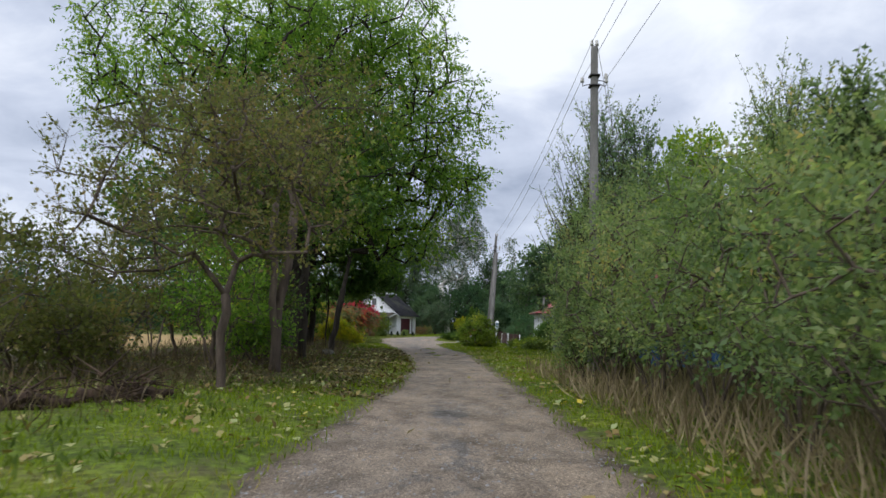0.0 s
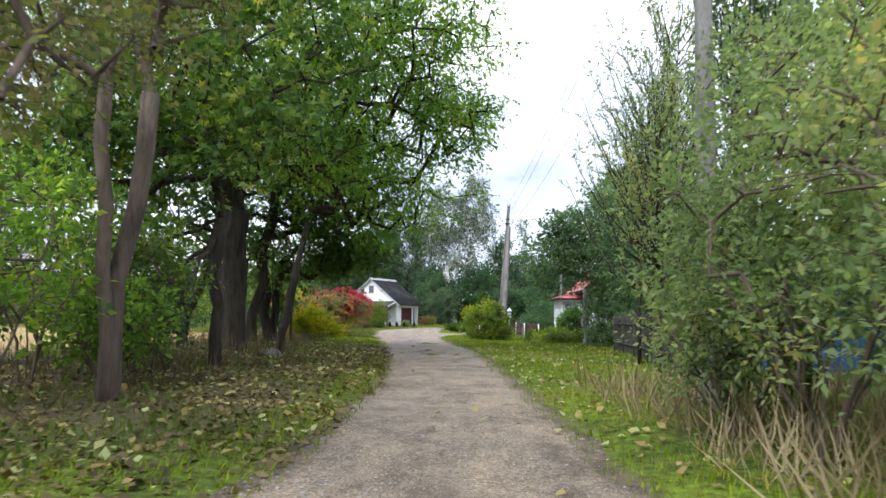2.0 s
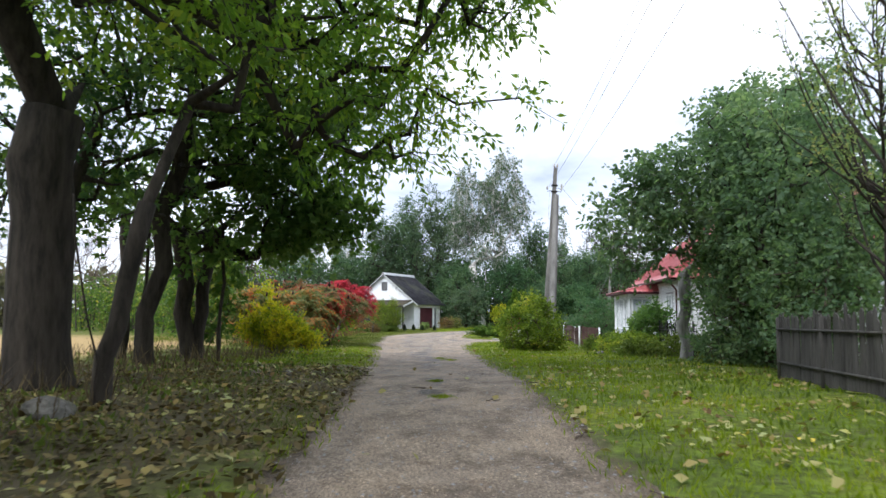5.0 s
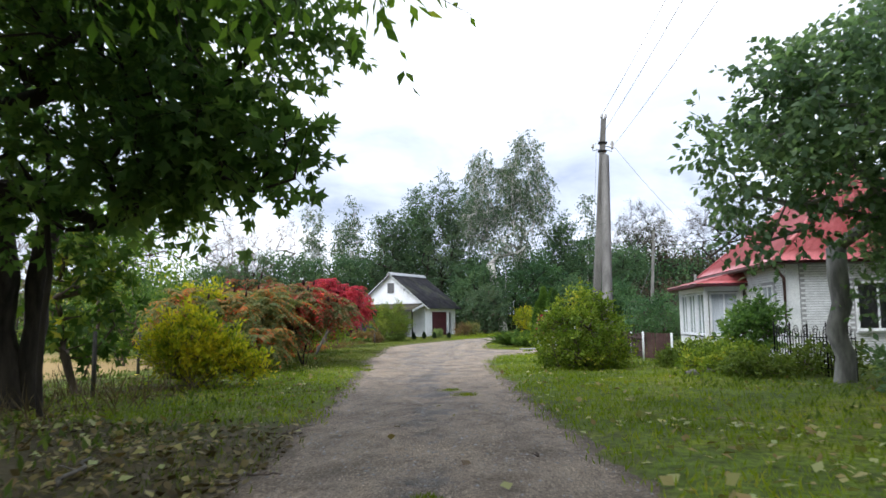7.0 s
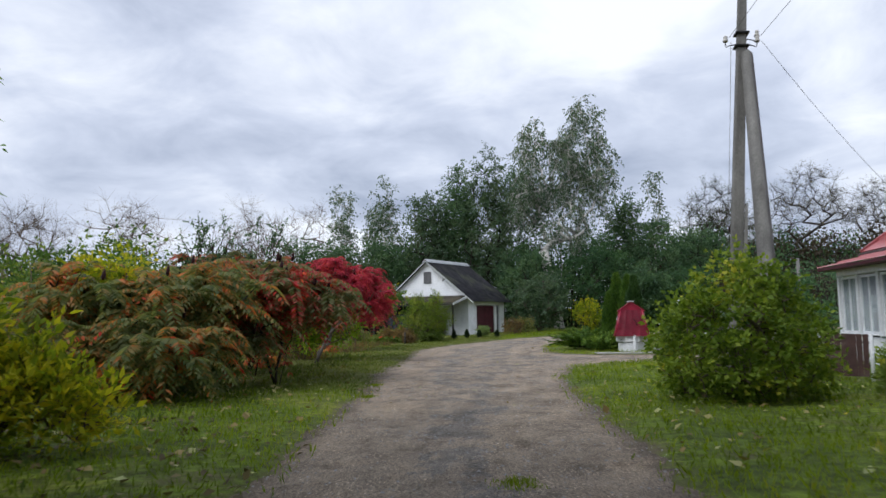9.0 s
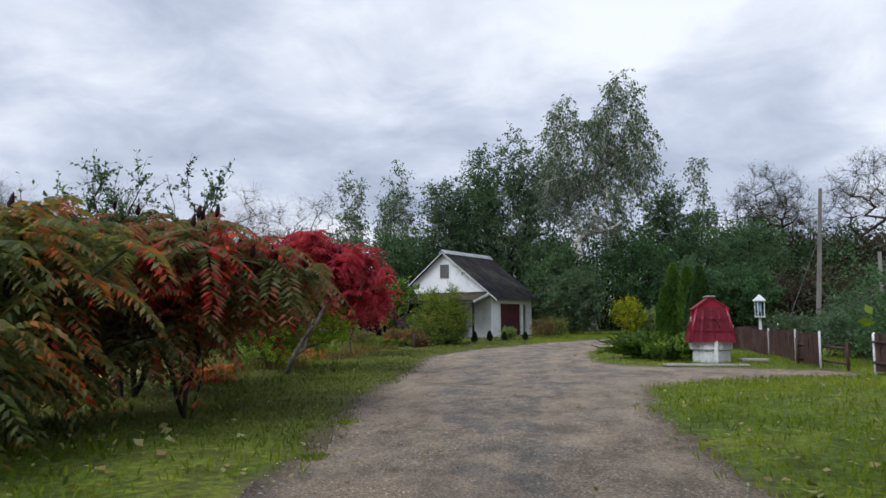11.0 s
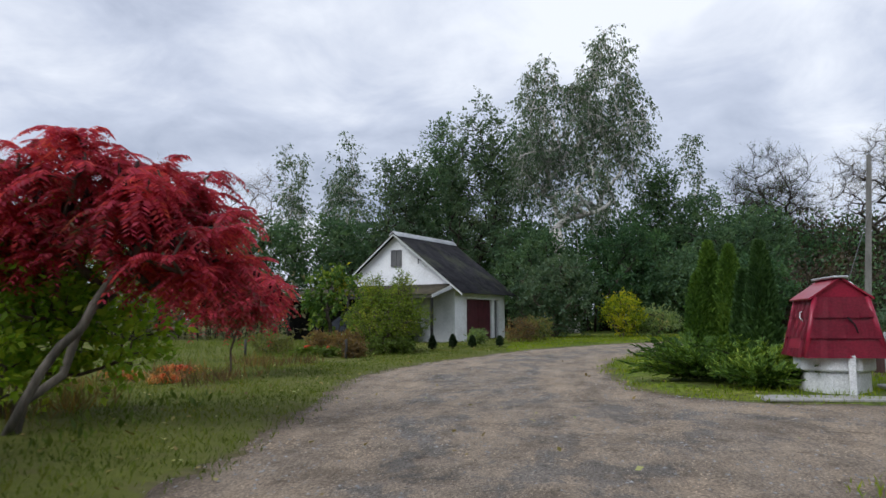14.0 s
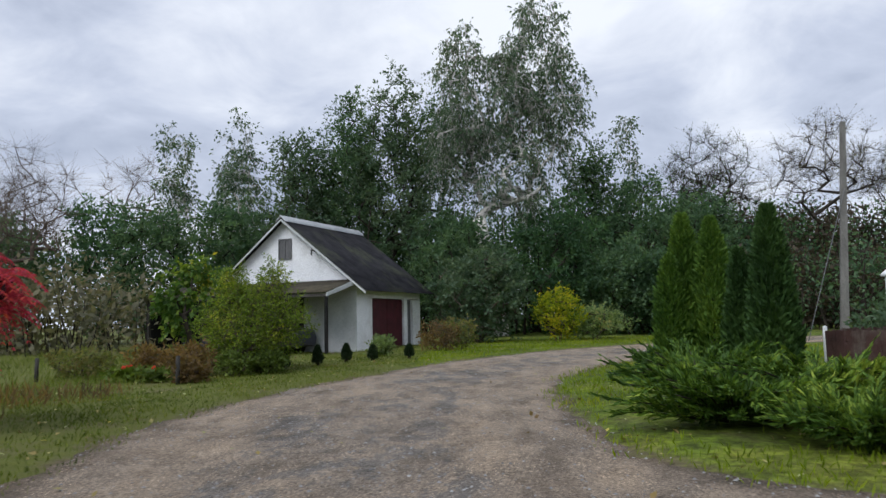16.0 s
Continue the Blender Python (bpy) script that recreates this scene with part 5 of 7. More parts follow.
def build_shed():
    s = thing("shed", 11.2, 20.8, spot(11, 21), "blue painted board shed with a dark roof behind the fence", "shed")
    box_w, deep, tall = 3.6, 3.4, 2.5
    bm = boxed(0.03, 0.03, -0.1, box_w - 0.03, deep - 0.03, tall)
    part("wall", bm, BLUE_PAINT, s)
    for k in range(24):
        x = k * box_w / 24
        part("board", boxed(x + 0.005, 0.0, -0.05, x + box_w / 24 - 0.005, 0.026, tall - 0.02, 0.004), BLUE_PAINT, s)
    for k in range(22):
        y = k * deep / 22
        part("board", boxed(0.0, y + 0.035, -0.05, 0.026, y + deep / 22 - 0.005 + 0.03, tall - 0.02, 0.004), BLUE_PAINT, s)
    for a, b in ((-0.35, box_w / 2), (box_w + 0.35, box_w / 2)):
        v, f = corrugated(b, a, -0.35, deep + 0.35, tall + 1.05, tall - 0.12, 0.16, 0.02)
        part("roof_slope", mesh_of("roof_slope", v, f if a > b else f[:, ::-1]), SLATE, s)
    part("gable_board", prism([(0, tall), (box_w, tall), (box_w / 2, tall + 0.98)], 0.0, 0.04), BLUE_PAINT, s)
    part("gable_board", prism([(0, tall), (box_w, tall), (box_w / 2, tall + 0.98)], deep - 0.04, deep), BLUE_PAINT, s)
    return s


build_shed()


# ---- trees west of the lane ----
make_tree("ash_tree", -3.6, 26.9, spot(-3.6, 26.9), "tall broad green ash tree with a thick dark trunk", "tree",
          [(0, 0, 11.0, 6.0, 6.0, 5.8), (3.4, 1.5, 11.5, 4.6, 5.0, 4.8), (5.2, 2.6, 8.4, 3.2, 4.0, 2.2), (-4.8, -1, 10, 4.6, 5, 5), (2.4, 1, 15.5, 5, 5, 3.6), (2.4, -3.4, 7.6, 2.8, 2.8, 2.4), (-3, 0, 15, 4.5, 4.5, 3.5), (0.5, -2, 14.0, 4.5, 4.0, 3.0), (-5.5, -3, 12.5, 4.0, 4.0, 3.5),
           (6.4, 1.4, 10.6, 2.6, 3.4, 3.2), (6.6, 1.8, 8.4, 2.0, 3.0, 1.8), (6.6, 3.3, 5.0, 1.4, 1.0, 1.0), (5.0, 2.3, 5.4, 1.8, 1.4, 1.2), (5.0, 2.3, 5.2, 1.8, 1.4, 1.2), (5.8, 2.6, 4.7, 1.4, 1.2, 0.9), (4.2, 2.0, 6.2, 1.8, 1.6, 1.4), (7.3, 3.5, 5.9, 1.0, 0.9, 0.7), (6.6, 3.4, 3.9, 0.6, 0.5, 0.3)], 1180, 90, 0.18, 0.56, BARK_DARK, LEAF_ASH, (4.6, 0.5), seed=11, droop=0.5, tip=0.02, wide=0.4)
make_tree("ash_tree", -7.4, 36.6, spot(-7.4, 36.6), "dark leafy tree on the edge of the straw field", "tree",
          [(0, 0, 9.8, 4.8, 5, 4.2), (-2, 1, 6.4, 3.8, 3.6, 1.6), (1.5, 0, 12.5, 3, 3, 2.4)], 46, 50, 0.19, 0.55, BARK_DARK, LEAF_DARK, (4.4, 0.18), seed=12, droop=0.4, tip=0.016)
make_tree("maple_tree", -4.7, 35.6, spot(-4.7, 35.6), "dark maple with twin trunks hanging over the lane", "tree",
          [(0.6, 0, 8.6, 2.6, 2.6, 2.0), (3.0, -1.3, 4.3, 1.7, 1.5, 1.3), (2.6, -1.2, 5.8, 2.0, 2.0, 1.5), (3.0, 0.2, 8.0, 2.2, 2.4, 1.6), (1.2, -0.8, 5.6, 2.0, 1.7, 1.2), (1.6, -1.6, 3.4, 1.8, 1.2, 0.9), (-1.4, -0.4, 4.6, 2.4, 1.8, 1.0), (4.4, -1.6, 3.8, 1.1, 0.9, 0.8), (4.4, -1.6, 3.9, 1.1, 0.9, 0.8), (3.4, -1.7, 3.6, 1.5, 1.0, 0.9), (3.4, -1.7, 3.8, 1.5, 1.0, 1.0), (2.2, -1.7, 3.4, 1.4, 1.0, 0.8), (2.4, -1.7, 3.6, 1.4, 1.0, 0.9), (3.9, -1.3, 6.0, 1.7, 1.6, 1.3)], 345, 42, 0.2, 0.34, BARK_DARK, LEAF_SHADE, (3.6, 0.18), stems=2, splay=0.45, seed=13, droop=0.45, tip=0.014, wide=1.1, lobed=True)
make_tree("maple_tree", -4.6, 32.5, spot(-4.6, 32.5), "tall dark maple with a straight thick trunk", "tree",
          [(0.2, 0, 8.4, 3.2, 3.0, 2.2), (-1.8, -0.4, 4.2, 2.4, 2.0, 1.1), (-0.4, 0, 3.7, 1.8, 1.6, 0.8), (-3.6, 0.4, 4.0, 1.6, 1.6, 1.0), (2.0, 0.2, 7.6, 2.2, 2.2, 1.4), (-1.2, 0.3, 6.2, 2.2, 2.0, 1.5), (0.8, 0.6, 5.4, 1.8, 1.6, 1.2)], 150, 42, 0.17, 0.5, BARK_DARK, LEAF_SHADE, (6.4, 0.24), seed=18, droop=0.45, tip=0.014, wide=1.1, lobed=True, lean=(0.7, 0.3))
make_tree("maple_tree", -6.9, 31.0, spot(-6.9, 31.0), "slim leaning maple with dark open branches", "tree",
          [(1.2, 0.2, 8.0, 2.4, 2.4, 2.2), (-1.2, -0.4, 5.4, 1.6, 1.6, 1.0), (0.2, 1.0, 5.0, 2.2, 1.8, 1.3), (-1.5, 1.5, 3.2, 2.0, 1.6, 0.9)], 72, 44, 0.18, 0.5, BARK_DARK, LEAF_DARK, (5.6, 0.17), seed=19, droop=0.45, tip=0.016, wide=1.1, lobed=True, lean=(1.5, 0.4))
make_tree("maple_tree", -1.45, 19.4, spot(-1.45, 19.4), "slim dark maple with yellowing leaves beside the lane", "tree",
          [(-0.5, 0, 6.6, 3.0, 3.0, 2.4), (0.8, 1.0, 8.4, 2.8, 2.8, 2.2), (-2.6, -0.6, 4.8, 2.4, 2.2, 1.3), (-4.6, -0.6, 5.0, 2.2, 2.0, 1.6), (0.7, -0.8, 5.2, 1.8, 1.8, 1.1)], 205, 56, 0.2, 0.5, BARK_DARK, LEAF_MAPLE, (3.4, 0.14), seed=14, droop=0.4, tip=0.014, wide=1.1, lobed=True)
make_tree("maple_tree", -1.5, 24.9, spot(-1.5, 24.9), "slim forked dark tree beside a pale stone", "tree",
          [(0.6, 0, 7.4, 3.0, 3.0, 2.6), (1.5, 1.0, 5.4, 1.8, 2.0, 1.2)], 50, 60, 0.16, 0.55, BARK_DARK, LEAF_ASH, (2.8, 0.16), stems=2, splay=0.5, seed=15, droop=0.4, tip=0.014)
for k, (x, y, r) in enumerate(((-5.4, 34.1, 0.12), (-3.4, 34.2, 0.09))):
    make_tree("maple_tree", x, y, spot(x, y), "young dark tree in the row beside the lane", "tree", [(0.3, 0, 6.4, 2.2, 2.2, 2.8)], 14, 46, 0.16, 0.55, BARK_DARK, LEAF_DARK, (3.6, r), seed=20 + k, droop=0.4, tip=0.014, group="row of young trees")
make_tree("ash_tree", -0.9, 13.3, spot(-0.9, 13.3), "two-stemmed grey tree with sparse brownish leaves behind the apple tree", "tree",
          [(-0.6, 0, 6.4, 2.2, 2.2, 1.8), (0.6, 0.4, 7.6, 2.0, 2.0, 1.6), (-2.0, 0, 5.2, 1.4, 1.4, 0.9)], 120, 44, 0.13, 0.45, BARK_TWIG, LEAF_BROWN, (4.6, 0.14), stems=2, splay=0.35, seed=17, droop=0.4, tip=0.012, twigs=3)
make_tree("apple_tree", -0.55, 7.9, spot(-0.5, 7.9), "old half-bare apple tree with brownish leaves", "tree",
          [(-1.0, 0, 4.2, 2.6, 2.6, 2.0), (0.9, 0, 4.0, 1.6, 1.8, 1.5), (-2.6, 0, 3.2, 1.4, 1.4, 1.0), (-0.6, 0, 5.5, 1.5, 1.4, 0.9)], 230, 42, 0.095, 0.36, BARK_TWIG, LEAF_BROWN, (1.9, 0.095), seed=31, twigs=5, tip=0.008, wide=0.6)


def build_dead_limb(x, y, lines, seed):
    """Dead limbs that hang from a trunk down to the ground, with short bare twigs."""
    rng = np.random.default_rng(seed)
    o = thing("dead_limb", x, y, spot(x, y), "dark dead limbs hanging from the slim maple to the ground", "dead limb")
    for pts, r in lines:
        q = np.array(pts, float)
        s = np.linspace(0, len(q) - 1, 12)
        line = np.stack([np.interp(s, np.arange(len(q)), q[:, c]) for c in range(3)], 1)
        line[1:-1] += rng.normal(size=(10, 3)) * 0.04
        limb = part("limb", mesh_of("limb", *tube_path(line, np.linspace(r, r * 0.3, 12), 7), True), BARK_DARK, o)
        for k in range(3, 12):
            for _ in range(2):
                d = unit(rng.normal(size=3) + np.array([-0.6, -0.2, -0.3])) * (0.35 + 0.5 * rng.random())
                part("twig", mesh_of("twig", *tube_path([line[k], line[k] + d * 0.5 + rng.normal(size=3) * 0.03, line[k] + d], [r * 0.28, r * 0.2, r * 0.07], 5)), BARK_DARK, limb)
    return o


build_dead_limb(-1.45, 19.4, [([(0, 0, 3.1), (-0.2, -0.9, 2.2), (-0.25, -1.7, 1.35), (-0.35, -2.6, 0.05)], 0.07), ([(-0.1, 0.05, 2.9), (-0.7, -0.7, 2.1), (-1.3, -1.2, 1.1), (-1.7, -1.5, 0.05)], 0.06),
                              ([(0, 0, 3.4), (-0.9, -0.4, 2.9), (-1.9, -0.7, 2.2), (-2.6, -0.8, 1.7)], 0.05)], 35)
UNDER = [(-2.3, 12.6, 3.6, 1.5, LEAF_ASH), (-3.4, 15.4, 4.2, 1.7, LEAF_ASH), (-4.8, 12.0, 3.0, 1.5, LEAF_BROWN), (-5.6, 16.5, 4.5, 1.9, LEAF_DARK), (-2.2, 16.6, 3.2, 1.2, LEAF_MAPLE),
         (-3.8, 21.0, 3.4, 1.5, LEAF_ASH), (-5.3, 7.6, 3.4, 1.5, LEAF_BROWN), (-8.2, 10.5, 3.6, 1.9, LEAF_BROWN), (-9.5, 16.0, 4.2, 2.1, LEAF_DARK), (-7.0, 22.0, 3.8, 1.7, LEAF_BROWN)]
UNDER += [(-1.9, 15.2, 1.6, 0.9, LEAF_ASH), (-4.2, 9.4, 1.5, 1.0, LEAF_BROWN), (-6.8, 13.2, 1.8, 1.2, LEAF_DARK), (-6.0, 9.9, 1.4, 1.1, LEAF_BROWN), (-9.0, 7.2, 2.4, 1.5, LEAF_BROWN), (-3.0, 18.6, 1.5, 0.9, LEAF_DARK), (-8.0, 18.8, 2.4, 1.4, LEAF_DARK), (-11, 12.5, 3.2, 1.8, LEAF_BROWN)]
for k, (x, y, h, r, lm) in enumerate(UNDER):
    make_tree("sapling", x, y, spot(x, y), "thin tangled sapling in the rough ground under the trees", "sapling", [(0, 0, h * 0.62, r, r, h * 0.4)], 54, 40, 0.13, 0.34, BARK_TWIG, lm,
              (h * 0.4, 0.035), stems=3, splay=0.5, seed=40 + k, twigs=3, tip=0.008, group="saplings under the trees")
make_tree("maple_sapling", -5.6, 38.6, spot(-5.6, 38.6), "young maple with large yellow-green leaves", "sapling", [(0, 0, 1.7, 0.9, 0.9, 1.1), (0.5, -0.2, 2.6, 0.7, 0.7, 0.6), (-0.4, 0.3, 3.1, 0.8, 0.8, 0.6)], 75, 24, 0.2, 0.3, BARK_TWIG, LEAF_MAPLE,
          (0.9, 0.04), stems=3, splay=0.3, seed=55, droop=0.6, wide=1.1, tip=0.008, lobed=True)
make_tree("ash_sapling", -6.9, 41.4, spot(-6.9, 41.4), "young ash with yellow-green drooping sprays", "sapling", [(3.4, -1.5, 3.75, 0.9, 0.6, 0.5), (1.8, -1.0, 3.4, 1.3, 0.8, 0.7), (0, 0, 3.9, 1.3, 1.3, 1.0)], 64, 30, 0.16, 0.26, BARK_TWIG, LEAF_ASH,
          (2.2, 0.045), seed=56, droop=0.7, wide=0.28, tip=0.007)


# ---- thicket east of the lane ----
THICK = [(7.9, -1.2, 2.9, 1.5, LEAF_WILLOW), (8.1, 1.6, 3.5, 1.6, LEAF_WILLOW), (8.0, 4.2, 3.9, 1.6, LEAF_WILLOW), (7.8, 6.8, 4.0, 1.5, LEAF_WILLOW), (7.5, 9.4, 4.0, 1.4, LEAF_WILLOW),
         (8.3, 11.7, 5.4, 1.25, LEAF_WILLOW), (7.25, 10.9, 2.7, 0.85, LEAF_WILLOW), (10.0, 3.0, 4.6, 1.9, LEAF_WILLOW), (9.7, 7.6, 4.9, 1.8, LEAF_BRIGHT), (9.3, 10.4, 5.0, 1.5, LEAF_WILLOW), (10.4, -1.2, 4.0, 2.0, LEAF_WILLOW), (11.5, 6.0, 4.6, 1.9, LEAF_WILLOW), (11.6, 12.0, 4.4, 1.6, LEAF_WILLOW)]
for k, (x, y, h, r, lm) in enumerate(THICK):
    make_tree("willow_shrub", x, y, spot(x, y), "tall dense willow shrub in the roadside thicket", "shrub",
              [(0, 0, h * 0.6, r, r * 1.05, h * 0.38), (0.2, 0, h * 0.84, r * 0.55, r * 0.55, h * 0.24), (-0.1, -0.1, h * 0.36, r * 0.85, r * 0.85, h * 0.13)], 150, 58, 0.078, 0.3, BARK_TWIG, lm,
              (h * 0.42, 0.026), stems=8, splay=0.8, seed=70 + k, tip=0.008, power=0.34, wide=0.5, group="roadside thicket")
def build_shoot_tree(x, y, h, reach, lean, shoots, seed, r=0.085, first=0.34, leaf=0.1, per=11, leaves=LEAF_WILLOW,
                     name="willow_tree", label="slender open tree with upright grey-green shoots", category="tree", group="slender trees by the fence"):
    """A slender tree: a straight stem from which long shoots rise steeply, hung with small leaves."""
    rng = np.random.default_rng(seed)
    ob = thing(name, x, y, spot(x, y), label, category, group)
    s = np.linspace(0, 1, 9)
    stem = np.stack([lean * s ** 1.4 + 0.05 * np.sin(s * 7 + seed), 0.06 * np.sin(s * 5 + seed), -0.1 + s * h * 0.97], 1)
    wood = [tube_path(stem, r * (1 - 0.93 * s ** 0.8), 8)]
    ats, aims = [], []
    for k in range(shoots):
        u0 = first + (0.88 - first) * rng.random()
        foot = np.array([np.interp(u0, s, stem[:, c]) for c in range(3)])
        a = rng.random() * 2 * math.pi
        ln = h * (0.2 + 0.22 * rng.random()) * (1.15 - 0.55 * u0)
        out = reach * (0.45 + 0.65 * rng.random()) * (1.2 - 0.7 * u0)
        v = np.linspace(0, 1, 7)
        pts = foot + np.stack([np.cos(a) * out * v ** 0.75, np.sin(a) * out * v ** 0.75, ln * v ** 1.15], 1)
        pts[1:-1] += rng.normal(size=(5, 3)) * 0.03
        wood.append(tube_path(pts, (0.026 * (1.2 - u0) + 0.006) * (1 - 0.85 * v), 5))
        m = 10
        q = 0.15 + 0.85 * rng.random(m)
        tp = np.stack([np.interp(q, v, pts[:, c]) for c in range(3)], 1)
        td = unit(np.array([math.cos(a), math.sin(a), 0]) * 0.35 + rng.normal(size=(m, 3)) * 0.55 + np.array([0, 0, 0.95]))
        te = tp + td * (0.3 + 0.5 * rng.random((m, 1))) * min(1, h / 6)
        wood.append(tube_arrays(tp, te, 0.006, 0.002, 4))
        li = np.repeat(np.arange(m), per)
        w = rng.random((len(li), 1))
        ats.append(tp[li] + (te - tp)[li] * w + rng.normal(size=(len(li), 3)) * 0.02)
        aims.append(td[li] * 0.5 + unit(rng.normal(size=(len(li), 3))))
    at, aim = np.concatenate(ats), np.concatenate(aims)
    part("trunk", mesh_of("trunk", *joined(*wood), True), BARK_DARK, ob)
    part("crown", mesh_of("crown", *leaf_arrays(at, aim, leaf * (0.7 + 0.6 * rng.random(len(at))), 0.5, rng)), leaves, ob)
    return ob


for k, (x, y, h, rc, lm) in enumerate(((10.2, 6.85, 5.4, 1.0, LEAF_WILLOW), (8.5, 14.1, 7.5, 0.9, LEAF_LINDEN), (9.2, 14.5, 7.3, 0.9, LEAF_LINDEN), (9.7, 4.0, 5.0, 1.0, LEAF_WILLOW), (8.9, 1.4, 4.3, 1.0, LEAF_WILLOW), (13.9, 15.6, 9.5, 1.7, LEAF_WILLOW), (12.6, 12.0, 7.4, 1.4, LEAF_WILLOW), (8.5, 19.3, 7.1, 1.2, LEAF_WILLOW))):
    build_shoot_tree(x, y, h, rc, 0.1, 36, 94 + k, 0.045, 0.3, 0.09, 12, lm, "willow_tree", "slim willow with upright shoots above the thicket", "tree", "roadside thicket")
make_tree("willow_shrub", 11.0, 14.7, spot(11.0, 14.7), "tall bright yellow-green shrub above the thicket", "shrub",
          [(0, 0, 4.0, 1.6, 1.6, 2.4), (-0.2, 0, 6.3, 1.0, 1.0, 1.0)], 180, 56, 0.13, 0.3, BARK_TWIG, LEAF_BRIGHT, (2.6, 0.05), stems=5, splay=0.7, seed=89, tip=0.009, wide=0.6, group="roadside thicket")
for x, y, h, rc, ln, sd, tr in ((8.75, 20.5, 9.6, 2.2, 0.7, 90, 0.06), (8.8, 22.6, 9.0, 2.1, 0.4, 91, 0.055), (10.7, 25.2, 9.4, 2.2, 0.3, 92, 0.055), (10.4, 28.0, 8.8, 2.2, 0.2, 93, 0.055)):
    build_shoot_tree(x, y, h, rc, ln, 46, sd, tr, 0.2, 0.085, 9, LEAF_WILLOW)
make_tree("linden_tree", 10.1, 40.3, spot(10.1, 40.3), "large dark-leaved tree in front of the white house", "tree",
          [(0.5, -1.8, 5.2, 2.3, 2.2, 2.2), (2.9, -1.0, 7.4, 2.2, 2.6, 2.2), (-2.1, -2.7, 4.3, 1.3, 1.3, 1.7), (-1.2, -2.2, 4.9, 1.6, 1.5, 1.9), (3.2, -2.0, 4.6, 2.2, 2.2, 2.8)], 350, 80, 0.15, 0.4, BARK_PALE, LEAF_LINDEN, (2.8, 0.2), seed=101, droop=0.5, tip=0.012, wide=0.7)
make_tree("elder_shrub", 12.1, 36.8, spot(12.1, 36.8), "dark dense shrub behind the end of the plank fence", "shrub", [(0, 0, 2.4, 1.9, 1.9, 2.3), (-0.4, 0.6, 5.0, 1.6, 1.6, 1.6)], 210, 66, 0.14, 0.38, BARK_TWIG, LEAF_LINDEN, (1.2, 0.06), stems=5, seed=104, tip=0.01, wide=0.6, group="dark garden shrubs")
make_tree("elder_shrub", 11.2, 32.4, spot(11.2, 32.4), "dark dense shrub at the end of the plank fence", "shrub", [(0, 0, 1.5, 1.3, 1.3, 1.5), (0.2, 0.3, 2.8, 1.0, 1.0, 0.9)], 160, 66, 0.12, 0.3, BARK_TWIG, LEAF_LINDEN, (0.9, 0.05), stems=5, seed=105, tip=0.009, wide=0.6, group="dark garden shrubs")
make_tree("elder_shrub", 10.9, 37.4, spot(10.9, 37.4), "low dark ivy-like shrub under the big tree", "shrub", [(0, 0, 0.5, 1.2, 1.4, 0.45)], 80, 50, 0.12, 0.22, BARK_TWIG, LEAF_LINDEN, (0.3, 0.02), stems=4, seed=106, tip=0.007, wide=0.6, group="dark garden shrubs")
make_tree("elder_shrub", 11.3, 36.0, spot(11.3, 36), "tall dark shrub beside the big tree", "shrub", [(0, 0, 1.5, 1.5, 1.5, 1.6), (0, 0, 3.4, 1.3, 1.3, 1.2)], 170, 60, 0.13, 0.36, BARK_TWIG, LEAF_LINDEN, (1.2, 0.05), stems=5, seed=107, tip=0.01, wide=0.6, group="dark garden shrubs")
make_tree("elder_shrub", 10.9, 38.3, spot(10.9, 38.3), "leafy dark shrub at the foot of the big tree", "shrub", [(0, 0, 2.2, 1.1, 1.2, 1.3), (0.3, 0, 3.8, 1.2, 1.2, 1.0)], 120, 60, 0.13, 0.36, BARK_TWIG, LEAF_LINDEN, (1.4, 0.05), stems=4, seed=108, tip=0.01, wide=0.6, group="dark garden shrubs")
make_tree("linden_tree", 11.9, 34.4, spot(11.9, 34.4), "dark bushy tree behind the plank fence", "tree",
          [(-0.1, 0, 4.0, 2.0, 2.8, 2.8), (-0.6, 1.5, 6.0, 1.8, 2.0, 2.0)], 190, 80, 0.17, 0.5, BARK_DARK, LEAF_LINDEN, (1.8, 0.16), seed=102, droop=0.5, tip=0.014)


# ---- shrubs ----
make_tree("lilac_shrub", 5.2, 46.0, spot(5.2, 46.0), "round dense lilac shrub with yellow-green leaves", "shrub",
          [(0, 0, 0.9, 1.35, 1.25, 0.95), (0.1, 0, 1.6, 0.8, 0.8, 0.5), (-0.6, -0.3, 0.6, 0.8, 0.9, 0.6), (0.7, 0.2, 0.6, 0.8, 0.9, 0.6), (0.0, 0.1, 2.0, 0.35, 0.35, 0.3), (0.7, 0.0, 1.5, 0.5, 0.5, 0.4), (-0.7, 0.1, 1.4, 0.5, 0.5, 0.35)], 330, 44, 0.09, 0.21, BARK_TWIG, LEAF_LILAC, (0.6, 0.04), stems=7, splay=0.6, seed=111, tip=0.006, wide=0.65, inner=0.6)
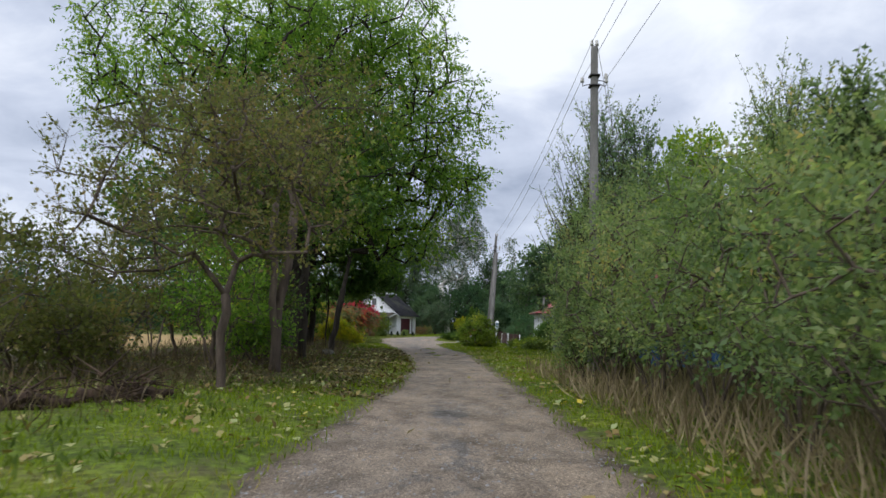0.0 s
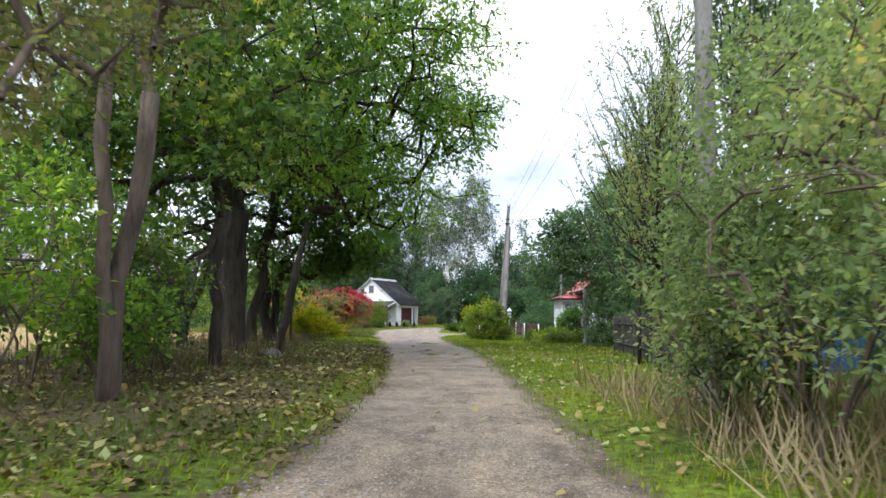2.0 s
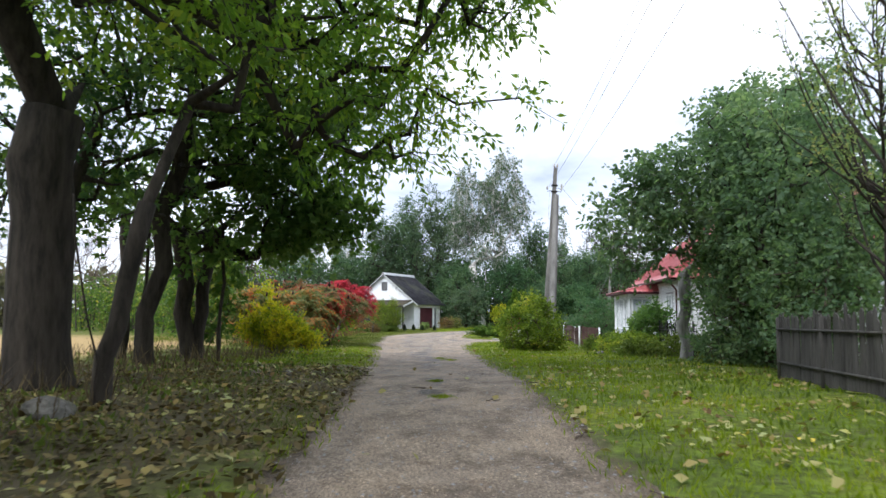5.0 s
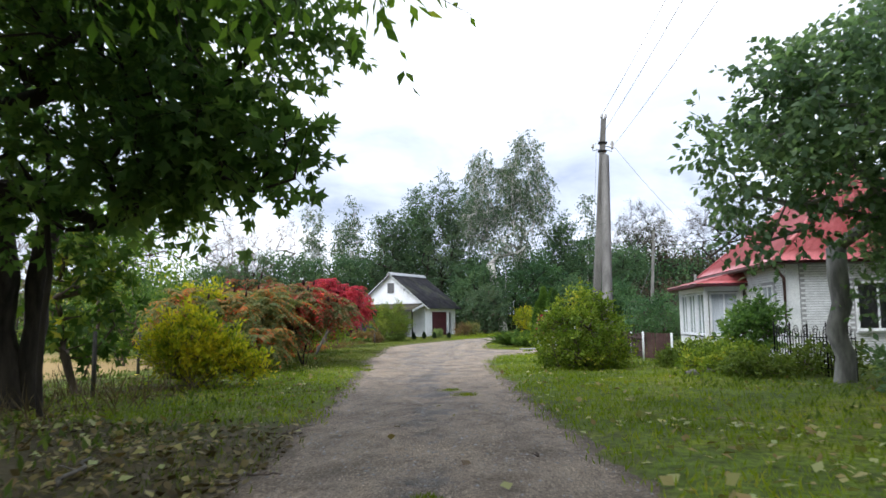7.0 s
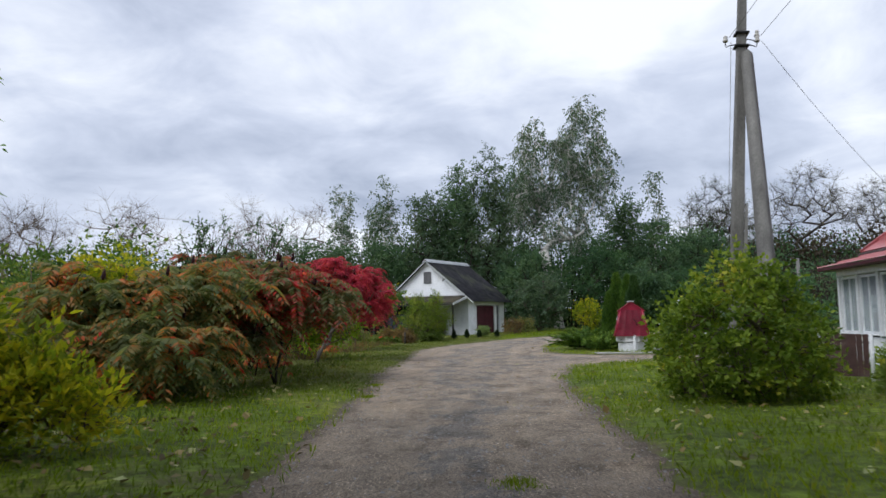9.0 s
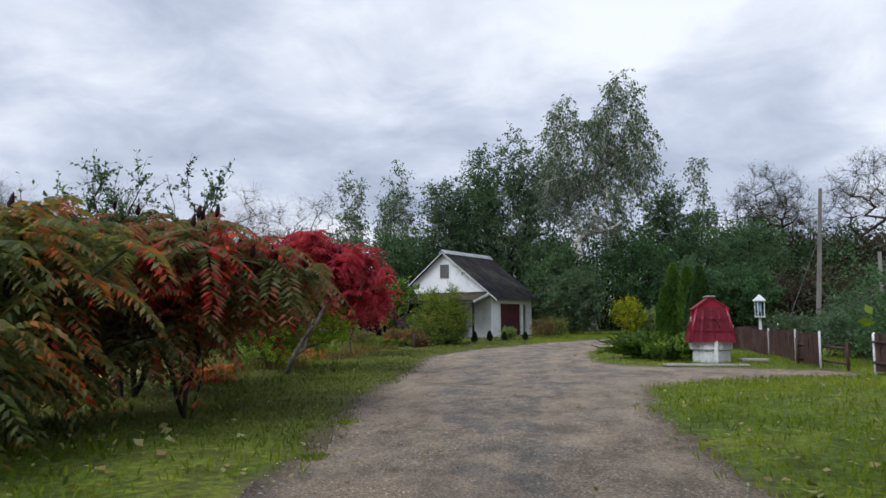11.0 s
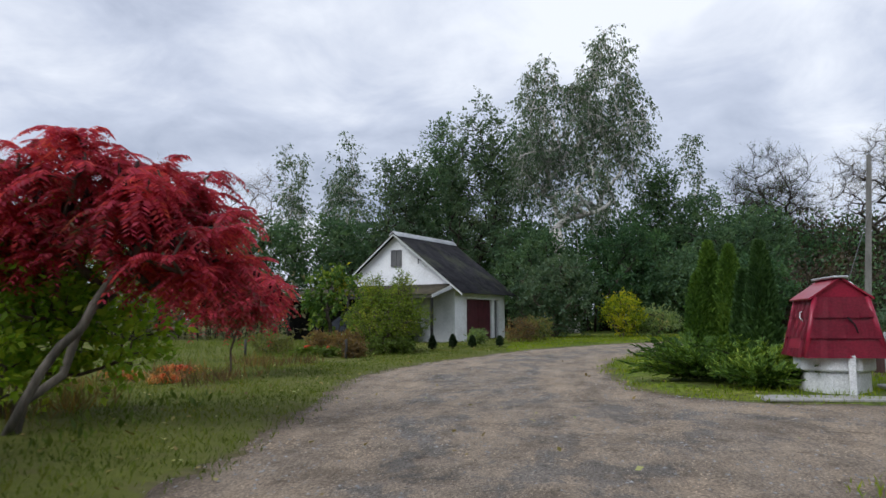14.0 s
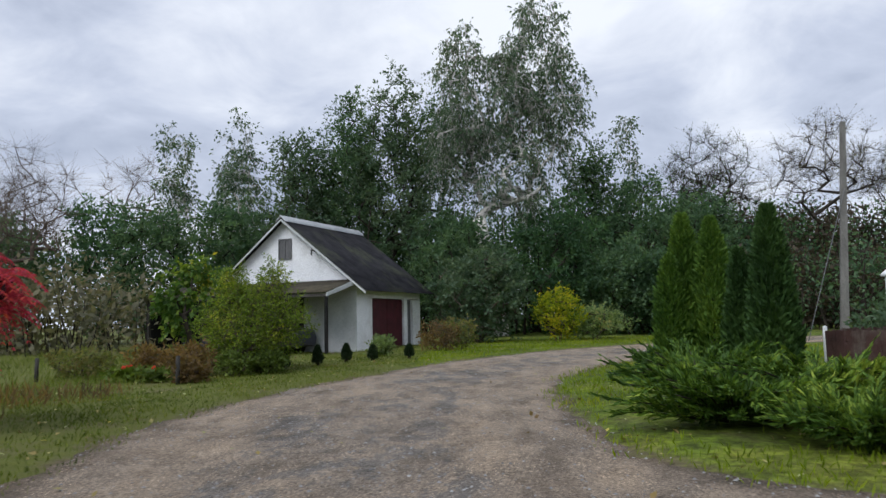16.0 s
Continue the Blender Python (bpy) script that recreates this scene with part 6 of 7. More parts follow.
make_tree("forsythia_shrub", -3.75, 40.0, spot(-3.75, 40.0), "yellowing forsythia shrub with long upright shoots", "shrub",
          [(0, 0, 0.5, 0.85, 0.8, 0.45), (-0.55, 0, 1.15, 0.22, 0.25, 0.5), (-0.15, 0.1, 1.35, 0.2, 0.22, 0.5), (0.3, -0.1, 1.15, 0.22, 0.25, 0.45), (-0.9, 0.1, 0.8, 0.3, 0.3, 0.4), (0.75, 0.2, 0.75, 0.3, 0.35, 0.4), (1.05, 0.4, 0.4, 0.35, 0.4, 0.3), (0.0, -0.5, 0.8, 0.4, 0.3, 0.4)], 230, 34, 0.12, 0.2, BARK_TWIG, LEAF_YELLOW, (0.5, 0.025), stems=9, splay=0.7, seed=112, tip=0.005, power=0.36, twigs=2, wide=0.42, inner=0.3, droop=-0.4)
for k, (x, y, h) in enumerate(((-10.8, 49.5, 3.0), (-12.5, 52.5, 3.4), (-9.6, 52.5, 2.2))):
    make_tree("hazel_shrub", x, y, spot(x, y), "airy yellow-green shrub on the edge of the straw field", "shrub", [(0, 0, h * 0.6, 1.1, 1.1, h * 0.4)], 70, 40, 0.13, 0.3, BARK_TWIG, LEAF_MAPLE, (h * 0.4, 0.03), stems=5, splay=0.6, seed=320 + k, tip=0.008, group="field edge shrubs")
make_tree("hazel_shrub", -6.5, 46.9, spot(-6.5, 46.9), "yellow-green shrub behind the sumacs", "shrub", [(0, 0, 1.4, 1.2, 1.2, 1.1), (0.1, -0.3, 2.2, 0.7, 0.7, 0.5)], 130, 40, 0.12, 0.26, BARK_TWIG, LEAF_YELLOW, (0.8, 0.03), stems=5, seed=113, tip=0.007, group="yellow shrubs")
make_tree("hazel_shrub", -6.3, 57.0, spot(-6.3, 57.0), "bright green shrub under the crimson sumac", "shrub", [(0, 0, 1.2, 1.1, 1.0, 1.1), (0.9, 0.3, 1.2, 0.9, 0.9, 0.85), (-0.9, 0.2, 1.9, 0.8, 0.8, 0.9)], 190, 42, 0.12, 0.24, BARK_TWIG, LEAF_BRIGHT, (0.7, 0.03), stems=5, seed=114, tip=0.007)
make_tree("currant_shrub", -5.0, 72.8, spot(-5, 72.8), "airy upright shrub with fine yellow-green leaves", "shrub",
          [(0, 0, 1.1, 1.3, 1.2, 0.95), (0.4, 0, 1.95, 0.4, 0.4, 0.6), (-0.5, 0, 1.9, 0.3, 0.3, 0.6)], 330, 60, 0.075, 0.19, BARK_TWIG, LEAF_LILAC, (0.7, 0.025), stems=8, splay=0.6, seed=115, tip=0.005, twigs=3, wide=0.4, inner=0.35)
make_tree("lilac_shrub", 0.6, 87.3, spot(0.6, 87.3), "big dark green lilac shrub beyond the bend", "shrub", [(0, 0, 1.9, 2.2, 1.9, 1.8), (0.3, 0, 3.1, 1.3, 1.3, 0.9)], 260, 52, 0.15, 0.32, BARK_TWIG, LEAF_BIRCH, (1.0, 0.05), stems=6, splay=0.8, seed=116, tip=0.01, wide=0.6)
make_tree("hazel_shrub", 3.9, 86.6, spot(3.9, 86.6), "small yellow-green shrub beside the lane", "shrub", [(0, 0, 1.15, 0.95, 0.9, 1.0)], 90, 40, 0.12, 0.24, BARK_TWIG, LEAF_YELLOW, (0.6, 0.03), stems=4, seed=117, tip=0.007, group="yellow shrubs")
make_tree("hazel_shrub", 5.6, 87.6, spot(5.6, 87.6), "low green shrub beside the lane", "shrub", [(0, 0, 0.7, 1.4, 0.9, 0.6)], 80, 40, 0.12, 0.26, BARK_TWIG, LEAF_WILLOW, (0.4, 0.03), stems=4, seed=118, tip=0.007)
make_tree("rose_shrub", 10.1, 46.4, spot(10.1, 46.4), "leafy green shrub under the house window", "shrub", [(0, 0, 0.9, 0.75, 0.9, 0.8), (0.2, 0, 1.5, 0.45, 0.5, 0.4)], 100, 40, 0.14, 0.24, BARK_TWIG, LEAF_SHADE, (0.6, 0.03), stems=5, seed=119, tip=0.007)
for k, (x, y, r, h) in enumerate(((8.6, 44.2, 0.9, 0.45), (8.2, 46.2, 0.8, 0.4), (9.4, 45.6, 0.9, 0.6), (8.9, 42.2, 0.8, 0.4), (9.6, 50.4, 0.7, 0.6), (10.6, 42.6, 0.9, 0.6), (9.2, 48.4, 0.7, 0.5))):
    make_tree("garden_plant", x, y, spot(x, y), "low tangled garden plant in the front bed", "plant", [(0, 0, h * 0.5, r, r, h * 0.6)], 60, 40, 0.1, 0.17, BARK_TWIG, LEAF_WEED if k % 2 else LEAF_LILAC, (h * 0.3, 0.015), stems=4, seed=130 + k, tip=0.004, group="front garden plants")
for k, (x, y, r, h) in enumerate(((9.6, 64.2, 1.2, 1.3), (11.0, 67.0, 1.5, 1.7), (12.2, 71.0, 1.6, 2.0), (9.4, 70.5, 1.2, 1.0))):
    make_tree("garden_shrub", x, y, spot(x, y), "grey-green shrub with reddish fruit behind the fence", "shrub", [(0, 0, h * 0.55, r, r, h * 0.5)], 110, 40, 0.12, 0.26, BARK_TWIG, LEAF_BIRCH, (h * 0.4, 0.03), stems=4, seed=140 + k, tip=0.007, group="garden shrubs")
make_tree("garden_shrub", 9.6, 60.0, spot(9.6, 60.0), "blue-green shrub beside the veranda", "shrub", [(0, 0, 1.2, 1.6, 1.6, 1.2)], 160, 44, 0.11, 0.28, BARK_TWIG, LEAF_DARK, (0.6, 0.03), stems=5, seed=146, tip=0.007)
make_tree("vine", -8.3, 77.6, spot(-8.3, 77.6), "yellow-green vine climbing an old support", "vine", [(0, 0, 1.4, 0.9, 0.8, 1.3), (0.4, 0, 2.6, 0.9, 0.8, 0.5), (-0.5, 0, 2.2, 0.7, 0.7, 0.7)], 62, 30, 0.16, 0.26, BARK_DARK, LEAF_MAPLE, (1.4, 0.09), stems=2, seed=150, droop=0.6, wide=0.85, tip=0.009)
for k, (x, y, r, h, lm) in enumerate(((-6.6, 70.8, 0.5, 0.6, LEAF_RUST), (-6.0, 71.6, 0.55, 0.7, LEAF_RUST), (-7.2, 73.0, 0.6, 0.5, LEAF_BROWN), (-5.0, 71.4, 0.35, 0.4, LEAF_WEED), (-4.4, 71.8, 0.3, 0.35, LEAF_WEED),
                                     (-0.9, 80.3, 0.7, 0.9, LEAF_RUST), (-0.2, 81.2, 0.7, 0.95, LEAF_BROWN), (-2.6, 78.5, 0.3, 0.5, LEAF_WILLOW), (-8.6, 71.5, 0.8, 0.5, LEAF_BROWN), (-5.4, 69.8, 0.3, 0.3, LEAF_RUST))):
    make_tree("garden_plant", x, y, spot(x, y), "fading perennial in the flower bed by the garage", "plant", [(0, 0, h * 0.55, r, r, h * 0.5)], 50, 30, 0.09, 0.13, BARK_TWIG, lm, (h * 0.4, 0.012), stems=5, seed=160 + k, tip=0.004, twigs=2, group="flower bed perennials")


# ---- conifers ----
def build_column(name, x, y, h, r, label, seed, leaf_mat=LEAF_THUJA, n=9000, size=0.14, category="conifer", group=""):
    rng = np.random.default_rng(seed)
    ob = thing(name, x, y, spot(x, y), label, category, group)
    part("trunk", mesh_of("trunk", *tube_path([(0, 0, -0.1), (0, 0, h * 0.8)], [0.07, 0.02], 6)), BARK_DARK, ob)
    u = rng.random(n) ** 0.8
    a = rng.random(n) * 2 * np.pi
    prof = np.interp(u, [0, 0.06, 0.25, 0.55, 0.8, 0.94, 1], [0.75, 0.95, 1.0, 0.8, 0.46, 0.18, 0.02])
    lump = 1 + 0.16 * np.sin(a * 3 + seed) * np.cos(u * 9) + 0.1 * np.sin(a * 7 + u * 20)
    rr = r * prof * lump * (0.7 + 0.3 * rng.random(n) ** 0.5)
    at = np.stack([rr * np.cos(a), rr * np.sin(a), 0.05 + u * h], 1)
    aim = np.stack([np.cos(a) * 0.55, np.sin(a) * 0.55, np.full(n, 0.9)], 1) + rng.normal(size=(n, 3)) * 0.3
    part("foliage", mesh_of("foliage", *leaf_arrays(at, aim, size * (0.6 + 0.8 * rng.random(n)), 0.35, rng)), leaf_mat, ob)
    return ob


build_column("thuja", 4.6, 71.2, 2.3, 0.34, "shorter pale green thuja beside the lane", 201, group="thujas", n=7000)
build_column("thuja", 5.0, 71.5, 3.25, 0.46, "tall narrow green thuja beside the lane", 204, group="thujas", n=11000)
build_column("thuja", 5.5, 71.1, 3.1, 0.46, "tall narrow green thuja beside the lane", 205, group="thujas", n=11000)
build_column("thuja", 5.42, 69.3, 2.25, 0.28, "shorter dark thuja between two taller ones", 203, LEAF_CONIFER, group="thujas", n=7000)
build_column("thuja", 5.54, 68.1, 2.95, 0.38, "slim dark green thuja with a pointed top", 202, LEAF_CONIFER, group="thujas", n=11000)
build_column("boxwood_ball", 3.25, 67.3, 0.55, 0.3, "small dark clipped evergreen ball", 206, LEAF_DARK, 1500, 0.08)
for k, (x, y, h) in enumerate(((-4.3, 72.9, 0.55), (-3.75, 74.2, 0.52), (-3.15, 75.1, 0.48), (-1.55, 76.4, 0.38), (-2.5, 75.6, 0.42))):
    build_column("dwarf_conifer", x, y, h * 0.85, 0.12, "small dark clipped conifer along the grass edge", 210 + k, LEAF_SPRUCE, 1300, 0.07, group="row of dwarf conifers")


def build_juniper(x, y, reach, label, seed, n=70, tall=0.75):
    """Arching branches that spread from the middle, each with rows of short sprays."""
    rng = np.random.default_rng(seed)
    ob = thing("juniper", x, y, spot(x, y), label, "juniper", "spreading junipers")
    woods, ats, aims = [], [], []
    for k in range(n):
        a = rng.random() * 2 * math.pi
        ln = reach * (0.45 + 0.62 * rng.random() ** 1.2)
        rise = tall * (0.25 + 0.9 * rng.random())
        s = np.linspace(0.08, 1, 14)
        z = 0.08 + rise * (1.5 * s - 0.72 * s * s) * 0.8 + 0.3 * max(0.0, rng.random() - 0.45) * s ** 4
        pts = np.stack([np.cos(a) * ln * s, np.sin(a) * ln * s * 0.75, z], 1) + rng.normal(size=(14, 3)) * 0.015
        woods.append(tube_path(pts[::3], [0.018, 0.014, 0.011, 0.008, 0.004], 4))
        for j in range(2, 14):
            m = 24
            d = unit(pts[j] - pts[j - 1])
            sd = unit(np.cross(d, [0, 0, 1.0]))
            w = rng.normal(size=(m, 1)) * (0.62 - 0.035 * j)
            aims.append(d * 1.3 + sd * w + np.array([0, 0, 0.22]) + rng.normal(size=(m, 3)) * 0.15)
            ats.append(pts[j] + d * rng.normal(size=(m, 1)) * 0.06 + sd * w * 0.07)
    at, aim = np.concatenate(ats), np.concatenate(aims)
    at[:, 2] = np.maximum(at[:, 2], 0.03)
    part("branching", mesh_of("branching", *joined(*woods)), BARK_DARK, ob)
    part("foliage", mesh_of("foliage", *leaf_arrays(at, aim, 0.085 * (0.5 + 0.9 * rng.random(len(at))), 0.24, rng)), LEAF_JUNIPER, ob)
    return ob


build_juniper(3.05, 63.1, 1.3, "wide spreading green juniper at the corner of the lane", 221, 66, 0.62)
build_juniper(3.35, 65.1, 1.3, "wide spreading green juniper with arching tips", 222, 62, 0.85)
build_juniper(4.3, 63.7, 1.4, "spreading green juniper beside the well", 223, 58, 0.8)
build_juniper(3.75, 61.75, 1.0, "low spreading juniper at the foot of the well", 224, 58, 0.46)


# ---- sumacs ----
def build_sumac(x, y, label, stems, tips_spec, leaf_mat, seed, fronds=6, length=0.5, fruit=0.5, bark=BARK_DARK, trunk_r=0.05, group="sumacs"):
    """stems: (top x, top y, top z) from the foot; tips_spec: lobes of the umbrella crown."""
    rng = np.random.default_rng(seed)
    ob = thing("sumac", x, y, spot(x, y), label, "sumac tree", group)
    st = []
    for sx, sy, sz in stems:
        o = rng.normal(size=3) * 0.06
        o[2] = -0.1
        st.append([o + np.array([sx, sy, sz]) * (s / 5) + np.array([0, 0, 0.12 * math.sin(math.pi * s / 5)]) + (rng.normal(size=3) * 0.04 if 0 < s < 5 else 0) for s in range(6)])
    tips = np.concatenate([crown_points(rng, [lb[:6]], int(lb[6]), 0.3) for lb in tips_spec])
    p0, p1, r0, r1, ends, heads, rad = grow(rng, st, tips, 0.011, 0.42)
    r0, r1 = np.minimum(r0, trunk_r * 1.3), np.minimum(r1, trunk_r * 1.3)
    for k, s in enumerate(st):
        j = np.arange(5 * k, 5 * k + 5)
        part("trunk", mesh_of("trunk", *tube_path(np.concatenate([[s[0]], p1[j]]), np.concatenate([[r0[j[0]]], r1[j]]), 8), True), bark, ob)
    m = 5 * len(st)
    tagged(part("branching", mesh_of("branching", *tube_arrays(p0[m:], p1[m:], r0[m:], r1[m:], 5), True), bark, ob), kind="stuff")
    n = len(ends) * fronds
    ci = np.repeat(np.arange(len(ends)), fronds)
    a = rng.random(n) * 2 * np.pi
    outward = np.stack([np.cos(a), np.sin(a), -0.15 + 1.0 * rng.random(n)], 1) + heads[ci] * 0.3 + rng.normal(size=(n, 3)) * 0.2
    outward = unit(outward)
    ln = length * (0.65 + 0.7 * rng.random(n))
    sag = 0.45 + 0.6 * rng.random(n)
    pairs = 12
    ats, aims, sz, rp0, rp1 = [], [], [], [], []
    for j in range(1, pairs + 1):
        u = j / pairs
        p = ends[ci] + outward * (ln * u)[:, None]
        p[:, 2] -= ln * sag * u * u
        d = outward - np.array([0, 0, 1.0]) * (1.4 * u)
        d = unit(d)
        sd = unit(np.cross(d, np.array([0, 0, 1.0])))
        for s in (-1, 1):
            ats.append(p)
            aims.append(sd * s + d * 0.45 - np.array([0, 0, 0.45]))
            sz.append(0.27 * ln * (1 - 0.5 * abs(u - 0.45)))
    v, f = leaf_arrays(np.concatenate(ats), np.concatenate(aims), np.concatenate(sz), 0.31, rng, 0.2, 0.5)
    part("crown", mesh_of("crown", v, f), leaf_mat, ob)
    k = rng.random(len(ends)) < fruit
    for e in ends[k][:60]:
        r = 0.03 + 0.012 * rng.random()
        e = e + np.array([0, 0, 0.1])
        part("fruit_cone", mesh_of("fruit_cone", *tube_path([e, e + (0.01, 0, 0.05), e + (0.02, 0, 0.11), e + (0.02, 0.01, 0.16), e + (0.03, 0.01, 0.2)], [r * 0.5, r, r * 0.9, r * 0.6, 0.004], 7), True), FRUIT_SUMAC, ob, "dark red fruit cone")
    return ob


build_sumac(-5.6, 46.6, "broad sumac with orange and olive autumn leaves", [(-0.9, -0.4, 1.2), (0.4, 0.2, 1.3), (0.9, -0.3, 1.1), (-0.2, 0.9, 1.4)],
            [(-0.9, -0.3, 1.75, 1.7, 1.5, 0.75, 75), (0.7, 0.3, 1.85, 1.5, 1.5, 0.75, 65), (0.0, -0.6, 1.1, 1.9, 1.4, 0.6, 80), (0.3, 0.4, 0.9, 1.5, 1.2, 0.4, 40), (0.9, -1.3, 1.0, 1.3, 1.0, 0.5, 60)], LEAF_SUMAC, 301, 8, 0.64, 0.3)
build_sumac(-3.9, 48.9, "slim leaning sumac with red and olive leaves", [(-0.1, 0.6, 1.5), (0.2, 0.3, 1.3), (-0.7, 0.2, 1.4)],
            [(-0.5, 0.4, 2.2, 1.5, 1.4, 0.6, 62), (0.3, 0.8, 1.95, 1.1, 1.1, 0.6, 40), (-1.0, -0.2, 1.45, 1.2, 1.1, 0.6, 50), (-0.7, -0.7, 1.25, 0.8, 0.7, 0.4, 22), (-0.2, 1.7, 1.95, 0.95, 0.9, 0.5, 48)], LEAF_SUMAC_RED, 302, 7, 0.62, 0.35, BARK_DARK, 0.024)
build_sumac(-6.4, 51.3, "tall sumac with reddish and olive leaves", [(-0.4, 0.3, 1.8), (0.6, 0.4, 1.7), (0.1, -0.4, 1.7)],
            [(0.0, 0.0, 2.6, 1.5, 1.5, 0.65, 64), (0.6, 0.4, 2.1, 1.3, 1.3, 0.6, 40), (0.5, 0.3, 1.5, 1.3, 1.2, 0.5, 36)], LEAF_SUMAC_RED, 306, 8, 0.6, 0.35, BARK_DARK, 0.04)
build_sumac(-6.4, 53.3, "sumac with dull green and orange drooping leaves", [(-0.3, 0.2, 1.5), (0.5, 0.3, 1.5)],
            [(0.0, 0.2, 2.15, 1.15, 1.1, 0.65, 55), (0.3, -0.3, 1.7, 0.9, 1.0, 0.5, 30), (0.5, -0.5, 1.2, 0.8, 0.8, 0.4, 24)], LEAF_SUMAC_RED, 303, 8, 0.5, 0.35, BARK_DARK, 0.04)
for x, y, h, ln, sd in ((-6.3, 50.4, 3.9, -0.3, 307), (-5.6, 51.6, 3.8, 0.5, 308), (-6.9, 51.8, 4.0, 0.1, 309)):
    build_shoot_tree(x, y, h, 0.8, ln, 13, sd, 0.022, 0.3, 0.085, 8, LEAF_DARK, "cherry_sapling", "thin dark sapling with long upright shoots among the sumacs", "sapling", "saplings among the sumacs")
build_sumac(-5.4, 55.9, "crimson sumac with a pale leaning trunk", [(0.75, 0.4, 1.5), (0.5, 0.9, 1.6)],
            [(0.2, 0.8, 2.75, 1.6, 1.4, 0.75, 120), (1.4, 1.0, 2.2, 0.9, 1.0, 0.7, 50), (-0.6, 0.6, 2.25, 1.0, 1.0, 0.55, 36)], LEAF_RED, 304, 9, 0.42, 0.8, BARK_GREY, 0.04)
build_sumac(-6.5, 63.6, "small crimson sumac on a thin stem", [(0.15, 0.1, 1.25)],
            [(0.1, 0.0, 1.95, 1.1, 1.0, 0.5, 85), (0.25, 0, 1.5, 1.2, 1.0, 0.35, 45)], LEAF_RED, 305, 8, 0.4, 0.7, BARK_TWIG, 0.018)


# ---- far trees ----
make_tree("birch_tree", 2.0, 96.0, spot(2, 96), "tall old birch with long drooping branches", "tree",
          [(-1.6, 0, 14.0, 1.9, 2.3, 4.2), (0.4, 0, 13.6, 1.7, 2.2, 3.4), (2.4, 0, 15.4, 2.1, 2.4, 4.5), (3.7, 0, 13.0, 1.4, 2.0, 3.2), (0.5, 0, 9.6, 2.7, 2.4, 2.8), (-2.6, 0, 11.0, 1.4, 1.8, 2.6)], 400, 66, 0.2, 0.5, BARK_BIRCH, LEAF_BIRCH, (6.5, 0.26), stems=2, splay=1.2, seed=401, hang=1.7, droop=0.9, tip=0.016, twigs=2, wide=0.5)
for k, (x, y, h) in enumerate(((-18.0, 100.0, 14.6), (-13.9, 99.5, 15.2), (-15.6, 103.0, 12.6), (11.0, 105.0, 15.4))):
    make_tree("birch_tree", x, y, spot(x, y), "slender birch with a white trunk and thin crown", "tree",
              [(0, 0, h * 0.78, 1.1 if k != 3 else 0.8, 1.2, h * 0.2), (0, 0, h * 0.52, 1.5 if k != 3 else 0.8, 1.5, h * 0.22)], 105 if k != 3 else 55, 36, 0.2, 0.45, BARK_BIRCH, LEAF_BIRCH, (h * 0.55, 0.13), seed=410 + k, hang=0.8, droop=0.8, tip=0.011, twigs=3, group="slender birches")
for k, (x, y, h, r) in enumerate(((-9.6, 97, 12.4, 2.4), (-6.8, 98.5, 14.6, 2.4), (-4.2, 97.5, 16.0, 2.3), (-2.2, 100, 14.5, 2.2), (-7.8, 102, 13.0, 2.5), (7.8, 101.0, 12.2, 2.4))):
    make_tree("alder_tree", x, y, spot(x, y), "tall alder with a ragged dark green crown", "tree",
              [(0, 0, h * 0.5, r, r, h * 0.36), (0.1, 0, h * 0.8, r * 0.6, r * 0.6, h * 0.2)], 160, 84, 0.19, 0.5, BARK_DARK, LEAF_ALDER if k % 2 else LEAF_BIRCH, (h * 0.35, 0.16), seed=420 + k, tip=0.014, group="alders behind the garage")
for k, (x, y, h, r) in enumerate(((-20.5, 96, 8.4, 2.4), (-17.0, 94, 7.6, 2.2), (-13.2, 95, 8.0, 2.2), (-11.0, 101, 9.0, 2.4), (10.4, 98, 9.0, 2.6), (14.2, 101.0, 8.4, 2.8), (5.2, 95, 7.4, 2.6), (-0.6, 94.5, 7.2, 2.6), (8.4, 93.6, 5.0, 2.2), (12.0, 94, 4.6, 2.2), (-24, 92, 6.5, 2.6), (-28, 96, 7.5, 2.8))):
    make_tree("alder_tree", x, y, spot(x, y), "dark leafy tree in the wood edge", "tree", [(0, 0, h * 0.52, r, r, h * 0.46)], 130, 84, 0.2, 0.5, BARK_DARK, LEAF_ALDER if k % 3 else LEAF_DARK, (h * 0.3, 0.12), seed=440 + k, tip=0.014, group="wood edge trees")
for k, (x, y, h, r) in enumerate(((17.0, 107, 14.2, 3.4), (25.4, 107.5, 15.2, 3.7), (33.0, 110, 14.2, 3.5), (40.5, 108, 12.6, 3.3), (21.0, 118, 13.6, 3.2))):
    make_tree("willow_tree", x, y, spot(x, y), "half-bare old willow with a spreading crown", "tree", [(0, 0, h * 0.8, r * 0.9, r * 0.9, h * 0.18), (-r * 0.55, 0, h * 0.7, r * 0.6, r * 0.8, h * 0.14), (r * 0.55, 0, h * 0.7, r * 0.6, r * 0.8, h * 0.14)], 190, 14, 0.12, 0.55, BARK_DARK, LEAF_SCRUB if k != 0 else LEAF_BIRCH,
              (h * 0.42, 0.19), seed=470 + k, twigs=9, tip=0.013, power=0.42, group="half-bare willows", inner=0.25, splay=0.5)
